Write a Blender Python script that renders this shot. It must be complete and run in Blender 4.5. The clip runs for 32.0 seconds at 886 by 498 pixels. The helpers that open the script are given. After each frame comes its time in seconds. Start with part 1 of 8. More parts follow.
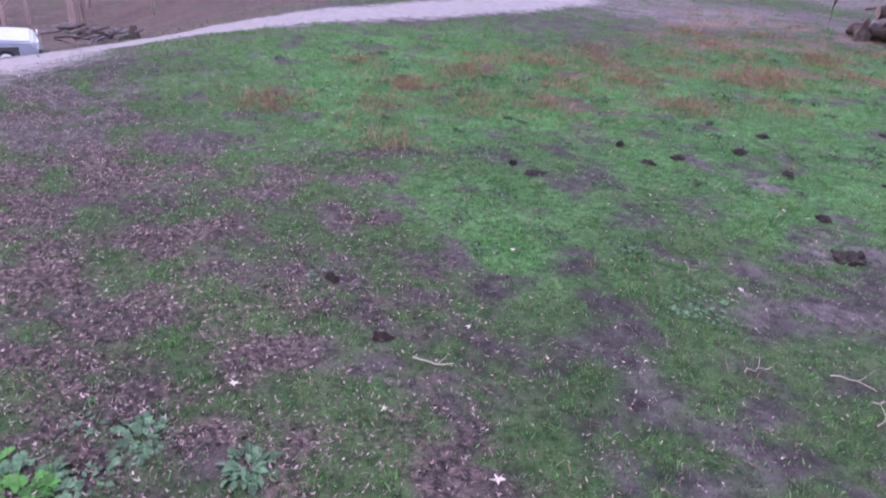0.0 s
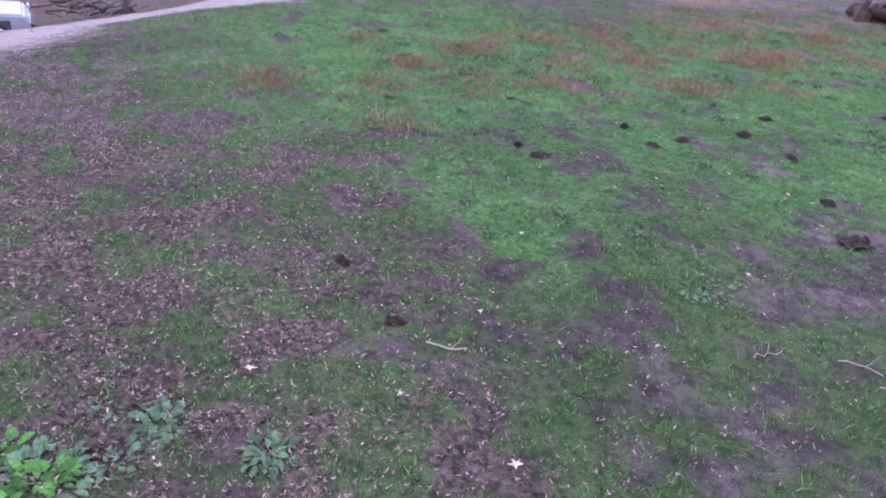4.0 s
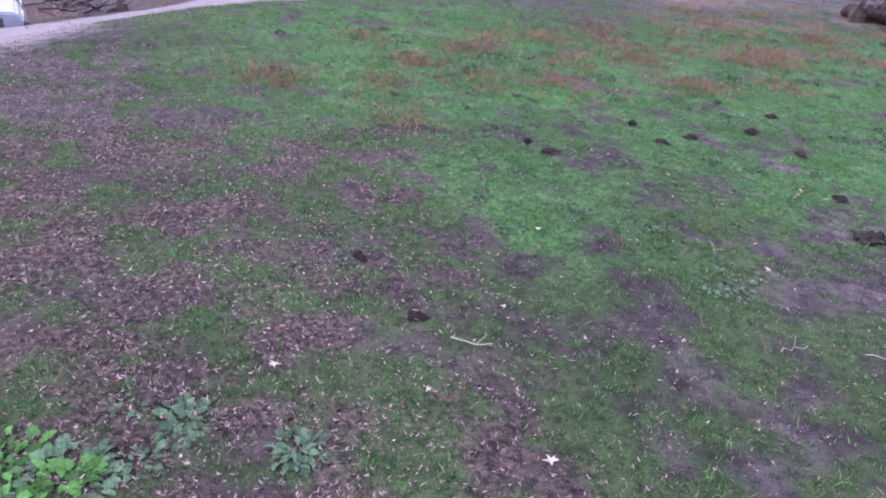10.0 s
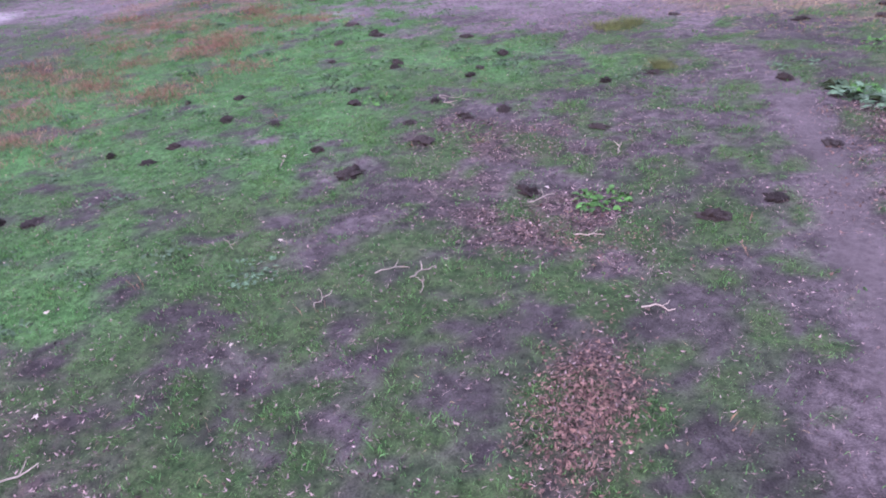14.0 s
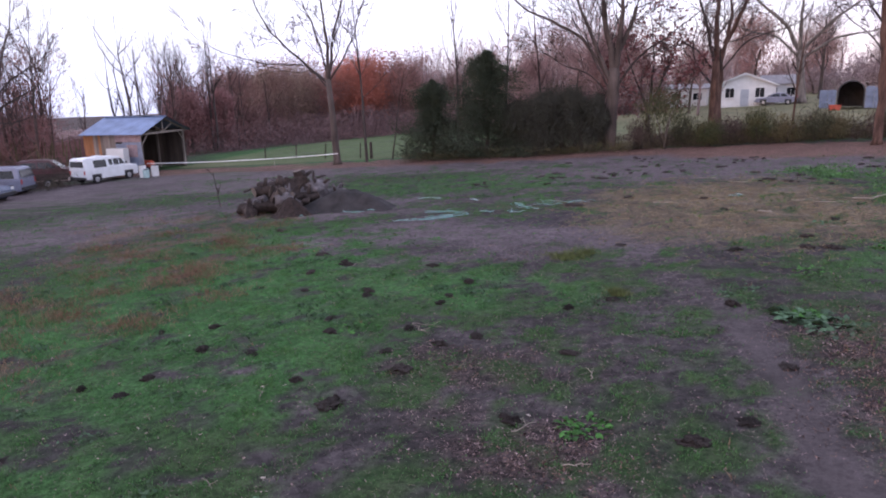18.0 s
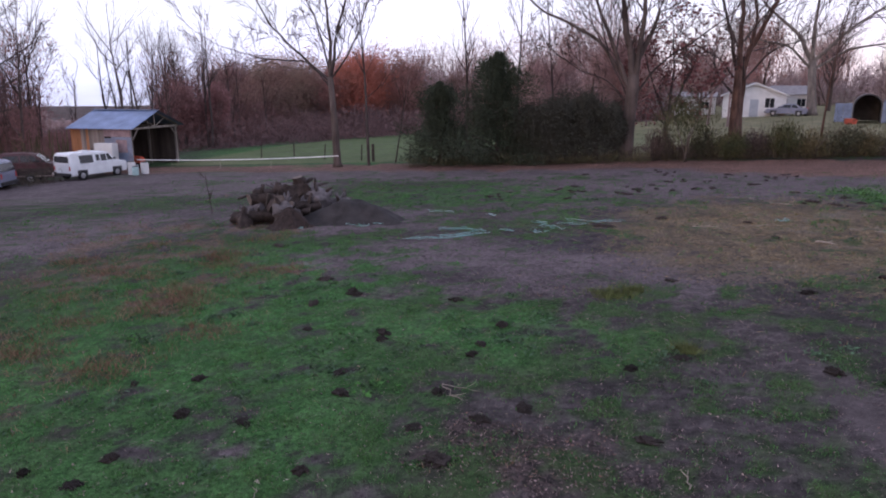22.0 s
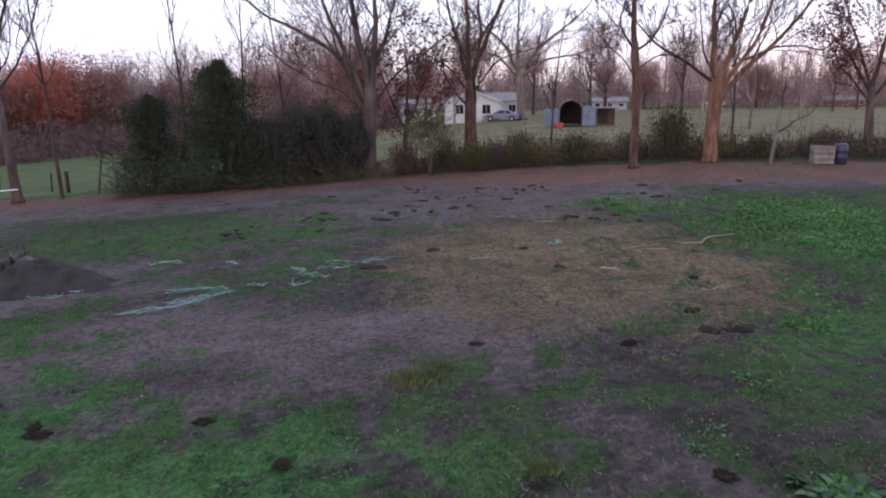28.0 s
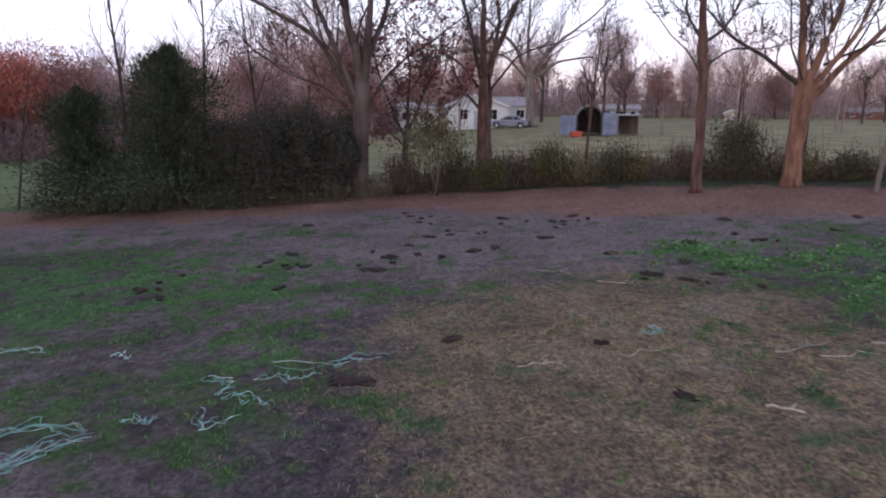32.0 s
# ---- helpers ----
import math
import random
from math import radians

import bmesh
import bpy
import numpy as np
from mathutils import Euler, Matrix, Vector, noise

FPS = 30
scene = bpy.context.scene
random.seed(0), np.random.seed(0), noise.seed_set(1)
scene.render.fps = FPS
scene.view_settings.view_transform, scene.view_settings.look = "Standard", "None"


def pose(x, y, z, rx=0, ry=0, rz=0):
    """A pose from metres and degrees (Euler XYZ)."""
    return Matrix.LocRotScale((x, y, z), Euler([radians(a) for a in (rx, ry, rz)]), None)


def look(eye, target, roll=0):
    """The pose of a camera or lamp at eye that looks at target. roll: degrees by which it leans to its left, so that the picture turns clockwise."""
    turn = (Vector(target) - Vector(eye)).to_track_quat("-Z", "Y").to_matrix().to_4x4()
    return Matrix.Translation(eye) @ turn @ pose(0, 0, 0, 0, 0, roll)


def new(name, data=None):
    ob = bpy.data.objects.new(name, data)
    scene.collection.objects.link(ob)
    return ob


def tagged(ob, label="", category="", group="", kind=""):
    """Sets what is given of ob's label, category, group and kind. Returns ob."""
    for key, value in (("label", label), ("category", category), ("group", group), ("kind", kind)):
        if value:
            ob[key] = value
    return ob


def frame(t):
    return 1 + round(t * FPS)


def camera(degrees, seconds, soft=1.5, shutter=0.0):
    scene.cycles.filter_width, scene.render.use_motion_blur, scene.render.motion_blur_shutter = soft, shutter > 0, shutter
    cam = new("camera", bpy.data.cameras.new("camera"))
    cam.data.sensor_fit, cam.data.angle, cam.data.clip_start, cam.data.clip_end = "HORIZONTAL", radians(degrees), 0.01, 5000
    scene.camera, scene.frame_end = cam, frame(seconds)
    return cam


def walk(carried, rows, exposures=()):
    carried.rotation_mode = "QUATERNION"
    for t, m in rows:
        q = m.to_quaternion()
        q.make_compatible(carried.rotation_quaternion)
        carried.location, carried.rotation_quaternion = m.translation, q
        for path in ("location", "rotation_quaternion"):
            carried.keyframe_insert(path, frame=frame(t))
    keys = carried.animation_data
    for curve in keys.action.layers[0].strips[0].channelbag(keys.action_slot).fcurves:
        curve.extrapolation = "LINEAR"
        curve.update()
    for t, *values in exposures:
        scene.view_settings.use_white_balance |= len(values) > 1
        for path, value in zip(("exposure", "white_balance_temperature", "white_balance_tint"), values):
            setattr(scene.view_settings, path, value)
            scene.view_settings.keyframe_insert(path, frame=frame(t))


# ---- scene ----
cam = camera(65.7, 32.0, soft=1.95, shutter=0.6)
PATH = [
    (0, (1.062, -0.271, 3.572), (-0.459, 0.562, 2.576), 5.3),
    (0.5, (1.085, -0.314, 3.579), (-0.406, 0.508, 2.53), 5.5),
    (1, (1.106, -0.343, 3.583), (-0.382, 0.48, 2.53), 5.6),
    (1.5, (1.092, -0.366, 3.588), (-0.393, 0.462, 2.534), 5.7),
    (2, (1.046, -0.358, 3.615), (-0.433, 0.481, 2.562), 5.7),
    (2.5, (0.983, -0.36, 3.629), (-0.495, 0.481, 2.576), 5.9),
    (3, (0.948, -0.377, 3.619), (-0.53, 0.465, 2.567), 5.9),
    (3.5, (0.949, -0.398, 3.618), (-0.529, 0.444, 2.566), 6.0),
    (5.5, (0.879, -0.524, 3.568), (-0.598, 0.326, 2.522), 6.3),
    (6, (0.818, -0.541, 3.544), (-0.658, 0.312, 2.498), 6.4),
    (6.5, (0.792, -0.543, 3.51), (-0.686, 0.308, 2.465), 6.4),
    (7, (0.773, -0.541, 3.49), (-0.705, 0.31, 2.446), 6.4),
    (7.5, (0.759, -0.555, 3.474), (-0.719, 0.296, 2.43), 6.5),
    (8, (0.761, -0.59, 3.463), (-0.717, 0.261, 2.419), 6.5),
    (8.5, (0.773, -0.631, 3.432), (-0.707, 0.222, 2.391), 6.5),
    (9, (0.786, -0.652, 3.441), (-0.693, 0.199, 2.397), 6.5),
    (9.5, (0.795, -0.659, 3.462), (-0.682, 0.197, 2.419), 6.5),
    (10, (0.777, -0.662, 3.474), (-0.69, 0.211, 2.432), 6.5),
    (10.5, (0.774, -0.636, 3.493), (-0.666, 0.283, 2.452), 6.0),
    (11, (0.801, -0.596, 3.494), (-0.583, 0.414, 2.461), 4.8),
    (11.5, (0.838, -0.558, 3.509), (-0.436, 0.591, 2.482), 3.4),
    (12, (0.925, -0.481, 3.549), (-0.204, 0.812, 2.522), 1.6),
    (12.5, (1.039, -0.403, 3.616), (0.054, 0.998, 2.583), 0.0),
    (13, (1.141, -0.333, 3.671), (0.312, 1.159, 2.629), -1.3),
    (13.5, (1.257, -0.235, 3.667), (0.578, 1.331, 2.624), -2.5),
    (14, (1.335, -0.183, 3.701), (0.709, 1.415, 2.674), -2.8),
    (14.5, (1.406, -0.172, 3.753), (0.792, 1.457, 2.768), -2.8),
    (15, (1.446, -0.185, 3.8), (0.819, 1.55, 3.028), -2.7),
    (15.5, (1.431, -0.247, 3.854), (0.811, 1.528, 3.172), -2.6),
    (17.5, (1.125, -0.452, 3.997), (0.563, 1.412, 3.538), -1.9),
    (18, (1.047, -0.483, 4.001), (0.499, 1.385, 3.542), -1.7),
    (18.5, (0.987, -0.536, 4.027), (0.447, 1.334, 3.567), -1.5),
    (19, (0.93, -0.56, 4.124), (0.396, 1.312, 3.663), -1.2),
    (19.5, (0.882, -0.553, 4.188), (0.353, 1.32, 3.727), -1.0),
    (20, (0.77, -0.393, 4.207), (0.243, 1.48, 3.746), -0.8),
    (20.5, (0.548, -0.006, 4.183), (0.022, 1.867, 3.721), -0.5),
    (21, (0.23, 0.673, 4.135), (-0.298, 2.545, 3.672), -0.3),
    (21.5, (-0.102, 1.344, 4.075), (-0.63, 3.217, 3.614), -0.2),
    (22, (-0.254, 1.585, 4.139), (-0.782, 3.458, 3.679), 0.0),
    (22.5, (-0.257, 1.52, 4.519), (-0.783, 3.394, 4.058), 0.2),
    (23, (-0.245, 1.381, 4.942), (-0.77, 3.255, 4.482), 0.4),
    (23.5, (-0.434, 1.608, 5.026), (-0.958, 3.482, 4.565), 0.5),
    (24, (-0.773, 2.149, 4.989), (-1.298, 4.023, 4.528), 0.8),
    (24.5, (-1.18, 2.855, 4.905), (-1.708, 4.728, 4.446), 0.9),
    (25, (-1.539, 3.548, 4.747), (-1.963, 5.449, 4.294), 0.7),
    (25.5, (-1.76, 3.743, 4.656), (-1.908, 5.686, 4.204), -0.0),
    (26, (-1.769, 3.728, 4.568), (-1.727, 5.676, 4.117), -0.5),
    (26.5, (-1.698, 3.731, 4.488), (-1.549, 5.674, 4.036), -0.7),
    (28.5, (-1.163, 6.245, 4.425), (-0.933, 8.182, 3.98), -0.5),
    (29, (-1.044, 7.116, 4.443), (-0.81, 9.052, 3.998), -0.2),
    (29.5, (-0.945, 8.003, 4.432), (-0.706, 9.938, 3.989), -0.1),
    (30, (-0.897, 8.878, 4.413), (-0.653, 10.813, 3.971), 0.0),
    (30.5, (-0.864, 9.843, 4.361), (-0.616, 11.778, 3.922), 0.1),
    (31, (-0.877, 10.89, 4.328), (-0.624, 12.825, 3.891), 0.2),
    (31.5, (-0.918, 12.003, 4.278), (-0.66, 13.938, 3.842), 0.4),
    (32, (-0.939, 13.057, 4.179), (-0.699, 14.995, 3.747), 0.5),
]
walk(cam, [(t, look(eye, target, roll)) for t, eye, target, roll in PATH],
     exposures=[(0.0, 1.86, 5880, 31), (10.0, 1.87, 5880, 32), (12.5, 1.95, 5880, 38), (15.4, 2.05, 5880, 38), (17.4, 0.86, 6060, 20), (18.2, 0.63, 6060, 20), (19.0, 0.4, 6060, 20), (21.0, 0.33, 6060, 20), (24.0, 0.26, 6060, 20), (26.0, 0.33, 6090, 18), (29.0, 0.44, 6080, 16), (31.0, 0.39, 6080, 16), (32.0, 0.38, 6080, 16)])

# ---- sky and sun ----
SUN_ELEVATION, SUN_AZIMUTH = radians(7), radians(212)   # low, behind and to the left of the field
world = bpy.data.worlds.new("dusk_sky")
scene.world = world
world.use_nodes = True
wn, wl = world.node_tree.nodes, world.node_tree.links
wn.clear()
w_out, w_bg = wn.new("ShaderNodeOutputWorld"), wn.new("ShaderNodeBackground")
w_sky = wn.new("ShaderNodeTexSky")
w_sky.sky_type, w_sky.sun_disc = "NISHITA", False
w_sky.sun_elevation, w_sky.sun_rotation = SUN_ELEVATION, SUN_AZIMUTH
w_co = wn.new("ShaderNodeTexCoord")
w_map = wn.new("ShaderNodeMapping")
w_map.inputs["Scale"].default_value = (1.0, 1.0, 3.5)
w_noise = wn.new("ShaderNodeTexNoise")
w_noise.inputs["Scale"].default_value, w_noise.inputs["Detail"].default_value = 2.2, 6
w_ramp = wn.new("ShaderNodeValToRGB")
w_ramp.color_ramp.elements[0].position, w_ramp.color_ramp.elements[1].position = 0.36, 0.56
w_sep = wn.new("ShaderNodeSeparateXYZ")
w_low = wn.new("ShaderNodeMapRange")
w_low.inputs["From Min"].default_value, w_low.inputs["From Max"].default_value = 0.0, 0.11
w_tint = wn.new("ShaderNodeMix")
w_tint.data_type = "RGBA"
w_side = wn.new("ShaderNodeMapRange")                    # bluer towards the shed, rosier across the lawn
w_side.inputs["From Min"].default_value, w_side.inputs["From Max"].default_value = -0.6, 0.5
w_rose = wn.new("ShaderNodeMix")
w_rose.data_type = "RGBA"
w_rose.inputs[6].default_value = (7.6, 8.0, 10.2, 1)
w_rose.inputs[7].default_value = (10.0, 7.7, 7.2, 1)
w_tint.inputs[7].default_value = (9.4, 9.4, 10.6, 1)      # pale cloud cover
w_mix = wn.new("ShaderNodeMix")
w_mix.data_type = "RGBA"
w_cover = wn.new("ShaderNodeMapRange")
w_cover.inputs["To Min"].default_value, w_cover.inputs["To Max"].default_value = 0.62, 1.0
wl.new(w_co.outputs["Generated"], w_map.inputs["Vector"])
wl.new(w_map.outputs["Vector"], w_noise.inputs["Vector"])
wl.new(w_noise.outputs["Fac"], w_ramp.inputs["Fac"])
wl.new(w_ramp.outputs["Color"], w_cover.inputs["Value"])
wl.new(w_co.outputs["Generated"], w_sep.inputs["Vector"])
wl.new(w_sep.outputs["Z"], w_low.inputs["Value"])
wl.new(w_low.outputs["Result"], w_tint.inputs["Factor"])
wl.new(w_sep.outputs["X"], w_side.inputs["Value"])
wl.new(w_side.outputs["Result"], w_rose.inputs["Factor"])
wl.new(w_rose.outputs[2], w_tint.inputs[6])
wl.new(w_cover.outputs["Result"], w_mix.inputs["Factor"])
wl.new(w_sky.outputs["Color"], w_mix.inputs[6])
w_high = wn.new("ShaderNodeMapRange")                    # the cover is thicker and greyer overhead
w_high.inputs["From Min"].default_value, w_high.inputs["From Max"].default_value = 0.15, 0.75
w_deep = wn.new("ShaderNodeMix")
w_deep.data_type = "RGBA"
w_deep.inputs[7].default_value = (7.0, 7.2, 8.6, 1)
wl.new(w_sep.outputs["Z"], w_high.inputs["Value"])
wl.new(w_high.outputs["Result"], w_deep.inputs["Factor"])
wl.new(w_tint.outputs[2], w_deep.inputs[6])
wl.new(w_deep.outputs[2], w_mix.inputs[7])
wl.new(w_mix.outputs[2], w_bg.inputs["Color"])
w_bg.inputs["Strength"].default_value = 0.118
wl.new(w_bg.outputs["Background"], w_out.inputs["Surface"])

sun = new("sun", bpy.data.lights.new("sun", "SUN"))
sun.data.energy, sun.data.angle, sun.data.color = 0.5, radians(10), (1.0, 0.62, 0.36)
sun_from = Vector((math.sin(SUN_AZIMUTH) * math.cos(SUN_ELEVATION), math.cos(SUN_AZIMUTH) * math.cos(SUN_ELEVATION), math.sin(SUN_ELEVATION)))
sun.matrix_world = look(sun_from * 100, (0, 0, 0))


# ---- materials ----
def paint(name, color, rough=0.8, metal=0.0, vary=0.25, scale=6.0, grain=60.0, bump=0.2, bump_scale=40.0, island=0.0, random_ob=0.0, second=None, second_at=0.5, stretch=(1, 1, 1), through_light=0.0):
    """A surface with stains at one scale, grain at another, relief, and variation from piece to piece."""
    m = bpy.data.materials.new(name)
    m.use_nodes = True
    n, l = m.node_tree.nodes, m.node_tree.links
    bsdf = n["Principled BSDF"]
    co = n.new("ShaderNodeTexCoord")
    mp = n.new("ShaderNodeMapping")
    mp.inputs["Scale"].default_value = stretch
    l.new(co.outputs["Object"], mp.inputs["Vector"])
    big, fine = n.new("ShaderNodeTexNoise"), n.new("ShaderNodeTexNoise")
    big.inputs["Scale"].default_value, big.inputs["Detail"].default_value = scale, 4
    fine.inputs["Scale"].default_value, fine.inputs["Detail"].default_value = grain, 3
    for t in (big, fine):
        l.new(mp.outputs["Vector"], t.inputs["Vector"])
    mix = n.new("ShaderNodeMix")
    mix.data_type = "RGBA"
    dark = [c * (1 - vary) for c in color]
    other = second or [min(1, c * (1 + vary)) for c in color]
    mix.inputs[6].default_value, mix.inputs[7].default_value = (*dark, 1) if not second else (*color, 1), (*other, 1)
    ramp = n.new("ShaderNodeMapRange")
    ramp.inputs["From Min"].default_value, ramp.inputs["From Max"].default_value = second_at - 0.18, second_at + 0.18
    l.new(big.outputs["Fac"], ramp.inputs["Value"])
    l.new(ramp.outputs["Result"], mix.inputs["Factor"])
    value = n.new("ShaderNodeMath")
    value.operation = "MULTIPLY_ADD"
    l.new(fine.outputs["Fac"], value.inputs[0])
    value.inputs[1].default_value, value.inputs[2].default_value = vary * 1.6, 1 - vary * 0.8
    last = value.outputs[0]
    if island or random_ob:
        src = n.new("ShaderNodeNewGeometry").outputs["Random Per Island"] if island else n.new("ShaderNodeObjectInfo").outputs["Random"]
        more = n.new("ShaderNodeMath")
        more.operation = "MULTIPLY_ADD"
        k = island or random_ob
        more.inputs[1].default_value, more.inputs[2].default_value = 2 * k, 1 - k
        l.new(src, more.inputs[0])
        times = n.new("ShaderNodeMath")
        times.operation = "MULTIPLY"
        l.new(last, times.inputs[0])
        l.new(more.outputs[0], times.inputs[1])
        last = times.outputs[0]
    hsv = n.new("ShaderNodeHueSaturation")
    l.new(mix.outputs[2], hsv.inputs["Color"])
    l.new(last, hsv.inputs["Value"])
    l.new(hsv.outputs["Color"], bsdf.inputs["Base Color"])
    bsdf.inputs["Roughness"].default_value, bsdf.inputs["Metallic"].default_value = rough, metal
    if rough > 0.6:
        bsdf.inputs["Specular IOR Level"].default_value = 0.2
    if through_light:                      # thin leaves let light through
        soft, both = n.new("ShaderNodeBsdfTranslucent"), n.new("ShaderNodeMixShader")
        l.new(hsv.outputs["Color"], soft.inputs["Color"])
        both.inputs[0].default_value = through_light
        l.new(bsdf.outputs[0], both.inputs[1])
        l.new(soft.outputs[0], both.inputs[2])
        l.new(both.outputs[0], n["Material Output"].inputs["Surface"])
    if bump:
        bp, bn = n.new("ShaderNodeBump"), n.new("ShaderNodeTexNoise")
        bn.inputs["Scale"].default_value = bump_scale
        l.new(mp.outputs["Vector"], bn.inputs["Vector"])
        l.new(bn.outputs["Fac"], bp.inputs["Height"])
        bp.inputs["Strength"].default_value, bp.inputs["Distance"].default_value = bump, 0.02
        l.new(bp.outputs["Normal"], bsdf.inputs["Normal"])
    return m


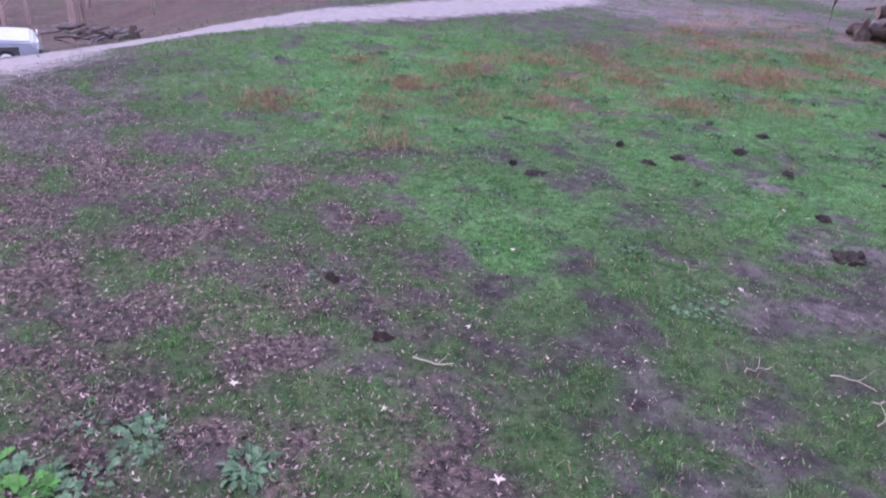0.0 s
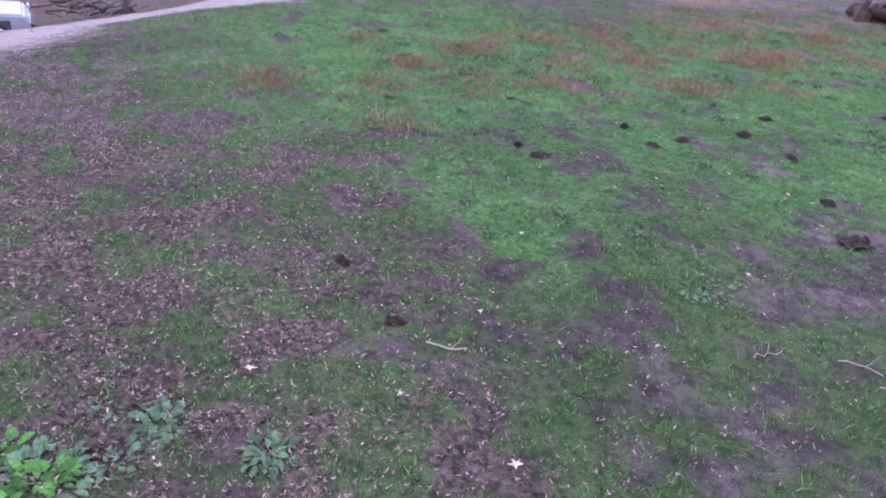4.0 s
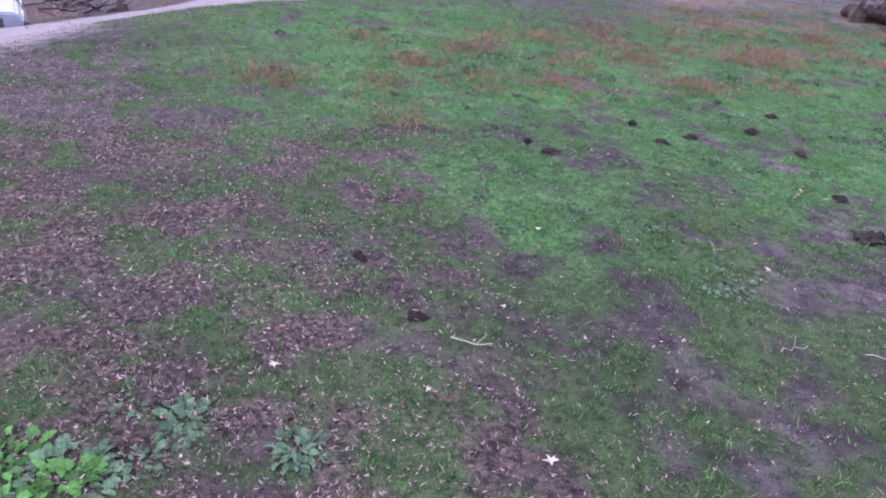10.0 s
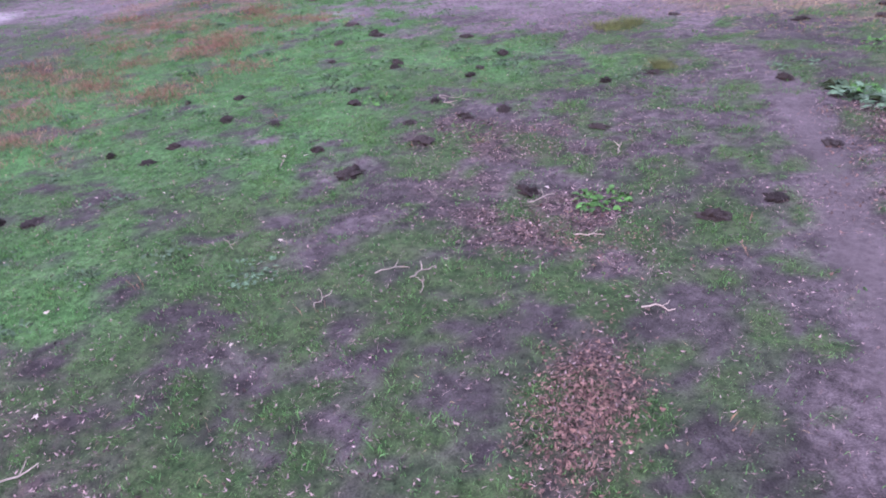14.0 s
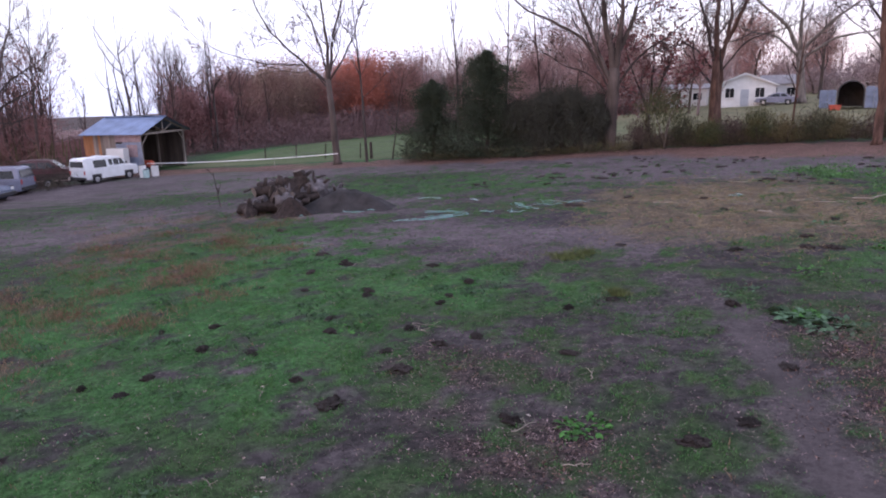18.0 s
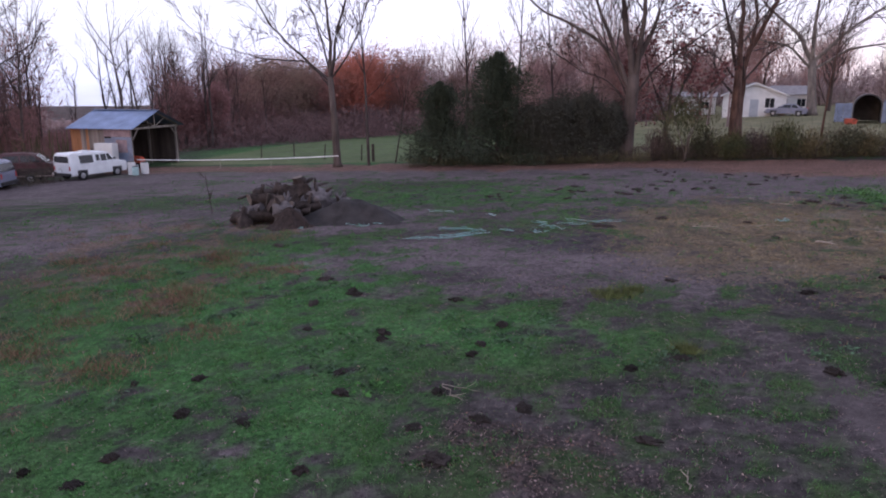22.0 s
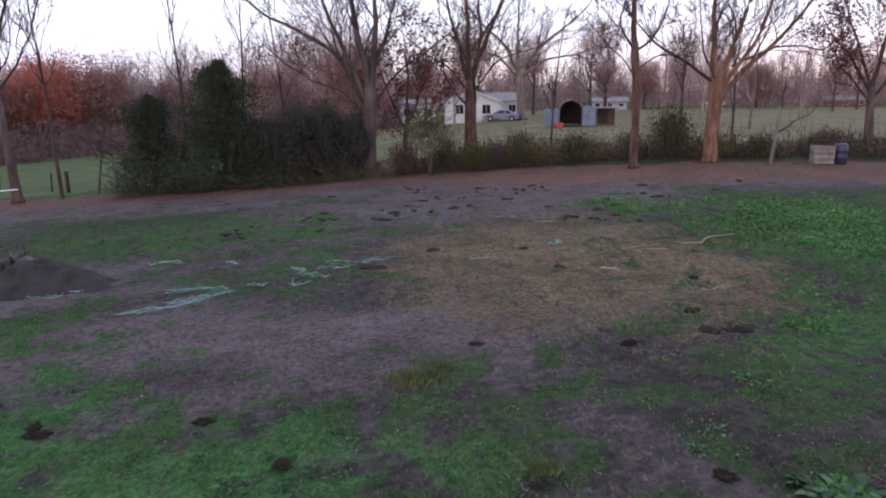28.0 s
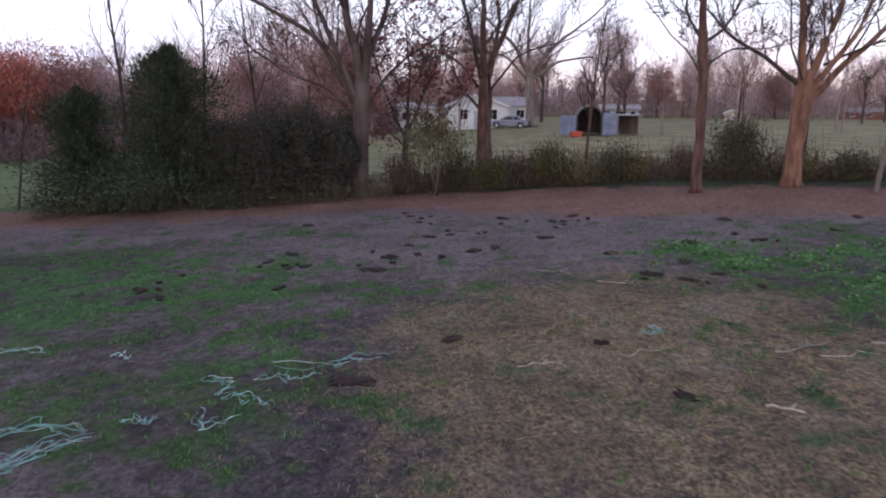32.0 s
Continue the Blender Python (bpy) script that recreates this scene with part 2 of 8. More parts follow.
M = {
    "bark": paint("bark", (0.085, 0.066, 0.06), 0.9, vary=0.4, scale=3, grain=30, bump=0.8, bump_scale=18, stretch=(1, 1, 0.25)),
    "limb_bark": paint("limb_bark", (0.062, 0.05, 0.048), 0.9, vary=0.4, scale=3, grain=30, bump=0.6, bump_scale=18, stretch=(1, 1, 0.4)),
    # brown bark with the low sun's orange glow put into its colour
    "bark_sunset": paint("bark_sunset", (0.165, 0.092, 0.064), 0.9, vary=0.5, scale=4.5, grain=26, bump=1.0, bump_scale=16, stretch=(1, 1, 0.25)),
    # dark brown bark, reddened in colour for warm low sunlight
    "bark_sun_tinted": paint("bark_sun_tinted", (0.095, 0.056, 0.045), 0.9, vary=0.55, scale=4.5, grain=26, bump=1.0, bump_scale=16, stretch=(1, 1, 0.25)),
    "bark_pale": paint("bark_pale", (0.15, 0.128, 0.115), 0.9, vary=0.35, scale=3, grain=24, bump=0.7, bump_scale=16, stretch=(1, 1, 0.25)),
    "twig": paint("twig", (0.07, 0.052, 0.048), 0.9, vary=0.3, scale=2, grain=20, bump=0, island=0.3),
    # far stems: brown lightened in colour to stand for distance haze
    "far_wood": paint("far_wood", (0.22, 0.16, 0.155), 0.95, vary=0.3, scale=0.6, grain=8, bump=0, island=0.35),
    "cedar": paint("cedar", (0.05, 0.05, 0.041), 0.95, vary=0.3, scale=1.2, grain=12, bump=0, island=0.22, second=(0.062, 0.062, 0.046), second_at=0.58),
    "cedar_green": paint("cedar_green", (0.042, 0.054, 0.036), 0.95, vary=0.3, scale=1.2, grain=12, bump=0, island=0.25, second=(0.052, 0.064, 0.04), second_at=0.56),
    "weed_brush": paint("weed_brush", (0.12, 0.10, 0.055), 0.95, vary=0.3, scale=0.9, grain=10, bump=0, island=0.45, second=(0.08, 0.085, 0.045), second_at=0.55),
    "bush": paint("bush", (0.05, 0.06, 0.028), 0.8, vary=0.35, scale=1.5, grain=12, bump=0, island=0.5, second=(0.095, 0.085, 0.036), second_at=0.55),
    "brush": paint("brush", (0.085, 0.062, 0.056), 0.95, vary=0.3, scale=0.7, grain=10, bump=0, island=0.4, second=(0.07, 0.068, 0.045), second_at=0.6),
    "rust_leaves": paint("rust_leaves", (0.396, 0.210, 0.186), 0.8, vary=0.25, scale=0.25, grain=6, bump=0, island=0.22, second=(0.300, 0.198, 0.174), second_at=0.5, through_light=0.45),
    "olive_leaf": paint("olive_leaf", (0.05, 0.054, 0.031), 0.9, vary=0.3, scale=1.5, grain=12, bump=0, island=0.4, second=(0.075, 0.066, 0.04), second_at=0.56),
    "oak_leaves": paint("oak_leaves", (0.19, 0.085, 0.085), 0.8, vary=0.3, scale=0.5, grain=6, bump=0, island=0.4, through_light=0.45),
    # rusty leaves; the dark share stands for shaded gaps between them
    "rust_litter": paint("rust_litter", (0.07, 0.042, 0.036), 0.85, vary=0.3, scale=24.0, grain=9, bump=0, island=0.55, second=(0.205, 0.125, 0.1), second_at=0.52),
    "red_leaves": paint("red_leaves", (0.529, 0.201, 0.144), 0.8, vary=0.25, scale=0.3, grain=6, bump=0, island=0.22, second=(0.345, 0.167, 0.132), second_at=0.55, through_light=0.45),
    "olive_brown_leaves": paint("olive_brown_leaves", (0.338, 0.257, 0.203), 0.85, vary=0.25, scale=0.3, grain=6, bump=0, island=0.15, second=(0.392, 0.243, 0.209), second_at=0.55, through_light=0.45),
    "maroon_leaves": paint("maroon_leaves", (0.330, 0.171, 0.165), 0.85, vary=0.25, scale=0.4, grain=6, bump=0, island=0.25, second=(0.264, 0.154, 0.154), second_at=0.55, through_light=0.45),
    "maroon_brush": paint("maroon_brush", (0.18, 0.098, 0.096), 0.95, vary=0.25, scale=0.2, grain=4, bump=0, island=0.3, second=(0.21, 0.112, 0.1), second_at=0.55),
    "brown_leaves": paint("brown_leaves", (0.312, 0.198, 0.180), 0.85, vary=0.25, scale=0.3, grain=6, bump=0, island=0.35, second=(0.240, 0.174, 0.162), second_at=0.55, through_light=0.45),
    "floor_brush": paint("floor_brush", (0.125, 0.08, 0.082), 0.95, vary=0.25, scale=0.2, grain=4, bump=0, island=0.35, second=(0.175, 0.108, 0.105), second_at=0.55),
    # far twigs and brush: distance haze painted in as paler, mauver colour
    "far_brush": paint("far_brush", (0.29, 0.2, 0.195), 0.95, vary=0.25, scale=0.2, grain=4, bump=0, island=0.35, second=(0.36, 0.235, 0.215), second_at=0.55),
    "hazed_brush": paint("hazed_brush", (0.29, 0.22, 0.225), 0.95, vary=0.25, scale=0.12, grain=3, bump=0, island=0.3, second=(0.34, 0.24, 0.225), second_at=0.55),
    "tuft_grass": paint("tuft_grass", (0.1, 0.12, 0.045), 0.8, vary=0.3, scale=2, grain=9, bump=0, island=0.4),
    "grass": paint("grass", (0.052, 0.148, 0.042), 0.75, vary=0.35, scale=1.6, grain=7, bump=0, island=0.5, second=(0.08, 0.15, 0.05), second_at=0.55),
    "dry_grass": paint("dry_grass", (0.2, 0.138, 0.095), 0.85, vary=0.3, scale=1.5, grain=8, bump=0, island=0.5, second=(0.15, 0.085, 0.055), second_at=0.5),
    "straw": paint("straw", (0.26, 0.2, 0.12), 0.85, vary=0.3, scale=1.5, grain=8, bump=0, island=0.3, second=(0.22, 0.15, 0.08), second_at=0.5),
    # brown leaves; near-black and pale shares paint in shaded gaps and highlights
    "litter": paint("litter", (0.042, 0.028, 0.03), 0.85, vary=0.3, scale=24.0, grain=8, bump=0, island=0.95, second=(0.29, 0.215, 0.205), second_at=0.55),
    "pale_leaf": paint("pale_leaf", (0.42, 0.37, 0.33), 0.75, vary=0.15, scale=20, grain=80, bump=0.2),
    "weed_leaf": paint("weed_leaf", (0.046, 0.13, 0.028), 0.75, vary=0.25, scale=5, grain=30, bump=0.3, bump_scale=25, random_ob=0.55),
    "weed_pale": paint("weed_pale", (0.06, 0.11, 0.06), 0.7, vary=0.3, scale=5, grain=30, bump=0.3, bump_scale=25, random_ob=0.5),
    "clover": paint("clover", (0.066, 0.145, 0.045), 0.65, vary=0.3, scale=1.0, grain=10, bump=0, island=0.5),
    "dung": paint("dung", (0.036, 0.029, 0.027), 0.9, vary=0.45, scale=9, grain=50, bump=0.9, bump_scale=30, random_ob=0.35),
    "clod": paint("clod", (0.038, 0.028, 0.026), 0.95, vary=0.4, scale=8, grain=50, bump=0.9, bump_scale=30, random_ob=0.3),
    "soil_heap": paint("soil_heap", (0.036, 0.033, 0.034), 0.95, vary=0.35, scale=2.2, grain=25, bump=1.0, bump_scale=14),
    "stick": paint("stick", (0.27, 0.23, 0.195), 0.85, vary=0.3, scale=8, grain=60, bump=0.4, random_ob=0.3),
    "log_bark": paint("log_bark", (0.048, 0.037, 0.034), 0.95, vary=0.45, scale=5, grain=30, bump=1.0, bump_scale=14, random_ob=0.3),
    "log_grey": paint("log_grey", (0.115, 0.103, 0.108), 0.9, vary=0.35, scale=4, grain=24, bump=0.9, bump_scale=12, random_ob=0.3),
    "log_end": paint("log_end", (0.12, 0.098, 0.086), 0.85, vary=0.3, scale=9, grain=40, bump=0.4, random_ob=0.25),
    "netting": paint("netting", (0.15, 0.35, 0.33), 0.5, vary=0.2, scale=5, grain=30, bump=0),
    "net_white": paint("net_white", (0.36, 0.5, 0.5), 0.5, vary=0.15, scale=5, grain=30, bump=0),
    "tape": paint("tape", (0.78, 0.78, 0.78), 0.5, vary=0.12, scale=3, grain=30, bump=0),
    "white_body": paint("white_body", (0.70, 0.72, 0.75), 0.35, vary=0.08, scale=2, grain=20, bump=0),
    "pale_body": paint("pale_body", (0.20, 0.22, 0.27), 0.4, vary=0.1, scale=2, grain=20, bump=0),
    "silver_body": paint("silver_body", (0.19, 0.20, 0.27), 0.4, vary=0.12, scale=2, grain=20, bump=0),
    "maroon_body": paint("maroon_body", (0.07, 0.022, 0.028), 0.5, vary=0.25, scale=2, grain=20, bump=0),
    "vine_twig": paint("vine_twig", (0.36, 0.232, 0.226), 0.9, vary=0.3, scale=2, grain=20, bump=0, island=0.35),
    "blue_body": paint("blue_body", (0.045, 0.065, 0.12), 0.35, vary=0.15, scale=2, grain=20, bump=0),
    "glass": paint("glass", (0.012, 0.014, 0.018), 0.12, vary=0.1, bump=0),
    "tyre": paint("tyre", (0.02, 0.02, 0.022), 0.9, vary=0.2, bump=0.2),
    "rim": paint("rim", (0.42, 0.42, 0.44), 0.4, 0.7, vary=0.2, bump=0),
    "trim_black": paint("trim_black", (0.03, 0.03, 0.033), 0.6, vary=0.2, bump=0),
    "lamp_red": paint("lamp_red", (0.35, 0.02, 0.02), 0.3, vary=0.1, bump=0),
    "lamp_clear": paint("lamp_clear", (0.62, 0.62, 0.62), 0.2, vary=0.1, bump=0),
    "roof_metal": paint("roof_metal", (0.16, 0.215, 0.35), 0.5, 0.2, vary=0.2, scale=1.2, grain=12, bump=0.1),
    "plank_pink": paint("plank_pink", (0.30, 0.215, 0.225), 0.85, vary=0.25, scale=2.5, grain=30, bump=0.4),
    "plank_warm": paint("plank_warm", (0.3, 0.135, 0.065), 0.85, vary=0.3, scale=2.5, grain=30, bump=0.5, random_ob=0.3, stretch=(1, 1, 0.15)),
    "plank_grey": paint("plank_grey", (0.235, 0.195, 0.175), 0.9, vary=0.3, scale=2.5, grain=30, bump=0.5, random_ob=0.3, stretch=(1, 1, 0.15)),
    # weathered boards with interior shade put into their colour
    "plank_shaded": paint("plank_shaded", (0.075, 0.058, 0.05), 0.95, vary=0.35, scale=2.5, grain=30, bump=0.5, random_ob=0.3, stretch=(1, 1, 0.15)),
    "sheet_metal": paint("sheet_metal", (0.17, 0.205, 0.29), 0.5, 0.3, vary=0.25, scale=1.5, grain=14, bump=0.2),
    "beam": paint("beam", (0.21, 0.18, 0.16), 0.85, vary=0.3, scale=3, grain=30, bump=0.4, stretch=(1, 1, 0.2)),
    "red_paint": paint("red_paint", (0.42, 0.07, 0.035), 0.5, vary=0.25, scale=4, grain=30, bump=0.1),
    "white_paint": paint("white_paint", (0.62, 0.62, 0.62), 0.7, vary=0.1, scale=1.2, grain=14, bump=0.1),
    "grey_siding": paint("grey_siding", (0.34, 0.37, 0.42), 0.7, vary=0.12, scale=1.2, grain=14, bump=0.1),
    "beige_siding": paint("beige_siding", (0.50, 0.45, 0.38), 0.7, vary=0.12, scale=1.2, grain=14, bump=0.1),
    "brick_red": paint("brick_red", (0.23, 0.105, 0.085), 0.85, vary=0.25, scale=2, grain=20, bump=0.2),
    "shingle": paint("shingle", (0.24, 0.23, 0.24), 0.9, vary=0.2, scale=2, grain=16, bump=0.3),
    "shingle_dark": paint("shingle_dark", (0.10, 0.09, 0.09), 0.9, vary=0.2, scale=2, grain=16, bump=0.3),
    "crate_wood": paint("crate_wood", (0.19, 0.165, 0.15), 0.85, vary=0.25, scale=3, grain=30, bump=0.4, random_ob=0.25),
    "blue_plastic": paint("blue_plastic", (0.022, 0.024, 0.055), 0.45, vary=0.15, scale=3, grain=20, bump=0),
    "wire": paint("wire", (0.14, 0.13, 0.125), 0.6, 0.5, vary=0.2, bump=0),
}


# ---- building helpers ----
def mesh_of(name, verts, faces, mats, smooth=False, slots=None):
    me = bpy.data.meshes.new(name)
    me.from_pydata([tuple(v) for v in verts], [], [tuple(f) for f in faces])
    for m in mats if isinstance(mats, (list, tuple)) else [mats]:
        me.materials.append(m)
    if slots is not None:
        me.polygons.foreach_set("material_index", slots)
    if smooth:
        me.polygons.foreach_set("use_smooth", [True] * len(me.polygons))
    me.update()
    return me


def fast_mesh(name, verts, quads, mat, smooth=False):
    """A mesh from numpy arrays: verts (n, 3) and faces (m, 3 or 4)."""
    verts, quads = np.asarray(verts, np.float32), np.asarray(quads, np.int32)
    k = quads.shape[1]
    me = bpy.data.meshes.new(name)
    me.vertices.add(len(verts))
    me.vertices.foreach_set("co", verts.ravel())
    me.loops.add(quads.size)
    me.loops.foreach_set("vertex_index", quads.ravel())
    me.polygons.add(len(quads))
    me.polygons.foreach_set("loop_start", np.arange(0, quads.size, k, dtype=np.int32))
    if smooth:
        me.polygons.foreach_set("use_smooth", np.ones(len(quads), bool))
    me.materials.append(mat)
    me.update(calc_edges=True)
    return me


def from_bm(name, bm, mat, smooth=False):
    me = bpy.data.meshes.new(name)
    bmesh.ops.recalc_face_normals(bm, faces=bm.faces)
    bm.to_mesh(me)
    bm.free()
    me.materials.append(mat)
    if smooth:
        me.polygons.foreach_set("use_smooth", [True] * len(me.polygons))
    return me


def part(name, geo, material, parent, label="", smooth=False, at=None):
    """ONE mesh object under a thing or a part, from a bmesh, a (verts, faces) pair or a mesh."""
    if isinstance(geo, tuple):
        geo = mesh_of(name, geo[0], geo[1], material, smooth)
    elif not isinstance(geo, bpy.types.Mesh):
        geo = from_bm(name, geo, material, smooth)
    ob = new(name, geo)
    ob.parent = parent
    if at is not None:
        ob.matrix_basis = at
    return tagged(ob, label)


def thing(name, m, label, category, group="", kind=""):
    ob = new(name)
    ob.empty_display_size = 0.2
    ob.matrix_basis = m
    return tagged(ob, label, category, group, kind)


def box(bm, x0, x1, y0, y1, z0, z1, bevel=0.0, m=None):
    r = bmesh.ops.create_cube(bm, size=1, matrix=Matrix.Translation(((x0 + x1) / 2, (y0 + y1) / 2, (z0 + z1) / 2)) @ Matrix.Diagonal((x1 - x0, y1 - y0, z1 - z0, 1)))
    if m is not None:
        bmesh.ops.transform(bm, matrix=m, verts=r["verts"])
    if bevel:
        bmesh.ops.bevel(bm, geom=list({e for v in r["verts"] for e in v.link_edges}), offset=bevel, segments=2, affect="EDGES")
    return bm


def boxed(*args, bevel=0.0, m=None):
    return box(bmesh.new(), *args, bevel=bevel, m=m)


def tube(points, radii, sides=6, cap=True):
    """A tapered tube along points."""
    verts, faces = [], []
    pts = [Vector(p) for p in points]
    for i, p in enumerate(pts):
        d = (pts[min(i + 1, len(pts) - 1)] - pts[max(i - 1, 0)]).normalized()
        a = d.orthogonal().normalized() if abs(d.z) > 0.95 else d.cross(Vector((0, 0, 1))).normalized()
        b = d.cross(a)
        for k in range(sides):
            t = 2 * math.pi * k / sides
            verts.append(p + (a * math.cos(t) + b * math.sin(t)) * radii[i])
    for i in range(len(pts) - 1):
        for k in range(sides):
            j = (k + 1) % sides
            faces.append((i * sides + k, i * sides + j, (i + 1) * sides + j, (i + 1) * sides + k))
    if cap:
        faces.append(tuple(range(sides))[::-1])
        faces.append(tuple(range((len(pts) - 1) * sides, len(pts) * sides)))
    return verts, faces


def joined(pieces):
    verts, faces = [], []
    for v, f in pieces:
        n = len(verts)
        verts += v
        faces += [tuple(i + n for i in q) for q in f]
    return verts, faces


def prism(profile, y0, y1, taper=None):
    """A profile of (x, z) points drawn out along y. taper: how far each point is drawn in at both ends."""
    n = len(profile)
    t = taper or [0] * n
    verts = [(x, y0 + t[i], z) for i, (x, z) in enumerate(profile)] + [(x, y1 - t[i], z) for i, (x, z) in enumerate(profile)]
    bm = bmesh.new()
    vs = [bm.verts.new(v) for v in verts]
    bm.faces.new(vs[:n])
    bm.faces.new(vs[n:][::-1])
    for i in range(n):
        j = (i + 1) % n
        bm.faces.new((vs[i], vs[n + i], vs[n + j], vs[j]))
    return bm


def bevelled(bm, w, seg=2):
    bmesh.ops.recalc_face_normals(bm, faces=bm.faces)
    bmesh.ops.bevel(bm, geom=[e for e in bm.edges if e.calc_face_angle(0) > 0.35], offset=w, segments=seg, affect="EDGES", clamp_overlap=True)
    return bm


# ---- the lie of the land ----
def value_noise(x, y, seed):
    x, y = np.asarray(x, float), np.asarray(y, float)
    xi, yi = np.floor(x).astype(np.int64), np.floor(y).astype(np.int64)
    u, v = x - xi, y - yi
    u, v = u * u * (3 - 2 * u), v * v * (3 - 2 * v)

    def h(a, b):
        n = (a * 374761393 + b * 668265263 + seed * 974711) & 0x7FFFFFFF
        n = ((n ^ (n >> 13)) * 1274126177) & 0x7FFFFFFF
        return ((n ^ (n >> 16)) & 0xFFFF) / 65535.0
    return (h(xi, yi) * (1 - u) + h(xi + 1, yi) * u) * (1 - v) + (h(xi, yi + 1) * (1 - u) + h(xi + 1, yi + 1) * u) * v


def fractal(x, y, scale, seed, octaves=4):
    total, amp, norm = 0, 1.0, 0
    for o in range(octaves):
        total = total + amp * value_noise(x * scale * 2**o, y * scale * 2**o, seed + o * 17)
        norm, amp = norm + amp, amp * 0.55
    return total / norm


def ground_height(x, y):
    flat = np.clip((52 - np.hypot(x, y - 18)) / 20, 0, 1)
    fall = np.clip((13 - y) / 13, 0, 1)
    past = np.maximum(0, -13.0 - 0.62 * np.clip(y + 1.8, -8, 14) - x)
    drop = np.clip(0.182 * past * past / (past + 1.5), 0, 5.0) * fall * fall * (3 - 2 * fall)   # the bank down to the drive
    lean = 0.0472 * np.clip(np.minimum(x, 14 + 6 * np.tanh((x - 14) / 6)), -80, 20) - 0.034 * np.clip(-80 - x, 0, 1420)   # the whole field tilts, and falls away past the woods
    return lean - drop + ((fractal(x, y, 0.45, 5, 3) - 0.5) * 0.09 + (fractal(x, y, 2.6, 9, 2) - 0.5) * 0.06) * flat


def ground_z(x, y):
    return float(ground_height(np.array([x]), np.array([y]))[0])


def blob(x, y, cx, cy, rx, ry, turn=0.0):
    """1 inside an oval, falling to 0 outside."""
    c, s = math.cos(radians(turn)), math.sin(radians(turn))
    u, v = (x - cx) * c + (y - cy) * s, -(x - cx) * s + (y - cy) * c
    return np.clip(1.5 - np.hypot(u / rx, v / ry), 0, 1)


def lane(x, y, points, width):
    best = np.full(np.shape(x), 1e9)
    for (ax, ay), (bx, by) in zip(points, points[1:]):
        dx, dy = bx - ax, by - ay
        t = np.clip(((x - ax) * dx + (y - ay) * dy) / (dx * dx + dy * dy), 0, 1)
        best = np.minimum(best, np.hypot(x - ax - t * dx, y - ay - t * dy))
    return np.clip(1.5 - best / width, 0, 1)


ROAD = [(-19, -30), (-18.5, -5), (-19.8, -1.5), (-21.0, 2), (-20.2, 5.3), (-20.4, 9.8), (-21.6, 14), (-22.4, 17)]
TRACK = [(2.6, -3), (3.2, 4.5), (3.1, 6.4), (2.95, 8.5), (2.75, 10.8), (2.4, 13.3), (1.0, 17), (-0.5, 19)]
VERGE = [(-34, 37), (-25, 37.5), (-18.5, 38.5), (-8, 38), (0, 38.2), (8, 37), (16, 33), (30, 27), (60, 10)]


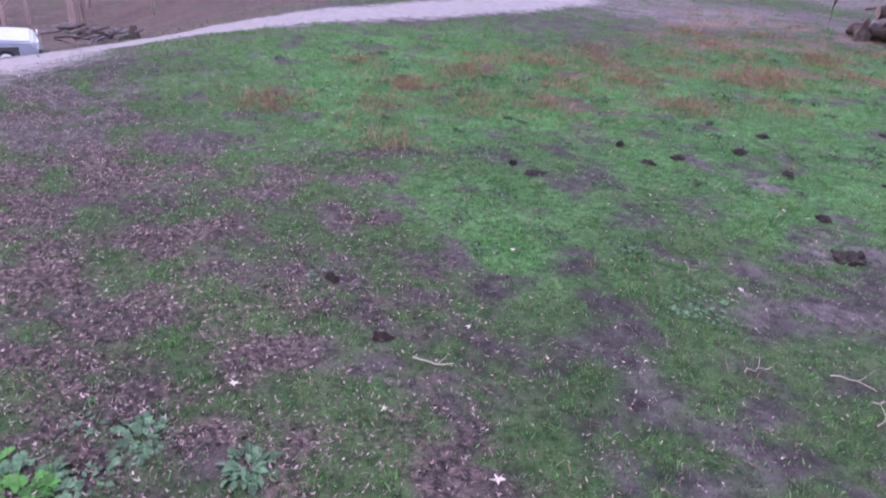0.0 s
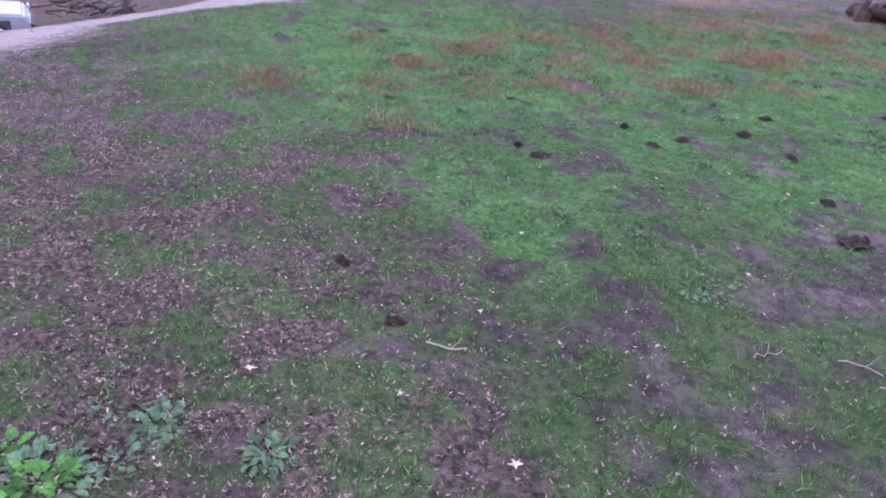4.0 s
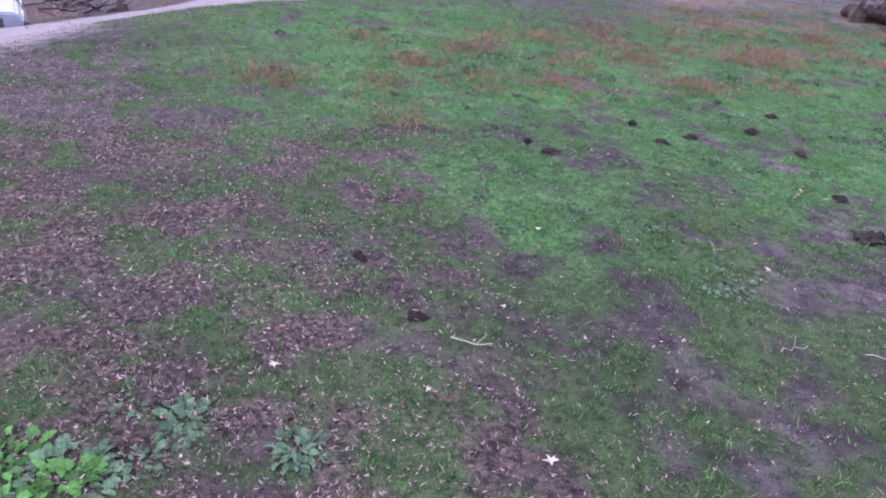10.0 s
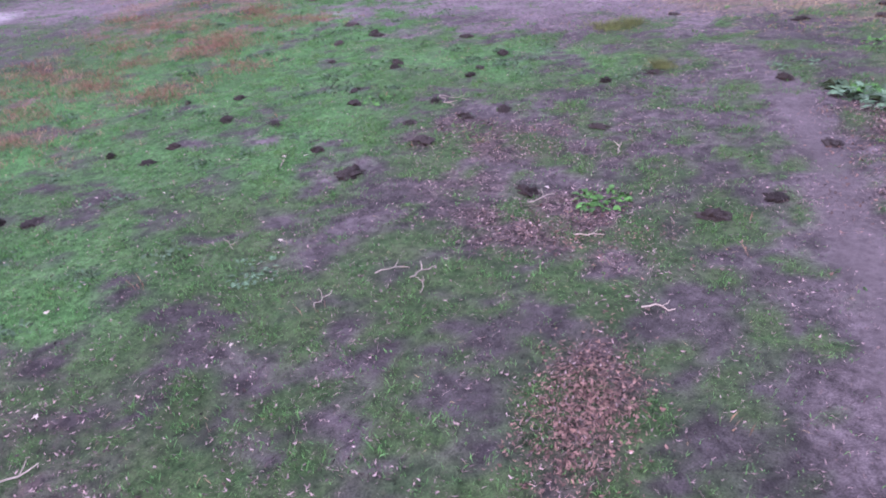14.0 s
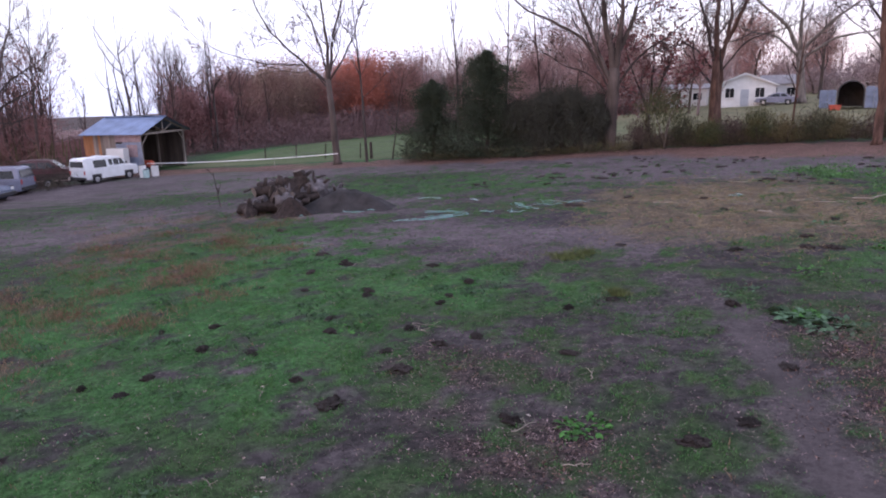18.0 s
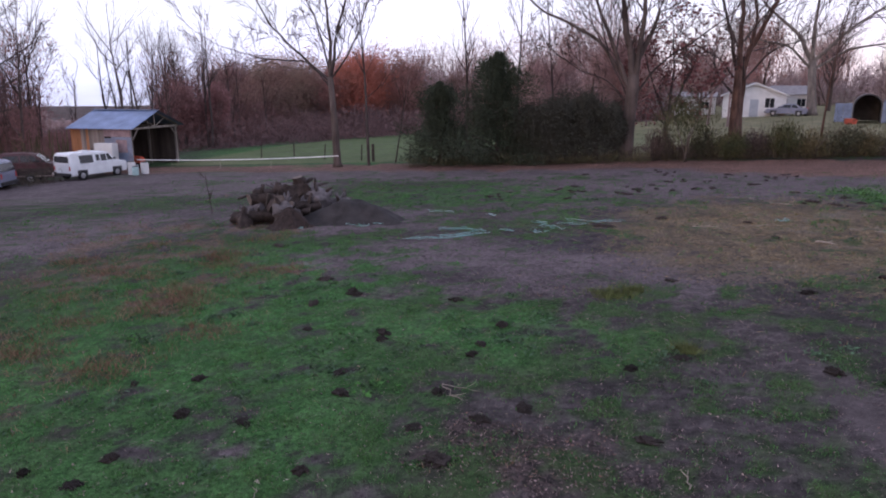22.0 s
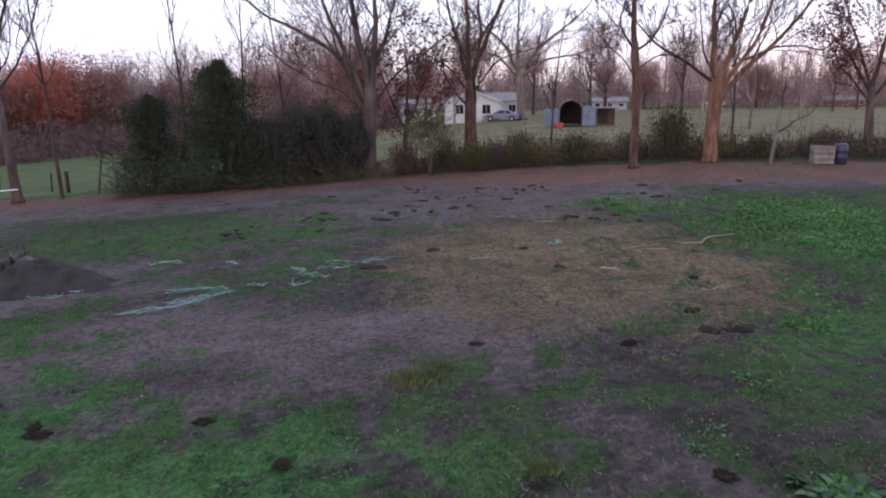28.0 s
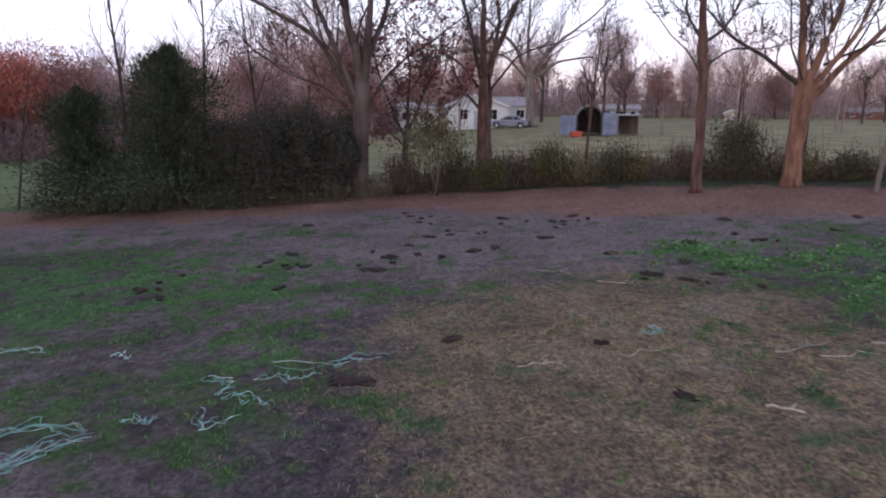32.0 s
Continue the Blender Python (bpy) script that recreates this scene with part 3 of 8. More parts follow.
def zones(x, y):
    """How much of each kind of ground lies at a place."""
    wx = x + (fractal(x, y, 0.8, 31, 4) - 0.5) * 2.4
    wy = y + (fractal(x, y, 0.8, 77, 4) - 0.5) * 2.4
    rough = fractal(x, y, 1.6, 13, 4)
    fine = fractal(x, y, 5.0, 57, 3)
    top = np.maximum.reduce
    dirt = top([blob(wx, wy, -3.0, 18.1, 6.0, 3.0) * 1.1, blob(wx, wy, -4.9, 8.0, 0.8, 0.6) * 0.65, blob(wx, wy, -2.2, 5.9, 0.9, 0.5) * 0.42, blob(wx, wy, -1.2, 3.2, 1.0, 0.6) * 0.36,
                blob(wx, wy, -3.0, 7.4, 0.8, 0.5) * 0.55, blob(wx, wy, 1.7, 6.0, 1.4, 1.2) * 0.3, blob(wx, wy, 0.2, 7.0, 2.6, 1.6) * 0.22, blob(wx, wy, -0.6, 7.6, 1.3, 0.7) * 0.36,
                blob(wx, wy, 1.0, 10.2, 1.8, 3.2) * 0.32, blob(wx, wy, -1.6, 10.6, 1.2, 0.8) * 0.4, blob(wx, wy, -19.5, 21, 4.5, 5.5) * 0.9, blob(wx, wy, -16, 26, 4, 2.2) * 0.6,
                lane(wx, wy, TRACK, 0.5) * 0.5, blob(wx, wy, 4.0, 33.5, 10, 6), blob(wx, wy, -3.0, 26, 5, 3) * 0.5, blob(wx, wy, -11, -1.0, 2.8, 1.5) * 0.45, lane(wx, wy, VERGE, 3.4) * 0.95, blob(wx, wy, -30, 33, 8, 8), blob(wx, wy, -22, 33, 7, 4) * 0.9, blob(wx, wy, -11, 24, 5, 2.6)])
    dark_soil = top([blob(wx, wy, -1.6, 20.6, 2.6, 1.1), blob(wx, wy, -0.9, 22.3, 1.3, 2.0), blob(wx, wy, -5.0, 16.4, 3.4, 0.9) * 0.7, blob(wx, wy, -1.0, 25.4, 2.2, 1.0) * 0.8, blob(wx, wy, 4.8, 16.0, 1.6, 1.2) * 0.8])
    road = lane(x + (fractal(x, y, 0.5, 3, 3) - 0.5) * 1.2, y, ROAD, 1.5)
    path = lane(x + (fractal(x, y, 1.1, 8, 3) - 0.5) * 0.35, y, TRACK, 0.27) * np.clip((14.5 - y) / 4, 0, 1)
    road = np.maximum(road, blob(wx, wy, -18.4, -2.6, 4.6, 2.6))
    litter = top([blob(wx, wy, -5.5, -0.6, 4.2, 2.2), blob(wx, wy, -10, -3.0, 4, 2.6), blob(wx, wy, -3.0, -2.5, 4.5, 2.2), blob(wx, wy, -2.2, 0.2, 2.0, 1.7) * 1.0, blob(wx, wy, -6.0, 1.8, 3.4, 1.3) * 0.55, blob(x, y, 0.9, 3.6, 0.36, 0.75) * 1.4, blob(wx, wy, 0.2, 6.6, 1.3, 0.8) * 1.05, blob(wx, wy, 4.6, 8.6, 1.3, 3.0) * 1.25, blob(wx, wy, -7.2, 2.0, 2.4, 1.2) * 0.7, blob(wx, wy, -1.2, 8.9, 1.8, 0.9) * 0.75])
    litter = np.maximum(blob(x, y, 0.9, 3.6, 0.36, 0.75), litter * np.clip((fractal(x, y, 1.3, 65, 4) - 0.22) * 3.2, 0.35, 1))
    hay = top([blob(wx, wy, 3.6, 22.4, 4.2, 5.2), blob(wx, wy, 6.3, 20, 2.0, 3.0)])
    hay_all = hay
    hay = hay * np.clip((fractal(x, y, 1.0, 29, 4) - 0.28) * 4.5, 0.3, 1)
    lush = top([blob(wx, wy, -8.5, 13.5, 4.2, 6.0, 12), blob(wx, wy, -6.6, 29.8, 6.4, 3.2) * 0.5, blob(wx, wy, -2.6, 24.6, 2.4, 1.2) * 0.3, blob(wx, wy, 11.6, 24.0, 2.8, 4.6, -8), blob(wx, wy, 7.2, 15.6, 2.0, 3.2) * 0.5, blob(wx, wy, -12, 7, 5, 5), blob(wx, wy, -5.6, 9.0, 3.2, 3.2) * 0.75, blob(wx, wy, 7.6, 28.8, 2.4, 1.6) * 0.9, blob(wx, wy, -2.6, 13.2, 2.6, 1.2) * 0.85, blob(wx, wy, -5.6, 4.2, 2.2, 1.4) * 0.6, blob(wx, wy, -20, 62, 19, 20)])
    patch = fractal(x, y, 1.1, 41, 5)
    dry = np.clip((fractal(x, y, 0.9, 91, 3) - 0.42) * 6, 0, 1) * top([blob(wx, wy, -11.5, 8.0, 3.4, 3.2) * 0.65, blob(wx, wy, -10.6, 13.5, 2.6, 4.2) * 0.75, blob(wx, wy, -13.5, 17, 3.0, 4) * 0.75, blob(wx, wy, -15.5, 20.5, 4.0, 3.4) * 0.85, blob(wx, wy, -12.6, 21.6, 2.4, 1.2) * 0.9, blob(wx, wy, -12.5, 21, 3, 1.6) * 0.7])
    woods = top([np.clip((-23.5 - x + (y - 12) * -0.45) / 4, 0, 1) * (y < 34), np.clip((y - 88 - np.minimum(0, x + 9) * 0.9) / 6, 0, 1) * (x < 2) * (x > -44), np.clip((-42 - x) / 4, 0, 1), np.clip((-9 - y) / 3, 0, 1)])
    lawn = np.clip((y - 44) / 2.5, 0, 1) * np.clip((x + 36) / 3, 0, 1) * (1 - woods)
    russet = np.maximum(lane(wx, wy, [(5, 38.5), (11, 36.5), (17, 34), (30, 28)], 2.6), lane(wx, wy, [(-36, 42.5), (-20, 42), (-10, 41.0), (0, 41), (8, 40), (16, 37), (30, 31), (60, 14)], 2.0))
    grassy = np.clip(0.53 + 0.13 * np.clip((9 - y) / 4, 0, 1) * np.clip((x + 4.5) / 2, 0, 1) + (patch - 0.5) * 1.2 + (fractal(x, y, 2.3, 23, 4) - 0.5) * 3.4 + (fine - 0.5) * 1.6 + 0.55 * lush - 0.2 * litter - 0.12 * np.clip((x + 3) / 3, 0, 1) * (y < 13) - 0.95 * dirt - 0.9 * hay_all - 2 * road - 0.9 * path - 1.2 * woods - 0.5 * dry - 1.2 * russet + 0.6 * lawn + 0.17, 0, 1)
    return dict(path=path, dark_soil=dark_soil, trampled=hay_all, grassy=grassy, dirt=dirt, road=road, litter=litter, hay=hay, lush=lush, dry=dry, woods=woods, lawn=lawn, russet=russet, rough=rough, fine=fine)


def ground_material():
    m = bpy.data.materials.new("pasture_ground")
    m.use_nodes = True
    n, l = m.node_tree.nodes, m.node_tree.links
    bsdf = n["Principled BSDF"]
    bsdf.inputs["Roughness"].default_value = 0.95
    bsdf.inputs["Specular IOR Level"].default_value = 0.15
    co = n.new("ShaderNodeTexCoord")

    def noise_of(scale, detail=5, rough=0.6):
        t = n.new("ShaderNodeTexNoise")
        t.inputs["Scale"].default_value, t.inputs["Detail"].default_value, t.inputs["Roughness"].default_value = scale, detail, rough
        l.new(co.outputs["Object"], t.inputs["Vector"])
        return t.outputs["Fac"]

    def ranged(v, a, b, lo=0.0, hi=1.0):
        r = n.new("ShaderNodeMapRange")
        r.inputs["From Min"].default_value, r.inputs["From Max"].default_value = a, b
        r.inputs["To Min"].default_value, r.inputs["To Max"].default_value = lo, hi
        l.new(v, r.inputs["Value"])
        return r.outputs["Result"]

    def maths(op, a, b):
        k = n.new("ShaderNodeMath")
        k.operation = op
        for i, v in enumerate((a, b)):
            if isinstance(v, float):
                k.inputs[i].default_value = v
            else:
                l.new(v, k.inputs[i])
        return k.outputs[0]

    def blend(fac, a, b):
        k = n.new("ShaderNodeMix")
        k.data_type = "RGBA"
        l.new(fac, k.inputs["Factor"])
        for i, v in ((6, a), (7, b)):
            if isinstance(v, tuple):
                k.inputs[i].default_value = (*v, 1)
            else:
                l.new(v, k.inputs[i])
        return k.outputs[2]

    def zone(attr, sharp=0.22):
        a = n.new("ShaderNodeAttribute")
        a.attribute_name = attr
        fuzzy = maths("ADD", a.outputs["Fac"], maths("MULTIPLY", maths("SUBTRACT", mid, 0.5), 0.9))
        return ranged(fuzzy, 0.5 - sharp, 0.5 + sharp)

    clump = noise_of(8.5, 3, 0.6)
    mid, small, tiny, broad = noise_of(3.2, 6, 0.7), noise_of(17, 5, 0.7), noise_of(75, 4, 0.7), noise_of(0.5, 4)
    # turf and under: dark specks painted in for shade beneath the grass
    turf = blend(ranged(mid, 0.35, 0.65), (0.026, 0.058, 0.019), (0.042, 0.064, 0.027))
    turf = blend(ranged(small, 0.5, 0.66), turf, (0.022, 0.03, 0.014))
    under = blend(ranged(mid, 0.36, 0.66), (0.031, 0.0275, 0.0275), (0.073, 0.064, 0.065))
    under = blend(ranged(small, 0.46, 0.64), under, (0.018, 0.0155, 0.015))
    lush = blend(ranged(mid, 0.4, 0.65), (0.032, 0.1, 0.027), (0.05, 0.115, 0.037))
    soil = blend(ranged(mid, 0.3, 0.7), (0.07, 0.056, 0.06), (0.128, 0.104, 0.112))
    soil = blend(ranged(small, 0.52, 0.72), soil, (0.066, 0.053, 0.057))
    track = blend(ranged(mid, 0.35, 0.65), (0.16, 0.143, 0.15), (0.225, 0.203, 0.21))
    # near-black between leaves is shade put into the litter colour
    leaf = blend(ranged(small, 0.4, 0.6), (0.02, 0.014, 0.014), (0.09, 0.06, 0.056))
    straw = blend(ranged(small, 0.35, 0.65), (0.09, 0.069, 0.045), (0.165, 0.128, 0.083))
    straw = blend(ranged(mid, 0.48, 0.62), straw, (0.06, 0.047, 0.038))
    straw = blend(ranged(broad, 0.52, 0.66), straw, (0.10, 0.085, 0.07))
    russet = blend(ranged(small, 0.35, 0.65), (0.085, 0.05, 0.042), (0.155, 0.088, 0.069))
    lawn = blend(zone("lush", 0.3), blend(ranged(broad, 0.4, 0.65), (0.122, 0.119, 0.064), (0.165, 0.15, 0.088)), blend(ranged(mid, 0.4, 0.6), (0.062, 0.098, 0.038), (0.088, 0.112, 0.05)))
    c = blend(zone("woods"), under, leaf)
    c = blend(maths("MULTIPLY", zone("litter", 0.4), 0.75), c, leaf)
    c = blend(zone("dirt", 0.32), c, soil)
    # darker, more purple soil in these ovals
    c = blend(zone("dark_soil", 0.4), c, blend(ranged(mid, 0.35, 0.65), (0.032, 0.026, 0.03), (0.062, 0.052, 0.058)))
    c = blend(zone("trampled"), c, blend(ranged(mid, 0.38, 0.62), (0.062, 0.05, 0.037), (0.115, 0.09, 0.06)))
    c = blend(zone("hay"), c, straw)
    c = blend(zone("russet"), c, russet)
    c = blend(maths("MULTIPLY", zone("dry", 0.35), 0.6), c, (0.13, 0.09, 0.062))
    c = blend(zone("grassy", 0.4), c, blend(zone("lush", 0.35), turf, lush))
    hsv = n.new("ShaderNodeHueSaturation")
    l.new(c, hsv.inputs["Color"])
    # random tone, widened so dark specks stand for shade between clumps
    l.new(maths("MULTIPLY", maths("MULTIPLY", maths("MULTIPLY", ranged(tiny, 0.3, 0.7, 0.4, 1.55), ranged(clump, 0.36, 0.62, 0.7, 1.22)), ranged(small, 0.3, 0.7, 0.48, 1.5)), ranged(broad, 0.3, 0.7, 0.78, 1.22)), hsv.inputs["Value"])
    far_turf = n.new("ShaderNodeHueSaturation")
    l.new(lawn, far_turf.inputs["Color"])
    l.new(ranged(broad, 0.3, 0.7, 0.82, 1.18), far_turf.inputs["Value"])
    hsv_c = blend(zone("lawn", 0.1), hsv.outputs["Color"], far_turf.outputs["Color"])
    c = blend(maths("MULTIPLY", zone("path", 0.5), 0.7), hsv_c, blend(ranged(small, 0.3, 0.7), (0.064, 0.053, 0.055), (0.092, 0.076, 0.079)))
    c = blend(zone("road"), c, track)
    l.new(c, bsdf.inputs["Base Color"])
    bp = n.new("ShaderNodeBump")
    l.new(maths("ADD", small, maths("MULTIPLY", tiny, 0.4)), bp.inputs["Height"])
    bp.inputs["Strength"].default_value, bp.inputs["Distance"].default_value = 0.55, 0.04
    l.new(bp.outputs["Normal"], bsdf.inputs["Normal"])
    return m


def axis(lo, hi, step, end):
    core = list(np.arange(lo, hi + step / 2, step))
    for sign, edge in ((-1, core[0]), (1, core[-1])):
        d, p, more = step, edge, []
        while abs(p) < end:
            d *= 1.16
            p += sign * d
            more.append(p)
        core = more[::-1] + core if sign < 0 else core + more
    return np.array(core)


gx, gy = axis(-16, 14, 0.16, 1500), axis(-4, 40, 0.16, 1500)
xx, yy = np.meshgrid(gx, gy)
zz = ground_height(xx, yy)
zn = zones(xx.ravel(), yy.ravel())
idx = np.arange(xx.size).reshape(xx.shape)
quads = np.stack([idx[:-1, :-1], idx[:-1, 1:], idx[1:, 1:], idx[1:, :-1]], -1).reshape(-1, 4)
ground_me = fast_mesh("ground", np.stack([xx, yy, zz], -1).reshape(-1, 3), quads, ground_material(), smooth=True)
for key in ("dirt", "road", "litter", "hay", "lush", "dry", "woods", "lawn", "russet", "grassy", "path", "dark_soil", "trampled"):
    ground_me.attributes.new(key, "FLOAT", "POINT").data.foreach_set("value", zn[key].astype(np.float32))
ground = tagged(new("ground", ground_me), "trodden horse pasture with patchy grass, bare soil and leaf litter", "ground", kind="structure")


# ---- trees ----
class Grower:
    """Grows a branching skeleton of tapered tubes."""

    def __init__(self, seed):
        self.rng = random.Random(seed)
        self.tips = []

    def arm(self, p, d, length, r0, r1, segs, sides, lift=0.05, wiggle=0.3):
        rng, pts, radii = self.rng, [Vector(p)], [r0]
        d = Vector(d).normalized()
        for i in range(segs):
            d = (d + Vector((rng.uniform(-1, 1), rng.uniform(-1, 1), rng.uniform(-0.6, 1))) * wiggle + Vector((0, 0, lift))).normalized()
            pts.append(pts[-1] + d * (length / segs))
            radii.append(r0 + (r1 - r0) * (i + 1) / segs)
        return pts, radii, tube(pts, radii, sides, cap=False)

    def boughs(self, p, d, length, r, level, out, spread=0.75, lift=0.1):
        rng = self.rng
        sides = 6 if r > 0.1 else 5 if r > 0.05 else 3
        pts, radii, geo = self.arm(p, d, length, r, max(0.008, r * 0.28), 7 if level > 2 else 5 if level > 1 else 3 if level else 2, sides, lift)
        out.append((level, geo))
        if level == 0:
            self.tips.append(pts[-1])
            return
        n = {3: 7, 2: 6, 1: 5}.get(level, 4)
        for i in range(n):
            at = 0.3 + 0.7 * (i + rng.random() * 0.8) / n
            k = min(int(at * (len(pts) - 1)), len(pts) - 2)
            f = at * (len(pts) - 1) - k
            q = pts[k].lerp(pts[k + 1], min(f, 1))
            ax = (pts[k + 1] - pts[k]).normalized()
            side = ax.orthogonal().normalized()
            side.rotate(Matrix.Rotation(rng.uniform(0, 6.28), 3, ax))
            nd = (ax + side * spread * rng.uniform(0.6, 1.2)).normalized()
            self.boughs(q, nd, length * rng.uniform(0.34, 0.66), max(0.013, radii[k] * rng.uniform(0.36, 0.55)), level - 1, out, spread, lift)


def leaf_cards(points, count, spread, size, seed, flat=0.5, slim=0.62):
    """Many small tilted leaf faces round the points."""
    rng = np.random.default_rng(seed)
    pts = np.asarray(points, float)
    c = pts[rng.integers(0, len(pts), count)] + rng.normal(0, 1, (count, 3)) * spread
    return cards_at(c, size * rng.uniform(0.55, 1.35, count), rng, flat, slim)


def cards_at(c, s, rng, flat=0.5, slim=0.62):
    n = len(c)
    a = rng.normal(0, 1, (n, 3))
    a[:, 2] *= flat
    a /= np.linalg.norm(a, axis=1, keepdims=True)
    b = np.cross(a, rng.normal(0, 1, (n, 3)))
    b /= np.linalg.norm(b, axis=1, keepdims=True) + 1e-9
    a, b = a * s[:, None], b * s[:, None] * slim
    v = np.stack([c - a, c + b, c + a, c - b], 1).reshape(-1, 3)
    return v, np.arange(4 * n).reshape(-1, 4)


def slivers(c, direction, s, rng, slim):
    """Narrow pointed faces at c, each lying along its own direction."""
    n = len(c)
    a = direction / (np.linalg.norm(direction, axis=1, keepdims=True) + 1e-9)
    b = np.cross(a, rng.normal(0, 1, (n, 3)))
    b /= np.linalg.norm(b, axis=1, keepdims=True) + 1e-9
    a, b = a * s[:, None], b * (s * slim)[:, None]
    v = np.stack([c - a, c + b, c + a, c - b], 1).reshape(-1, 3)
    return v, np.arange(4 * n).reshape(-1, 4)


def crown_points(rng, n, height, radius, low=0.25, lobes=14, loose=0.34):
    """Points of a rounded, lumpy crown that stands on the origin, and the way each twig or leaf there grows."""
    u = rng.normal(0, 1, (lobes, 3))
    u /= np.linalg.norm(u, axis=1, keepdims=True)
    u *= rng.uniform(0.25, 0.78, (lobes, 1))
    mid, half = height * (1 + low) / 2, height * (1 - low) / 2
    core = u * np.array([radius, radius, half]) + np.array([0, 0, mid])
    k = rng.integers(0, lobes, n)
    q = rng.normal(0, 1, (n, 3))
    q *= np.array([radius, radius, half]) * loose * (0.6 + 0.6 * rng.random(lobes))[k][:, None]
    p = core[k] + q * 0.62
    p[:, 2] = np.clip(p[:, 2], height * low * 0.5, height * 1.04)
    way = (p - np.array([0, 0, mid * 0.55])) / height
    return p, way


def bare_tree(x, y, trunk, limbs, label, seed, bark="bark", more=3.5, leaves=None, boughs=7, level=2, turn=0.0, bough_len=0.42):
    """A leafless tree. trunk: (x, z, radius) up the stem; limbs: (radius, bend in depth, (x, z), (x, z) ...), drawn out beyond the last point by more."""
    g = Grower(seed)
    t = thing("tree", pose(x, y, ground_z(x, y) - 0.05, 0, 0, turn), label, "tree")
    pts, radii = [], []
    for i, (px, pz, r) in enumerate(trunk):
        pts.append(Vector((px, g.rng.uniform(-0.05, 0.05) * (i > 1), pz)))
        radii.append(r)
    part("trunk", tube(pts, radii, 12), M[bark], t, smooth=True)
    twigs = []
    for r, depth, *way in limbs:
        line = [Vector((px, 0, pz)) for px, pz in way]
        d = (line[-1] - line[-2]).normalized()
        line += [line[-1] + (d + Vector((0.1, 0, 0.25))) * more * 0.5, line[-1] + (d + Vector((-0.05, 0, 0.45))).normalized() * more]
        run = [0.0]
        for p, q in zip(line, line[1:]):
            run.append(run[-1] + (q - p).length)
        out, pp, rr = [], [], []
        n = max(7, int(run[-1] / 0.45))
        wob = [Vector((g.rng.uniform(-1, 1), g.rng.uniform(-1, 1), g.rng.uniform(-0.5, 0.5))) for _ in range(n + 1)]
        for i in range(n + 1):
            s = run[-1] * i / n
            k = max(j for j in range(len(line) - 1) if run[j] <= s + 1e-6)
            f = (s - run[k]) / (run[k + 1] - run[k])
            p = line[k].lerp(line[k + 1], f)
            p.y = depth * s
            pp.append(p + wob[i] * (0.1 + 0.5 * r * (r < 0.1)) * min(1, i / 2))
            rr.append(r * (1 - 0.86 * (i / n) ** 0.8) + 0.006)
        for _ in range(1):                                  # round the kinks off
            pp = [pp[0]] + [(pp[i - 1] + pp[i] * 2 + pp[i + 1]) / 4 for i in range(1, len(pp) - 1)] + [pp[-1]]
        part("limb", tube(pp, rr, 8 if r > 0.1 else 6, cap=False), M[bark if r > 0.125 else "limb_bark"], t, smooth=True)
        for i in range(boughs):
            at = 0.14 + 0.84 * (i + g.rng.random() * 0.9) / boughs
            k = min(int(at * n), n - 1)
            ax = (pp[k + 1] - pp[k]).normalized()
            side = ax.orthogonal().normalized()
            side.rotate(Matrix.Rotation(g.rng.uniform(0, 6.28), 3, ax))
            nd = (ax * g.rng.uniform(0.5, 1.0) + side * g.rng.uniform(0.5, 1.1) + Vector((0, 0, 0.12))).normalized()
            g.boughs(pp[k], nd, run[-1] * bough_len * g.rng.uniform(0.35, 1.0) * (1.15 - 0.6 * at), max(0.014, rr[k] * g.rng.uniform(0.3, 0.5)), level, out, 0.8, 0.04)
        big = [q for lv, q in out if lv == level and level > 1]
        for q in big:
            part("bough", q, M["limb_bark"], t, smooth=True)
        twigs += [q for lv, q in out if lv < level or level < 2]
    if twigs:
        part("crown", joined(twigs), M["twig"], t)
    if leaves:
        mat, count, size = leaves
        part("leaves", fast_mesh("leaves", *leaf_cards([tuple(p) for p in g.tips], count, 0.3, size, seed), M[mat]), None, t)
    return t


def sapling(x, y, height, r, label, seed, bark="bark", lean=(0, 0), arms=8):
    g = Grower(seed)
    t = thing("sapling", pose(x, y, ground_z(x, y) - 0.05), label, "tree")
    pts, radii, geo = g.arm((0, 0, 0), (lean[0], lean[1], 1), height, r, 0.015, 8, 6, 0.06, 0.05)
    part("trunk", geo, M["limb_bark" if bark == "bark" else bark], t, smooth=True)
    twigs = []
    for i in range(arms):
        at = g.rng.uniform(0.35, 0.95)
        k = int(at * 8)
        out = []
        g.boughs(pts[min(k, 7)], (g.rng.uniform(-1, 1), g.rng.uniform(-1, 1), 1.1), height * g.rng.uniform(0.14, 0.3), radii[min(k, 7)] * 0.5, 1, out, 0.6)
        twigs += [q for _, q in out]
    part("crown", joined(twigs), M["twig"], t)
    return t


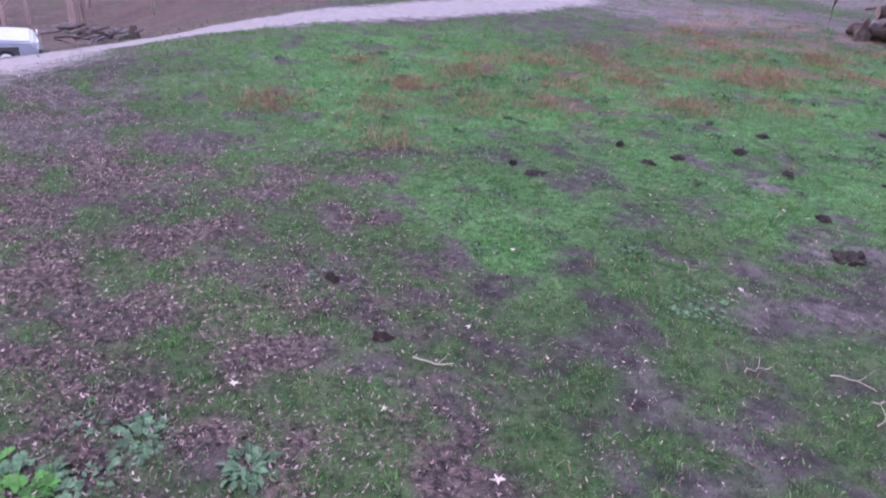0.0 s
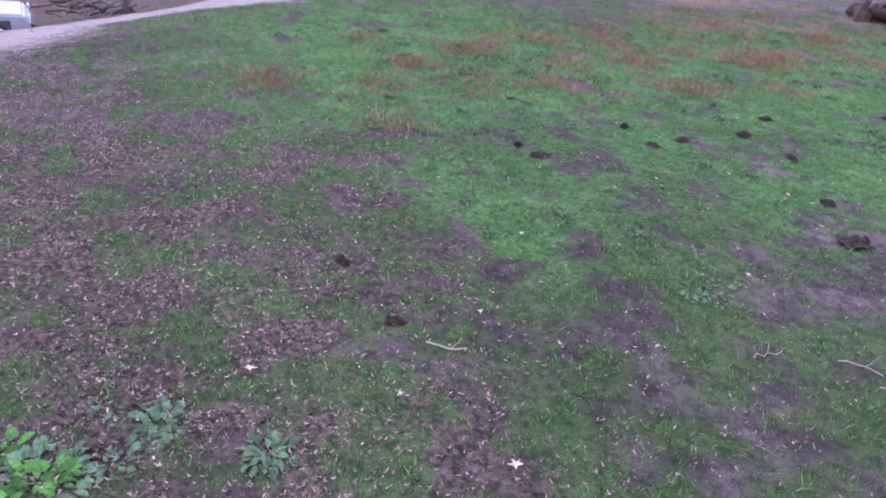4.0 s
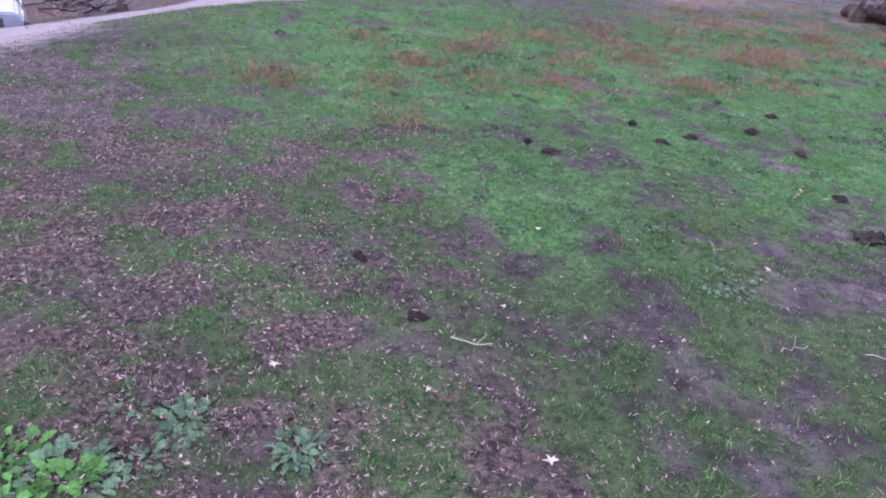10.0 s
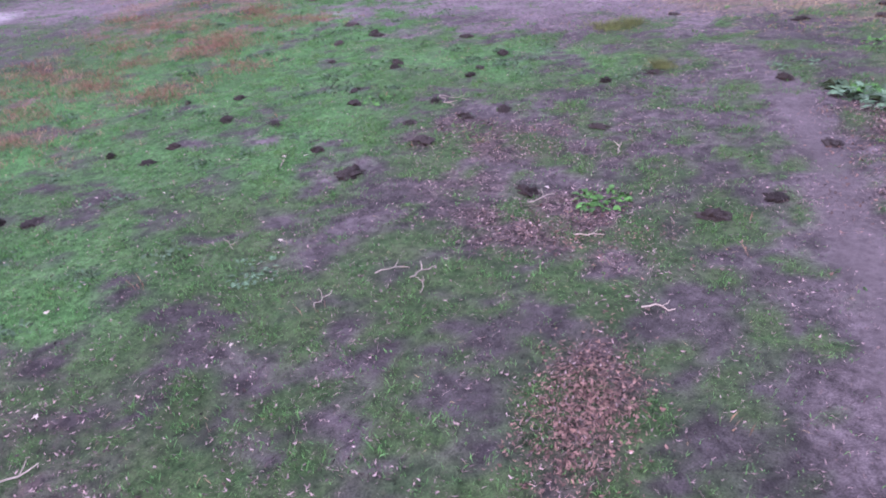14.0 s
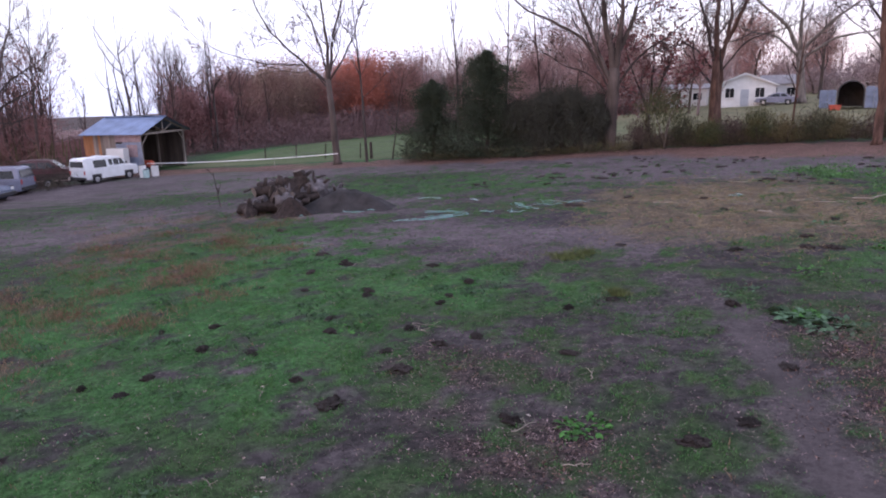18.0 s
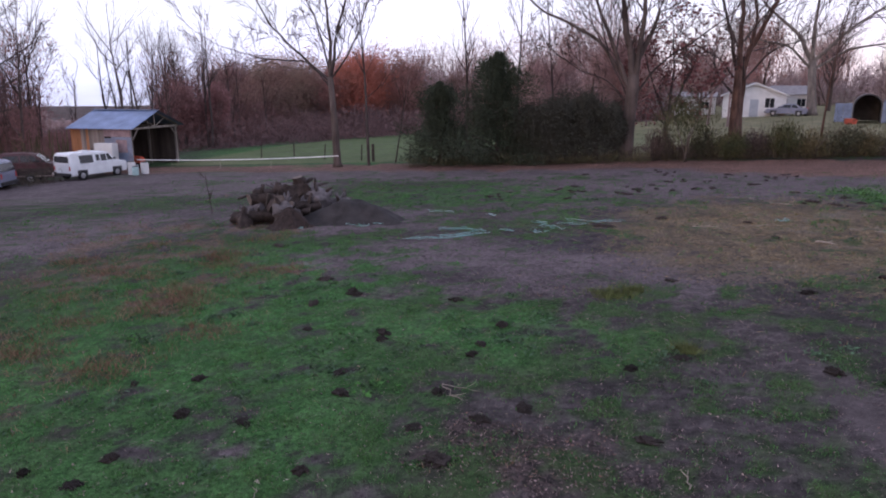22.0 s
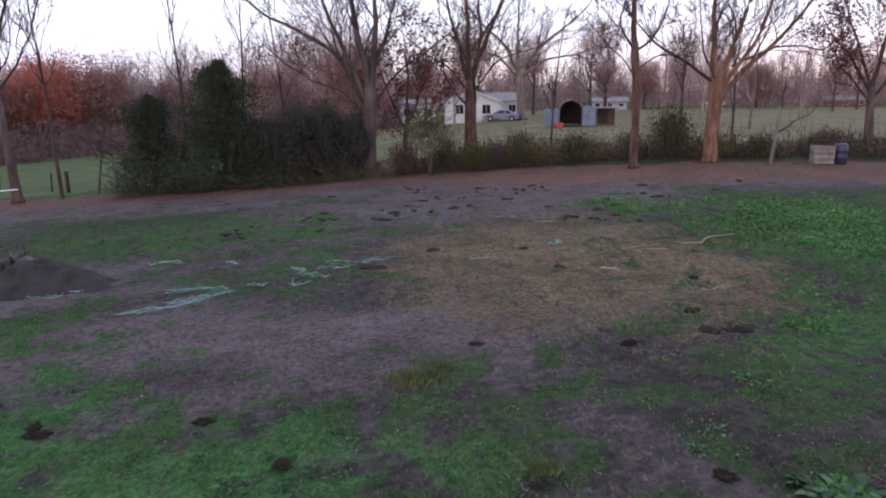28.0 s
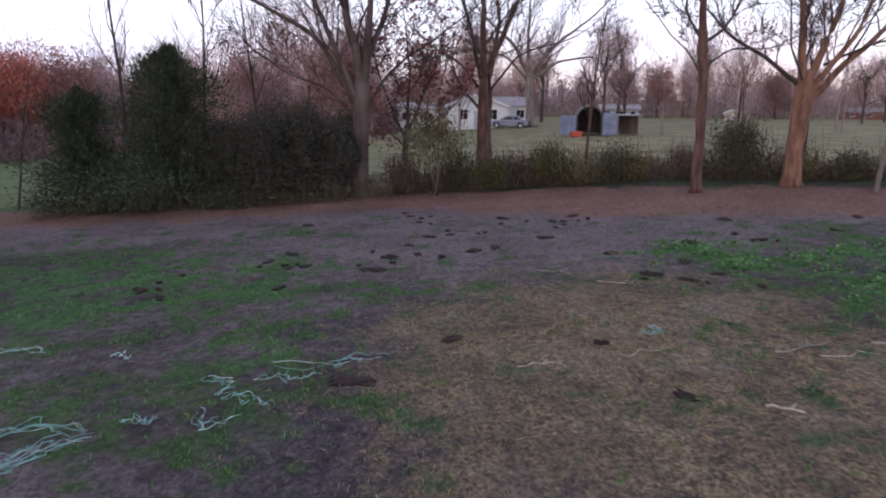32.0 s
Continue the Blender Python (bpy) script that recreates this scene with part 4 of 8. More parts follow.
def cedar(x, y, height, width, label, seed, full=0.7, mat="cedar_green", lobes=60, each=330, low=0.02):
    """An evergreen: a trunk in a ragged cone of many separate soft clumps of sprays, each on its own bough, with gaps between them."""
    rng = np.random.default_rng(seed)
    t = thing("cedar_tree", pose(x, y, ground_z(x, y) - 0.05), label, "tree")
    part("trunk", tube([(0, 0, 0), (0.04, 0, height * 0.5), (0, 0.03, height * 0.98)], [0.13, 0.08, 0.012], 7), M["bark"], t, smooth=True)
    h = low + (0.98 - low) * (np.arange(lobes) + rng.random(lobes)) / lobes
    a = np.arange(lobes) * 2.4 + rng.uniform(-0.7, 0.7, lobes)
    lumpy = 1 + 0.22 * np.sin(a * 2 + seed) + 0.16 * np.sin(h * 11 + seed * 2)
    reach = np.maximum(0.07, width * (1 - h) ** full * np.minimum(1, 0.8 + 1.6 * h)) * lumpy * np.where(rng.random(lobes) < 0.3, rng.uniform(0.35, 0.7, lobes), rng.uniform(0.75, 1.25, lobes))
    tip = np.stack([np.cos(a) * reach, np.sin(a) * reach, h * height + reach * (0.1 + 0.5 * h)], 1)
    part("branchwork", joined([tube([(0, 0, max(0.05, p[2] - 0.3 * r)), p * 0.6 + np.array([0, 0, p[2] * 0.36]), p], [0.024, 0.014, 0.005], 3, cap=False) for p, r in zip(tip, reach)]), M["bark"], t)
    cs, ds, ss = [], [], []
    for p, hh, aa, r in zip(tip, h, a, reach):
        n = int(each * (0.45 + 0.75 * min(1, r / 1.2)))
        wide = (0.05 + 0.24 * min(1.3, r)) * rng.uniform(0.75, 1.25) * (1 - 0.2 * hh)
        q = rng.normal(0, 1, (n, 3)) * np.array([wide, wide, wide * (0.72 + 0.5 * hh)])
        back = (rng.random(n) ** 1.6 * 0.75)[:, None] * np.array([p[0], p[1], 0.25 * r])
        cs.append(p + q - back)
        ds.append(np.array([math.cos(aa), math.sin(aa), 0.3 + 1.2 * hh]) * 0.7 + q * 1.6 + rng.normal(0, 0.6, (n, 3)))
        ss.append(rng.uniform(0.04, 0.115, n))
    c = np.concatenate(cs)
    c[:, 2] = np.maximum(c[:, 2], rng.uniform(0.06, 0.3, len(c)))
    part("crown", fast_mesh("crown", *slivers(c, np.concatenate(ds), np.concatenate(ss), rng, 0.24), M[mat]), None, t)
    return t


def bushy_evergreen(x, y, height, width, label, seed):
    """A broad dark evergreen bush, rounded and lumpy, leafy to the ground."""
    rng = np.random.default_rng(seed)
    t = thing("evergreen_bush", pose(x, y, ground_z(x, y) - 0.05), label, "bush")
    for i in range(4):
        q = (rng.uniform(-0.5, 0.5) * width, rng.uniform(-0.5, 0.5) * width, height * rng.uniform(0.6, 0.9))
        part("stem", tube([(0.08 * i, 0.05 * i, 0), (q[0] * 0.4, q[1] * 0.4, q[2] * 0.5), q], [0.06, 0.045, 0.015], 6), M["bark"], t, smooth=True)
    p, way = crown_points(rng, 24000, height, width, 0.0, 34, 0.3)
    part("foliage", fast_mesh("foliage", *slivers(p, way * 1.5 + rng.normal(0, 0.7, p.shape), rng.uniform(0.03, 0.09, len(p)), rng, 0.28), M["cedar"]), None, t)
    return t


def shrub(x, y, height, width, label, seed, mat="bush", stems=5, cards=3200, pale=False, name="shrub", low=0.15):
    rng = np.random.default_rng(seed)
    t = thing(name, pose(x, y, ground_z(x, y) - 0.03), label, "bush")
    for i in range(stems):
        a = rng.uniform(0, 6.28)
        q = (math.cos(a) * width * 0.3, math.sin(a) * width * 0.3, height * rng.uniform(0.6, 0.9))
        part("stem", tube([(0.05 * i, 0.04 * i, 0), (q[0] * 0.3, q[1] * 0.3, q[2] * 0.5), q], [0.045, 0.035, 0.012], 5), M["bark_pale" if pale else "bark"], t, smooth=True)
    p = rng.normal(0, 1, (60, 3))
    p /= np.linalg.norm(p, axis=1, keepdims=True)
    p *= rng.uniform(0.3, 1, (60, 1))
    p = p * np.array([width * 0.5, width * 0.5, height * (1 - low) * 0.5]) + np.array([0, 0, height * (1 + low) * 0.5])
    part("foliage", fast_mesh("foliage", *leaf_cards(p, cards, 0.14 * height, 0.1, seed, 2.6, 0.16), M[mat]), None, t)
    return t


# the row along the fence
bare_tree(-0.9, 43.0, [(0, 0, 0.52), (0, 0.3, 0.41), (0.05, 2.2, 0.36), (0.15, 4.0, 0.37), (0.18, 4.9, 0.3)],
          [(0.24, 0.03, (0.2, 4.4), (-0.2, 6.7), (-0.6, 8.7)), (0.2, -0.06, (0.2, 4.5), (0.5, 7.0), (0.5, 8.7)), (0.13, 0.1, (0.35, 5.7), (1.0, 7.2), (1.5, 8.8)), (0.15, -0.08, (0.05, 4.0), (-0.9, 6.2), (-2.0, 8.7)),
           (0.13, 0.12, (0.0, 4.2), (-1.7, 6.7), (-3.2, 7.6), (-5.1, 8.5)), (0.07, -0.1, (0.3, 3.8), (1.7, 5.7), (3.1, 6.5)), (0.05, 0.25, (0.0, 3.2), (-1.2, 4.6), (-2.9, 5.2)), (0.05, -0.2, (-0.1, 3.6), (-0.9, 5.2), (-1.6, 7.2))],
          "tall grey-brown leafless tree with a forked trunk beside cedars", 11, more=4.5, boughs=10)
bare_tree(1.3, 46.5, [(0, 0, 0.22), (0.03, 0.3, 0.17), (0, 1.6, 0.15), (0.1, 2.6, 0.13)], [(0.08, 0.1, (0.1, 2.4), (0.9, 4.2), (1.6, 6.0)), (0.08, -0.2, (0.05, 2.2), (-0.8, 4.0), (-1.4, 5.6)), (0.09, 0.05, (0.1, 2.5), (0.2, 5.0), (0.1, 7.0)), (0.06, 0.3, (0.1, 2.0), (1.5, 3.0), (2.7, 4.0)), (0.05, 0.1, (0, 1.8), (-1.2, 2.9), (-1.9, 3.6))],
          "oak holding on to dark russet leaves", 18, more=1.4, leaves=("oak_leaves", 2600, 0.11), boughs=6)
bare_tree(5.7, 48.2, [(-0.2, 0, 0.62), (-0.2, 0.3, 0.45), (-0.25, 1.2, 0.34), (-0.3, 3.0, 0.28), (-0.3, 4.9, 0.22)],
          [(0.2, 0.0, (-0.3, 4.6), (-0.4, 9.2)), (0.27, 0.05, (0.02, 0.2), (0.0, 5.3), (1.1, 8.0), (1.7, 9.2)), (0.12, -0.1, (-0.3, 4.5), (-1.1, 7.4), (-1.7, 9.2)), (0.13, 0.15, (0.02, 5.0), (0.5, 7.4), (0.4, 9.2)), (0.06, -0.15, (0.05, 4.3), (1.4, 6.2), (2.2, 6.3)), (0.06, 0.2, (-0.3, 4.2), (-1.6, 5.8), (-3.0, 6.6))],
          "leafless tree with two close rising trunks at the fence line", 12, "bark_sun_tinted", more=4.5, boughs=9)
bare_tree(19.2, 93, [(0, 0, 0.85), (0, 0.5, 0.6), (-0.2, 3.0, 0.46), (-0.5, 6.3, 0.44)], [(0.28, 0.1, (-0.5, 6.0), (-2.2, 9.3), (-5.9, 12.7)), (0.26, -0.05, (-0.5, 6.2), (-0.7, 12.3)), (0.25, -0.1, (-0.4, 6.2), (2.8, 9.6), (5.9, 11.9)), (0.2, 0.2, (-0.4, 5.2), (3.4, 7.6), (7.6, 8.2)), (0.18, -0.2, (-0.5, 5.4), (-3.4, 8.0), (-6.4, 8.6))],
          "broad old leafless tree with a hollow in its pale trunk", 13, "bark_pale", more=5, boughs=8)
bare_tree(12.3, 38.7, [(0, 0, 0.33), (0, 0.3, 0.215), (-0.02, 1.2, 0.2), (0.03, 2.2, 0.18), (-0.08, 3.4, 0.21), (-0.06, 4.1, 0.18), (-0.1, 4.7, 0.19), (-0.2, 5.4, 0.21), (-0.25, 6.2, 0.16)], [(0.16, 0.03, (-0.25, 6.0), (-0.4, 7.8), (-0.3, 9.5)), (0.06, 0.1, (-0.1, 5.8), (0.8, 6.4), (1.3, 7.7)), (0.06, -0.1, (-0.25, 5.8), (-1.1, 6.9), (-0.9, 7.8)), (0.04, 0.1, (-0.1, 4.8), (0.9, 5.6), (1.9, 5.5)), (0.035, -0.2, (-0.1, 4.4), (-0.9, 5.4), (-1.7, 5.9))],
          "straight leafless tree at the fence, brown bark tinted reddish for low sun", 14, "bark_sun_tinted", more=3.2, boughs=8)
# this tree's bark colour carries the sunset glow
bare_tree(16.4, 38.8, [(0, 0, 0.5), (0, 0.35, 0.37), (-0.02, 1.6, 0.32), (0.05, 3.0, 0.36), (0.1, 4.1, 0.36), (0.1, 4.6, 0.24)],
          [(0.19, 0.05, (-0.02, 3.9), (-0.2, 5.8), (-0.3, 7.7)), (0.17, -0.08, (0.15, 3.9), (0.8, 6.0), (1.3, 7.6)), (0.16, 0.1, (0.25, 3.3), (2.0, 5.0), (3.4, 6.1), (4.7, 7.4)), (0.13, -0.12, (0.35, 3.8), (1.9, 6.2), (2.2, 7.6)), (0.1, 0.1, (-0.05, 4.0), (-1.9, 5.2), (-3.2, 6.0)), (0.06, -0.1, (0.8, 4.8), (2.8, 5.7), (4.0, 5.8), (5.3, 5.5)), (0.05, -0.3, (0.1, 3.8), (-1.0, 5.5), (-1.4, 6.6))],
          "big spreading leafless tree, brown bark coloured orange for the low sun", 15, "bark_sunset", more=3.5, boughs=9)
bare_tree(18.2, 36.4, [(0, 0, 0.12), (0.05, 0.4, 0.085), (0.2, 2.0, 0.07), (0.3, 2.8, 0.045)], [(0.05, 0.05, (0.2, 1.6), (1.0, 2.0), (1.9, 2.5)), (0.05, -0.1, (0.28, 2.6), (0.4, 3.2), (0.3, 3.8)), (0.035, 0.2, (0.1, 1.0), (-0.5, 1.3), (-1.2, 1.4))],
          "short broken dead tree with a few bare branches", 16, "bark_pale", more=0.4, boughs=2, level=1)
bare_tree(-18.9, 42.6, [(0, 0, 0.36), (-0.02, 0.3, 0.26), (-0.15, 3.0, 0.21), (-0.3, 5.7, 0.18)], [(0.14, 0.05, (-0.3, 5.5), (-0.3, 7.8), (-0.6, 10.6)), (0.12, -0.06, (-0.3, 5.6), (0.4, 8.5), (1.2, 10.6)), (0.1, 0.1, (-0.3, 5.4), (-3.0, 7.5), (-5.0, 9.3), (-5.7, 10.7)), (0.05, -0.1, (-0.2, 4.9), (-1.6, 6.6), (-4.5, 6.8), (-7.6, 7.6)), (0.08, 0.2, (-0.3, 5.6), (-1.0, 8.0), (-2.2, 10.4)), (0.06, -0.2, (-0.3, 5.5), (1.4, 7.4), (2.6, 9.6))],
          "slim leafless tree with long rising limbs, rope tied to it", 17, more=3.2, boughs=9)
bare_tree(-46, 40, [(0, 0, 0.5), (0, 0.4, 0.38), (0.1, 3.0, 0.32), (0.2, 6.0, 0.28)], [(0.17, 0.05, (0.2, 5.8), (0.8, 8.0), (1.0, 11.0)), (0.14, -0.1, (0.2, 5.5), (2.4, 8.0), (4.0, 10.5)), (0.1, -0.1, (0.15, 4.5), (2.6, 6.0), (4.8, 6.6)), (0.09, 0.1, (0.15, 5.0), (2.4, 7.6), (4.6, 8.6)), (0.13, 0.1, (0.1, 5.2), (-2.2, 8.0), (-3.6, 10.0)), (0.07, -0.2, (0.1, 3.6), (1.6, 4.6), (3.6, 4.6))],
          "large dark leafless tree spreading over the parked cars", 19, more=3.0, boughs=9)
for k, (x, y, h) in enumerate(((-47.5, 64.5, 12.0), (-45.6, 63.8, 13.0), (-43.9, 65.2, 12.5), (-42.6, 64.0, 12.0), (-50.2, 66, 11.5))):
    sapling(x, y, h, 0.16, "tall pale leafless tree standing behind the shed", 60 + k, lean=(-0.16 + 0.08 * k, 0), arms=14)
bare_tree(24.8, 38.4, [(0, 0, 0.34), (0, 0.3, 0.24), (-0.1, 2.0, 0.2), (-0.2, 3.6, 0.17)], [(0.1, 0.0, (-0.15, 3.2), (-1.3, 4.8), (-2.6, 6.0)), (0.09, 0.1, (-0.2, 3.4), (-1.0, 5.6), (-1.9, 7.6)), (0.12, -0.05, (-0.2, 3.5), (0.1, 6.0), (0.2, 8.0)), (0.09, 0.1, (-0.1, 3.0), (1.5, 5.0), (2.6, 6.6)), (0.06, -0.2, (-0.1, 2.6), (-1.5, 3.8), (-2.8, 4.8))],
          "oak holding dark red leaves at the field's corner", 20, more=1.6, leaves=("oak_leaves", 2400, 0.085), boughs=6)
sapling(-16.9, 43.0, 11.5, 0.11, "slender leafless tree beside a fence post", 21, arms=14)
sapling(-15.6, 44.5, 6, 0.06, "thin leafless sapling at the field's edge", 22, lean=(0.12, 0))
sapling(-10.4, 42.6, 11, 0.12, "slender leafless tree rising behind cedars", 23, arms=14)
sapling(-8.0, 46.0, 12, 0.1, "slender leafless tree rising behind cedars", 24, arms=14)
sapling(-5.6, 47.0, 11, 0.09, "slender leafless tree rising behind cedars", 25, arms=12)
sapling(9.2, 43.0, 7.5, 0.08, "thin leafless tree in the hedgerow", 26, "bark_sun_tinted", lean=(-0.03, 0), arms=12)
sapling(20.4, 44.0, 8, 0.09, "thin leafless tree in the hedgerow", 27, arms=12)
sapling(-16.4, 25.0, 1.6, 0.016, "thin bare sapling beside the log pile", 28, arms=3)
cedar(-12.0, 42.6, 5.0, 2.3, "dark green cedar with a ragged conical crown", 31, 0.8, lobes=84, each=400)
cedar(-8.4, 42.4, 6.5, 3.1, "tallest dark green cedar with an open feathery top", 32, 0.84, lobes=116, each=400)
for x, y, h, w, sd in ((-6.6, 42.7, 3.9, 1.5, 33), (-5.3, 42.2, 4.5, 1.6, 34), (-3.9, 42.4, 4.3, 1.6, 35), (-2.6, 42.2, 4.6, 1.5, 36), (-1.7, 42.9, 4.0, 1.1, 37), (-4.6, 44.2, 4.3, 1.7, 38)):
    bushy_evergreen(x, y, h, w, "dark bushy evergreen in a dense brown-green clump", sd)
# reddish twiggy trees behind the cedars
for x, y, h, r, sd in ((-3.4, 47.5, 9.8, 2.8, 51), (-1.4, 49.0, 8.2, 2.2, 52), (-6.2, 49.5, 7.0, 2.4, 53), (-9.5, 51.5, 6.6, 2.6, 54)):
    g = Grower(sd)
    t = thing("twiggy_tree", pose(x, y, ground_z(x, y) - 0.05), "leafless tree with a dense reddish twig crown behind cedars", "tree")
    pts, radii, geo = g.arm((0, 0, 0), (0, 0, 1), h * 0.55, 0.14, 0.07, 5, 6, 0.06, 0.06)
    part("trunk", geo, M["bark"], t, smooth=True)
    out = []
    for i in range(9):
        g.boughs(pts[1 + i % 5], (g.rng.uniform(-1, 1), g.rng.uniform(-1, 1), 1.1), h * 0.48, 0.035, 2, out, 0.7, 0.03)
    part("limb", joined([q for _, q in out]), M["vine_twig"], t)
    rc = np.random.default_rng(sd)
    p, way = crown_points(rc, 3600, h, r, 0.34, 18, 0.4)
    part("crown", fast_mesh("crown", *slivers(p, way * 2.2 + rc.normal(0, 0.5, p.shape) + np.array([0, 0, 0.3]), rc.uniform(0.08, 0.3, len(p)), rc, 0.09), M["vine_twig"]), None, t)
shrub(2.2, 41.4, 3.3, 2.6, "green and yellow leafy bush on pale stems", 41, stems=4, pale=True, low=0.45)
shrub(15.4, 41.2, 2.6, 2.3, "dense dark olive-green bush with rising stems at the fence", 42, "olive_leaf", cards=6500, low=0.12)
shrub(7.4, 42.5, 1.9, 1.6, "low green bush in the hedgerow", 43)
shrub(4.6, 42.0, 1.5, 1.6, "low green bush in the hedgerow", 44)
for i, (x, y, h, w, mt) in enumerate(((0.9, 42.6, 1.7, 1.9, "brush"), (3.4, 43.2, 1.9, 1.8, "olive_leaf"), (6.0, 42.8, 1.5, 1.9, "brush"), (8.8, 42.4, 1.4, 1.7, "weed_brush"), (10.3, 42.6, 1.8, 1.7, "olive_leaf"), (11.4, 42.9, 1.3, 1.9, "weed_brush"), (13.6, 42.4, 1.5, 1.8, "brush"), (17.6, 40.4, 1.5, 1.9, "weed_brush"), (19.5, 39.6, 1.3, 1.7, "olive_leaf"), (22.6, 38.6, 1.5, 1.9, "brush"))):
    shrub(x, y, h, w, "ragged half-bare bush of brown and olive twigs in the hedgerow", 330 + i, mt, stems=4, cards=2200, low=0.05)


# ---- far woods and hedgerow, too many stems to count ----
def prototype(seed, height, level=2, arms=7):
    g = Grower(seed)
    pts, radii, geo = g.arm((0, 0, 0), (0, 0, 1), height * 0.8, height * 0.013, height * 0.004, 5, 4, 0.1, 0.05)
    out = [geo]
    for i in range(arms):
        k = g.rng.randint(1, 5)
        got = []
        g.boughs(pts[min(k, 4)].lerp(pts[min(k, 4) + 1], g.rng.random()), (g.rng.uniform(-1, 1), g.rng.uniform(-1, 1), 1.2), height * g.rng.uniform(0.22, 0.4), radii[min(k, 5)] * 0.6, level - 1, got, 0.65)
        out += [q for _, q in got]
    v, f = joined(out)
    return np.array([tuple(p) for p in v]), np.array([q for q in f if len(q) == 4]), np.array([tuple(p) for p in g.tips])


PROTO = [prototype(100 + i, 10.0, 2, 8 + i // 2) for i in range(6)]


def stand(name, spots, label, mat="far_wood"):
    vs, fs, n, tips = [], [], 0, []
    rng = np.random.default_rng(len(spots))
    for i, (x, y, h) in enumerate(spots):
        v, f, tp = PROTO[rng.integers(0, len(PROTO))]
        a, s = rng.uniform(0, 6.28), h / 10.0
        rot = np.array([[math.cos(a), -math.sin(a), 0], [math.sin(a), math.cos(a), 0], [0, 0, 1]])
        z0 = ground_z(x, y) - 0.1
        vs.append(v @ rot.T * s + (x, y, z0))
        tips.append(tp @ rot.T * s + (x, y, z0))
        fs.append(f + n)
        n += len(v)
    tagged(new(name, fast_mesh(name, np.concatenate(vs), np.concatenate(fs), M[mat])), label, "trees", kind="stuff")
    return tips


def scatter_band(rng, n, x0, x1, near, far):
    """Spots between two lines of y given as functions of x."""
    x = rng.uniform(x0, x1, n)
    return np.stack([x, near(x) + (far(x) - near(x)) * rng.random(n)], 1)


rng = np.random.default_rng(4)
spots = []
for p in scatter_band(rng, 170, -75, 2, lambda x: 92 + 0 * x, lambda x: 118 + 0 * x):
    if not (-0.99 < p[0] / (p[1] + 1) < -0.745 and p[0] < -40 and rng.random() < 0.6):
        spots.append((*p, rng.uniform(6.5, 12)))
for p in scatter_band(rng, 105, -85, -43, lambda x: 36 + 0 * x, lambda x: 92 + 0 * x):
    if not (-0.99 < p[0] / (p[1] + 1) < -0.745 and rng.random() < 0.85):
        spots.append((*p, rng.uniform(7.5, 13)))
for p in scatter_band(rng, 40, -56, -31, lambda x: -14 + (x + 27) * 0.2, lambda x: 26 + (-x - 27) * 0.6):
    spots.append((*p, rng.uniform(8, 13)))
for p in scatter_band(rng, 230, 0, 170, lambda x: 138 - x * 0.15, lambda x: 175 - x * 0.15):
    spots.append((*p, rng.uniform(6.5, 10.5) + 3.5 * (rng.random() < 0.12)))
for p in scatter_band(rng, 60, -45, 60, lambda x: -55 + 0 * x, lambda x: -28 + 0 * x):
    spots.append((*p, rng.uniform(9, 14)))
for p in scatter_band(rng, 22, -2, 60, lambda x: 62 + 0 * x, lambda x: 84 + 0 * x):
    if not 8 < p[0] < 26:
        spots.append((*p, rng.uniform(8, 12)))
edge = lambda p: p[0] < -42.5 and 30 < p[1] < 92
spots.sort(key=edge)                   # the near edge of the woods last
cut_at = sum(not edge(p) for p in spots)
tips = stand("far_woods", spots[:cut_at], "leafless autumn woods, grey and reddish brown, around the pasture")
tips += stand("edge_woods", spots[cut_at:], "dark leafless trees at the edge of the woods", "twig")


def twig_haze(name, chosen, per, size, seed, mat, label, category="trees"):
    """The fine twig crowns of many far trees, each rounded and lumpy."""
    rc = np.random.default_rng(seed)
    vs, ds = [], []
    for x, y, h in chosen:
        p, way = crown_points(rc, per, h * rc.uniform(0.85, 1.08), h * rc.uniform(0.24, 0.36), 0.16, 11, 0.42)
        vs.append(p + np.array([x, y, ground_z(x, y)]))
        ds.append(way * 2.4 + rc.normal(0, 0.55, p.shape) + np.array([0, 0, 0.35]))
    c, d = np.concatenate(vs), np.concatenate(ds)
    tagged(new(name, fast_mesh(name, *slivers(c, d, size * rc.uniform(0.4, 1.3, len(c)), rc, 0.07), M[mat])), label, category, kind="stuff")


order = rng.permutation(len(spots))
left = [spots[i] for i in order if spots[i][0] < 2 and spots[i][1] > 30 and not (-1.0 < spots[i][0] / (spots[i][1] + 1) < -0.745 and spots[i][0] < -40)]
right = [spots[i] for i in order if spots[i][0] >= 0 and spots[i][1] > 100]
near_left = [p for p in left if edge(p)]
left = [p for p in left if not edge(p)]
twig_haze("maroon_twig_crowns", near_left, 520, 0.34, 8, "maroon_brush", "reddish maroon twig crowns at the edge of the woods")
# the farther the crowns, the more haze their colour carries
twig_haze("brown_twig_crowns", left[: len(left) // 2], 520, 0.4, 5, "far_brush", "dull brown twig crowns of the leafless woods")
twig_haze("mauve_twig_crowns", left[len(left) // 2 :], 520, 0.4, 6, "hazed_brush", "twig crowns of the leafless woods, mauve-grey with haze in the colour")
twig_haze("far_twig_crowns", right, 330, 0.5, 7, "hazed_brush", "twig crowns of woods far across the lawn, coloured pale for haze")
rusty = np.concatenate([tips[i] for i in order[: len(order) // 4]])
tagged(new("autumn_foliage", fast_mesh("autumn_foliage", *leaf_cards(rusty, 45000, 0.42, 0.16, 5, 1.0, 0.4), M["rust_leaves"])), "rust-red leaves still hanging in the woods", "foliage", kind="stuff")


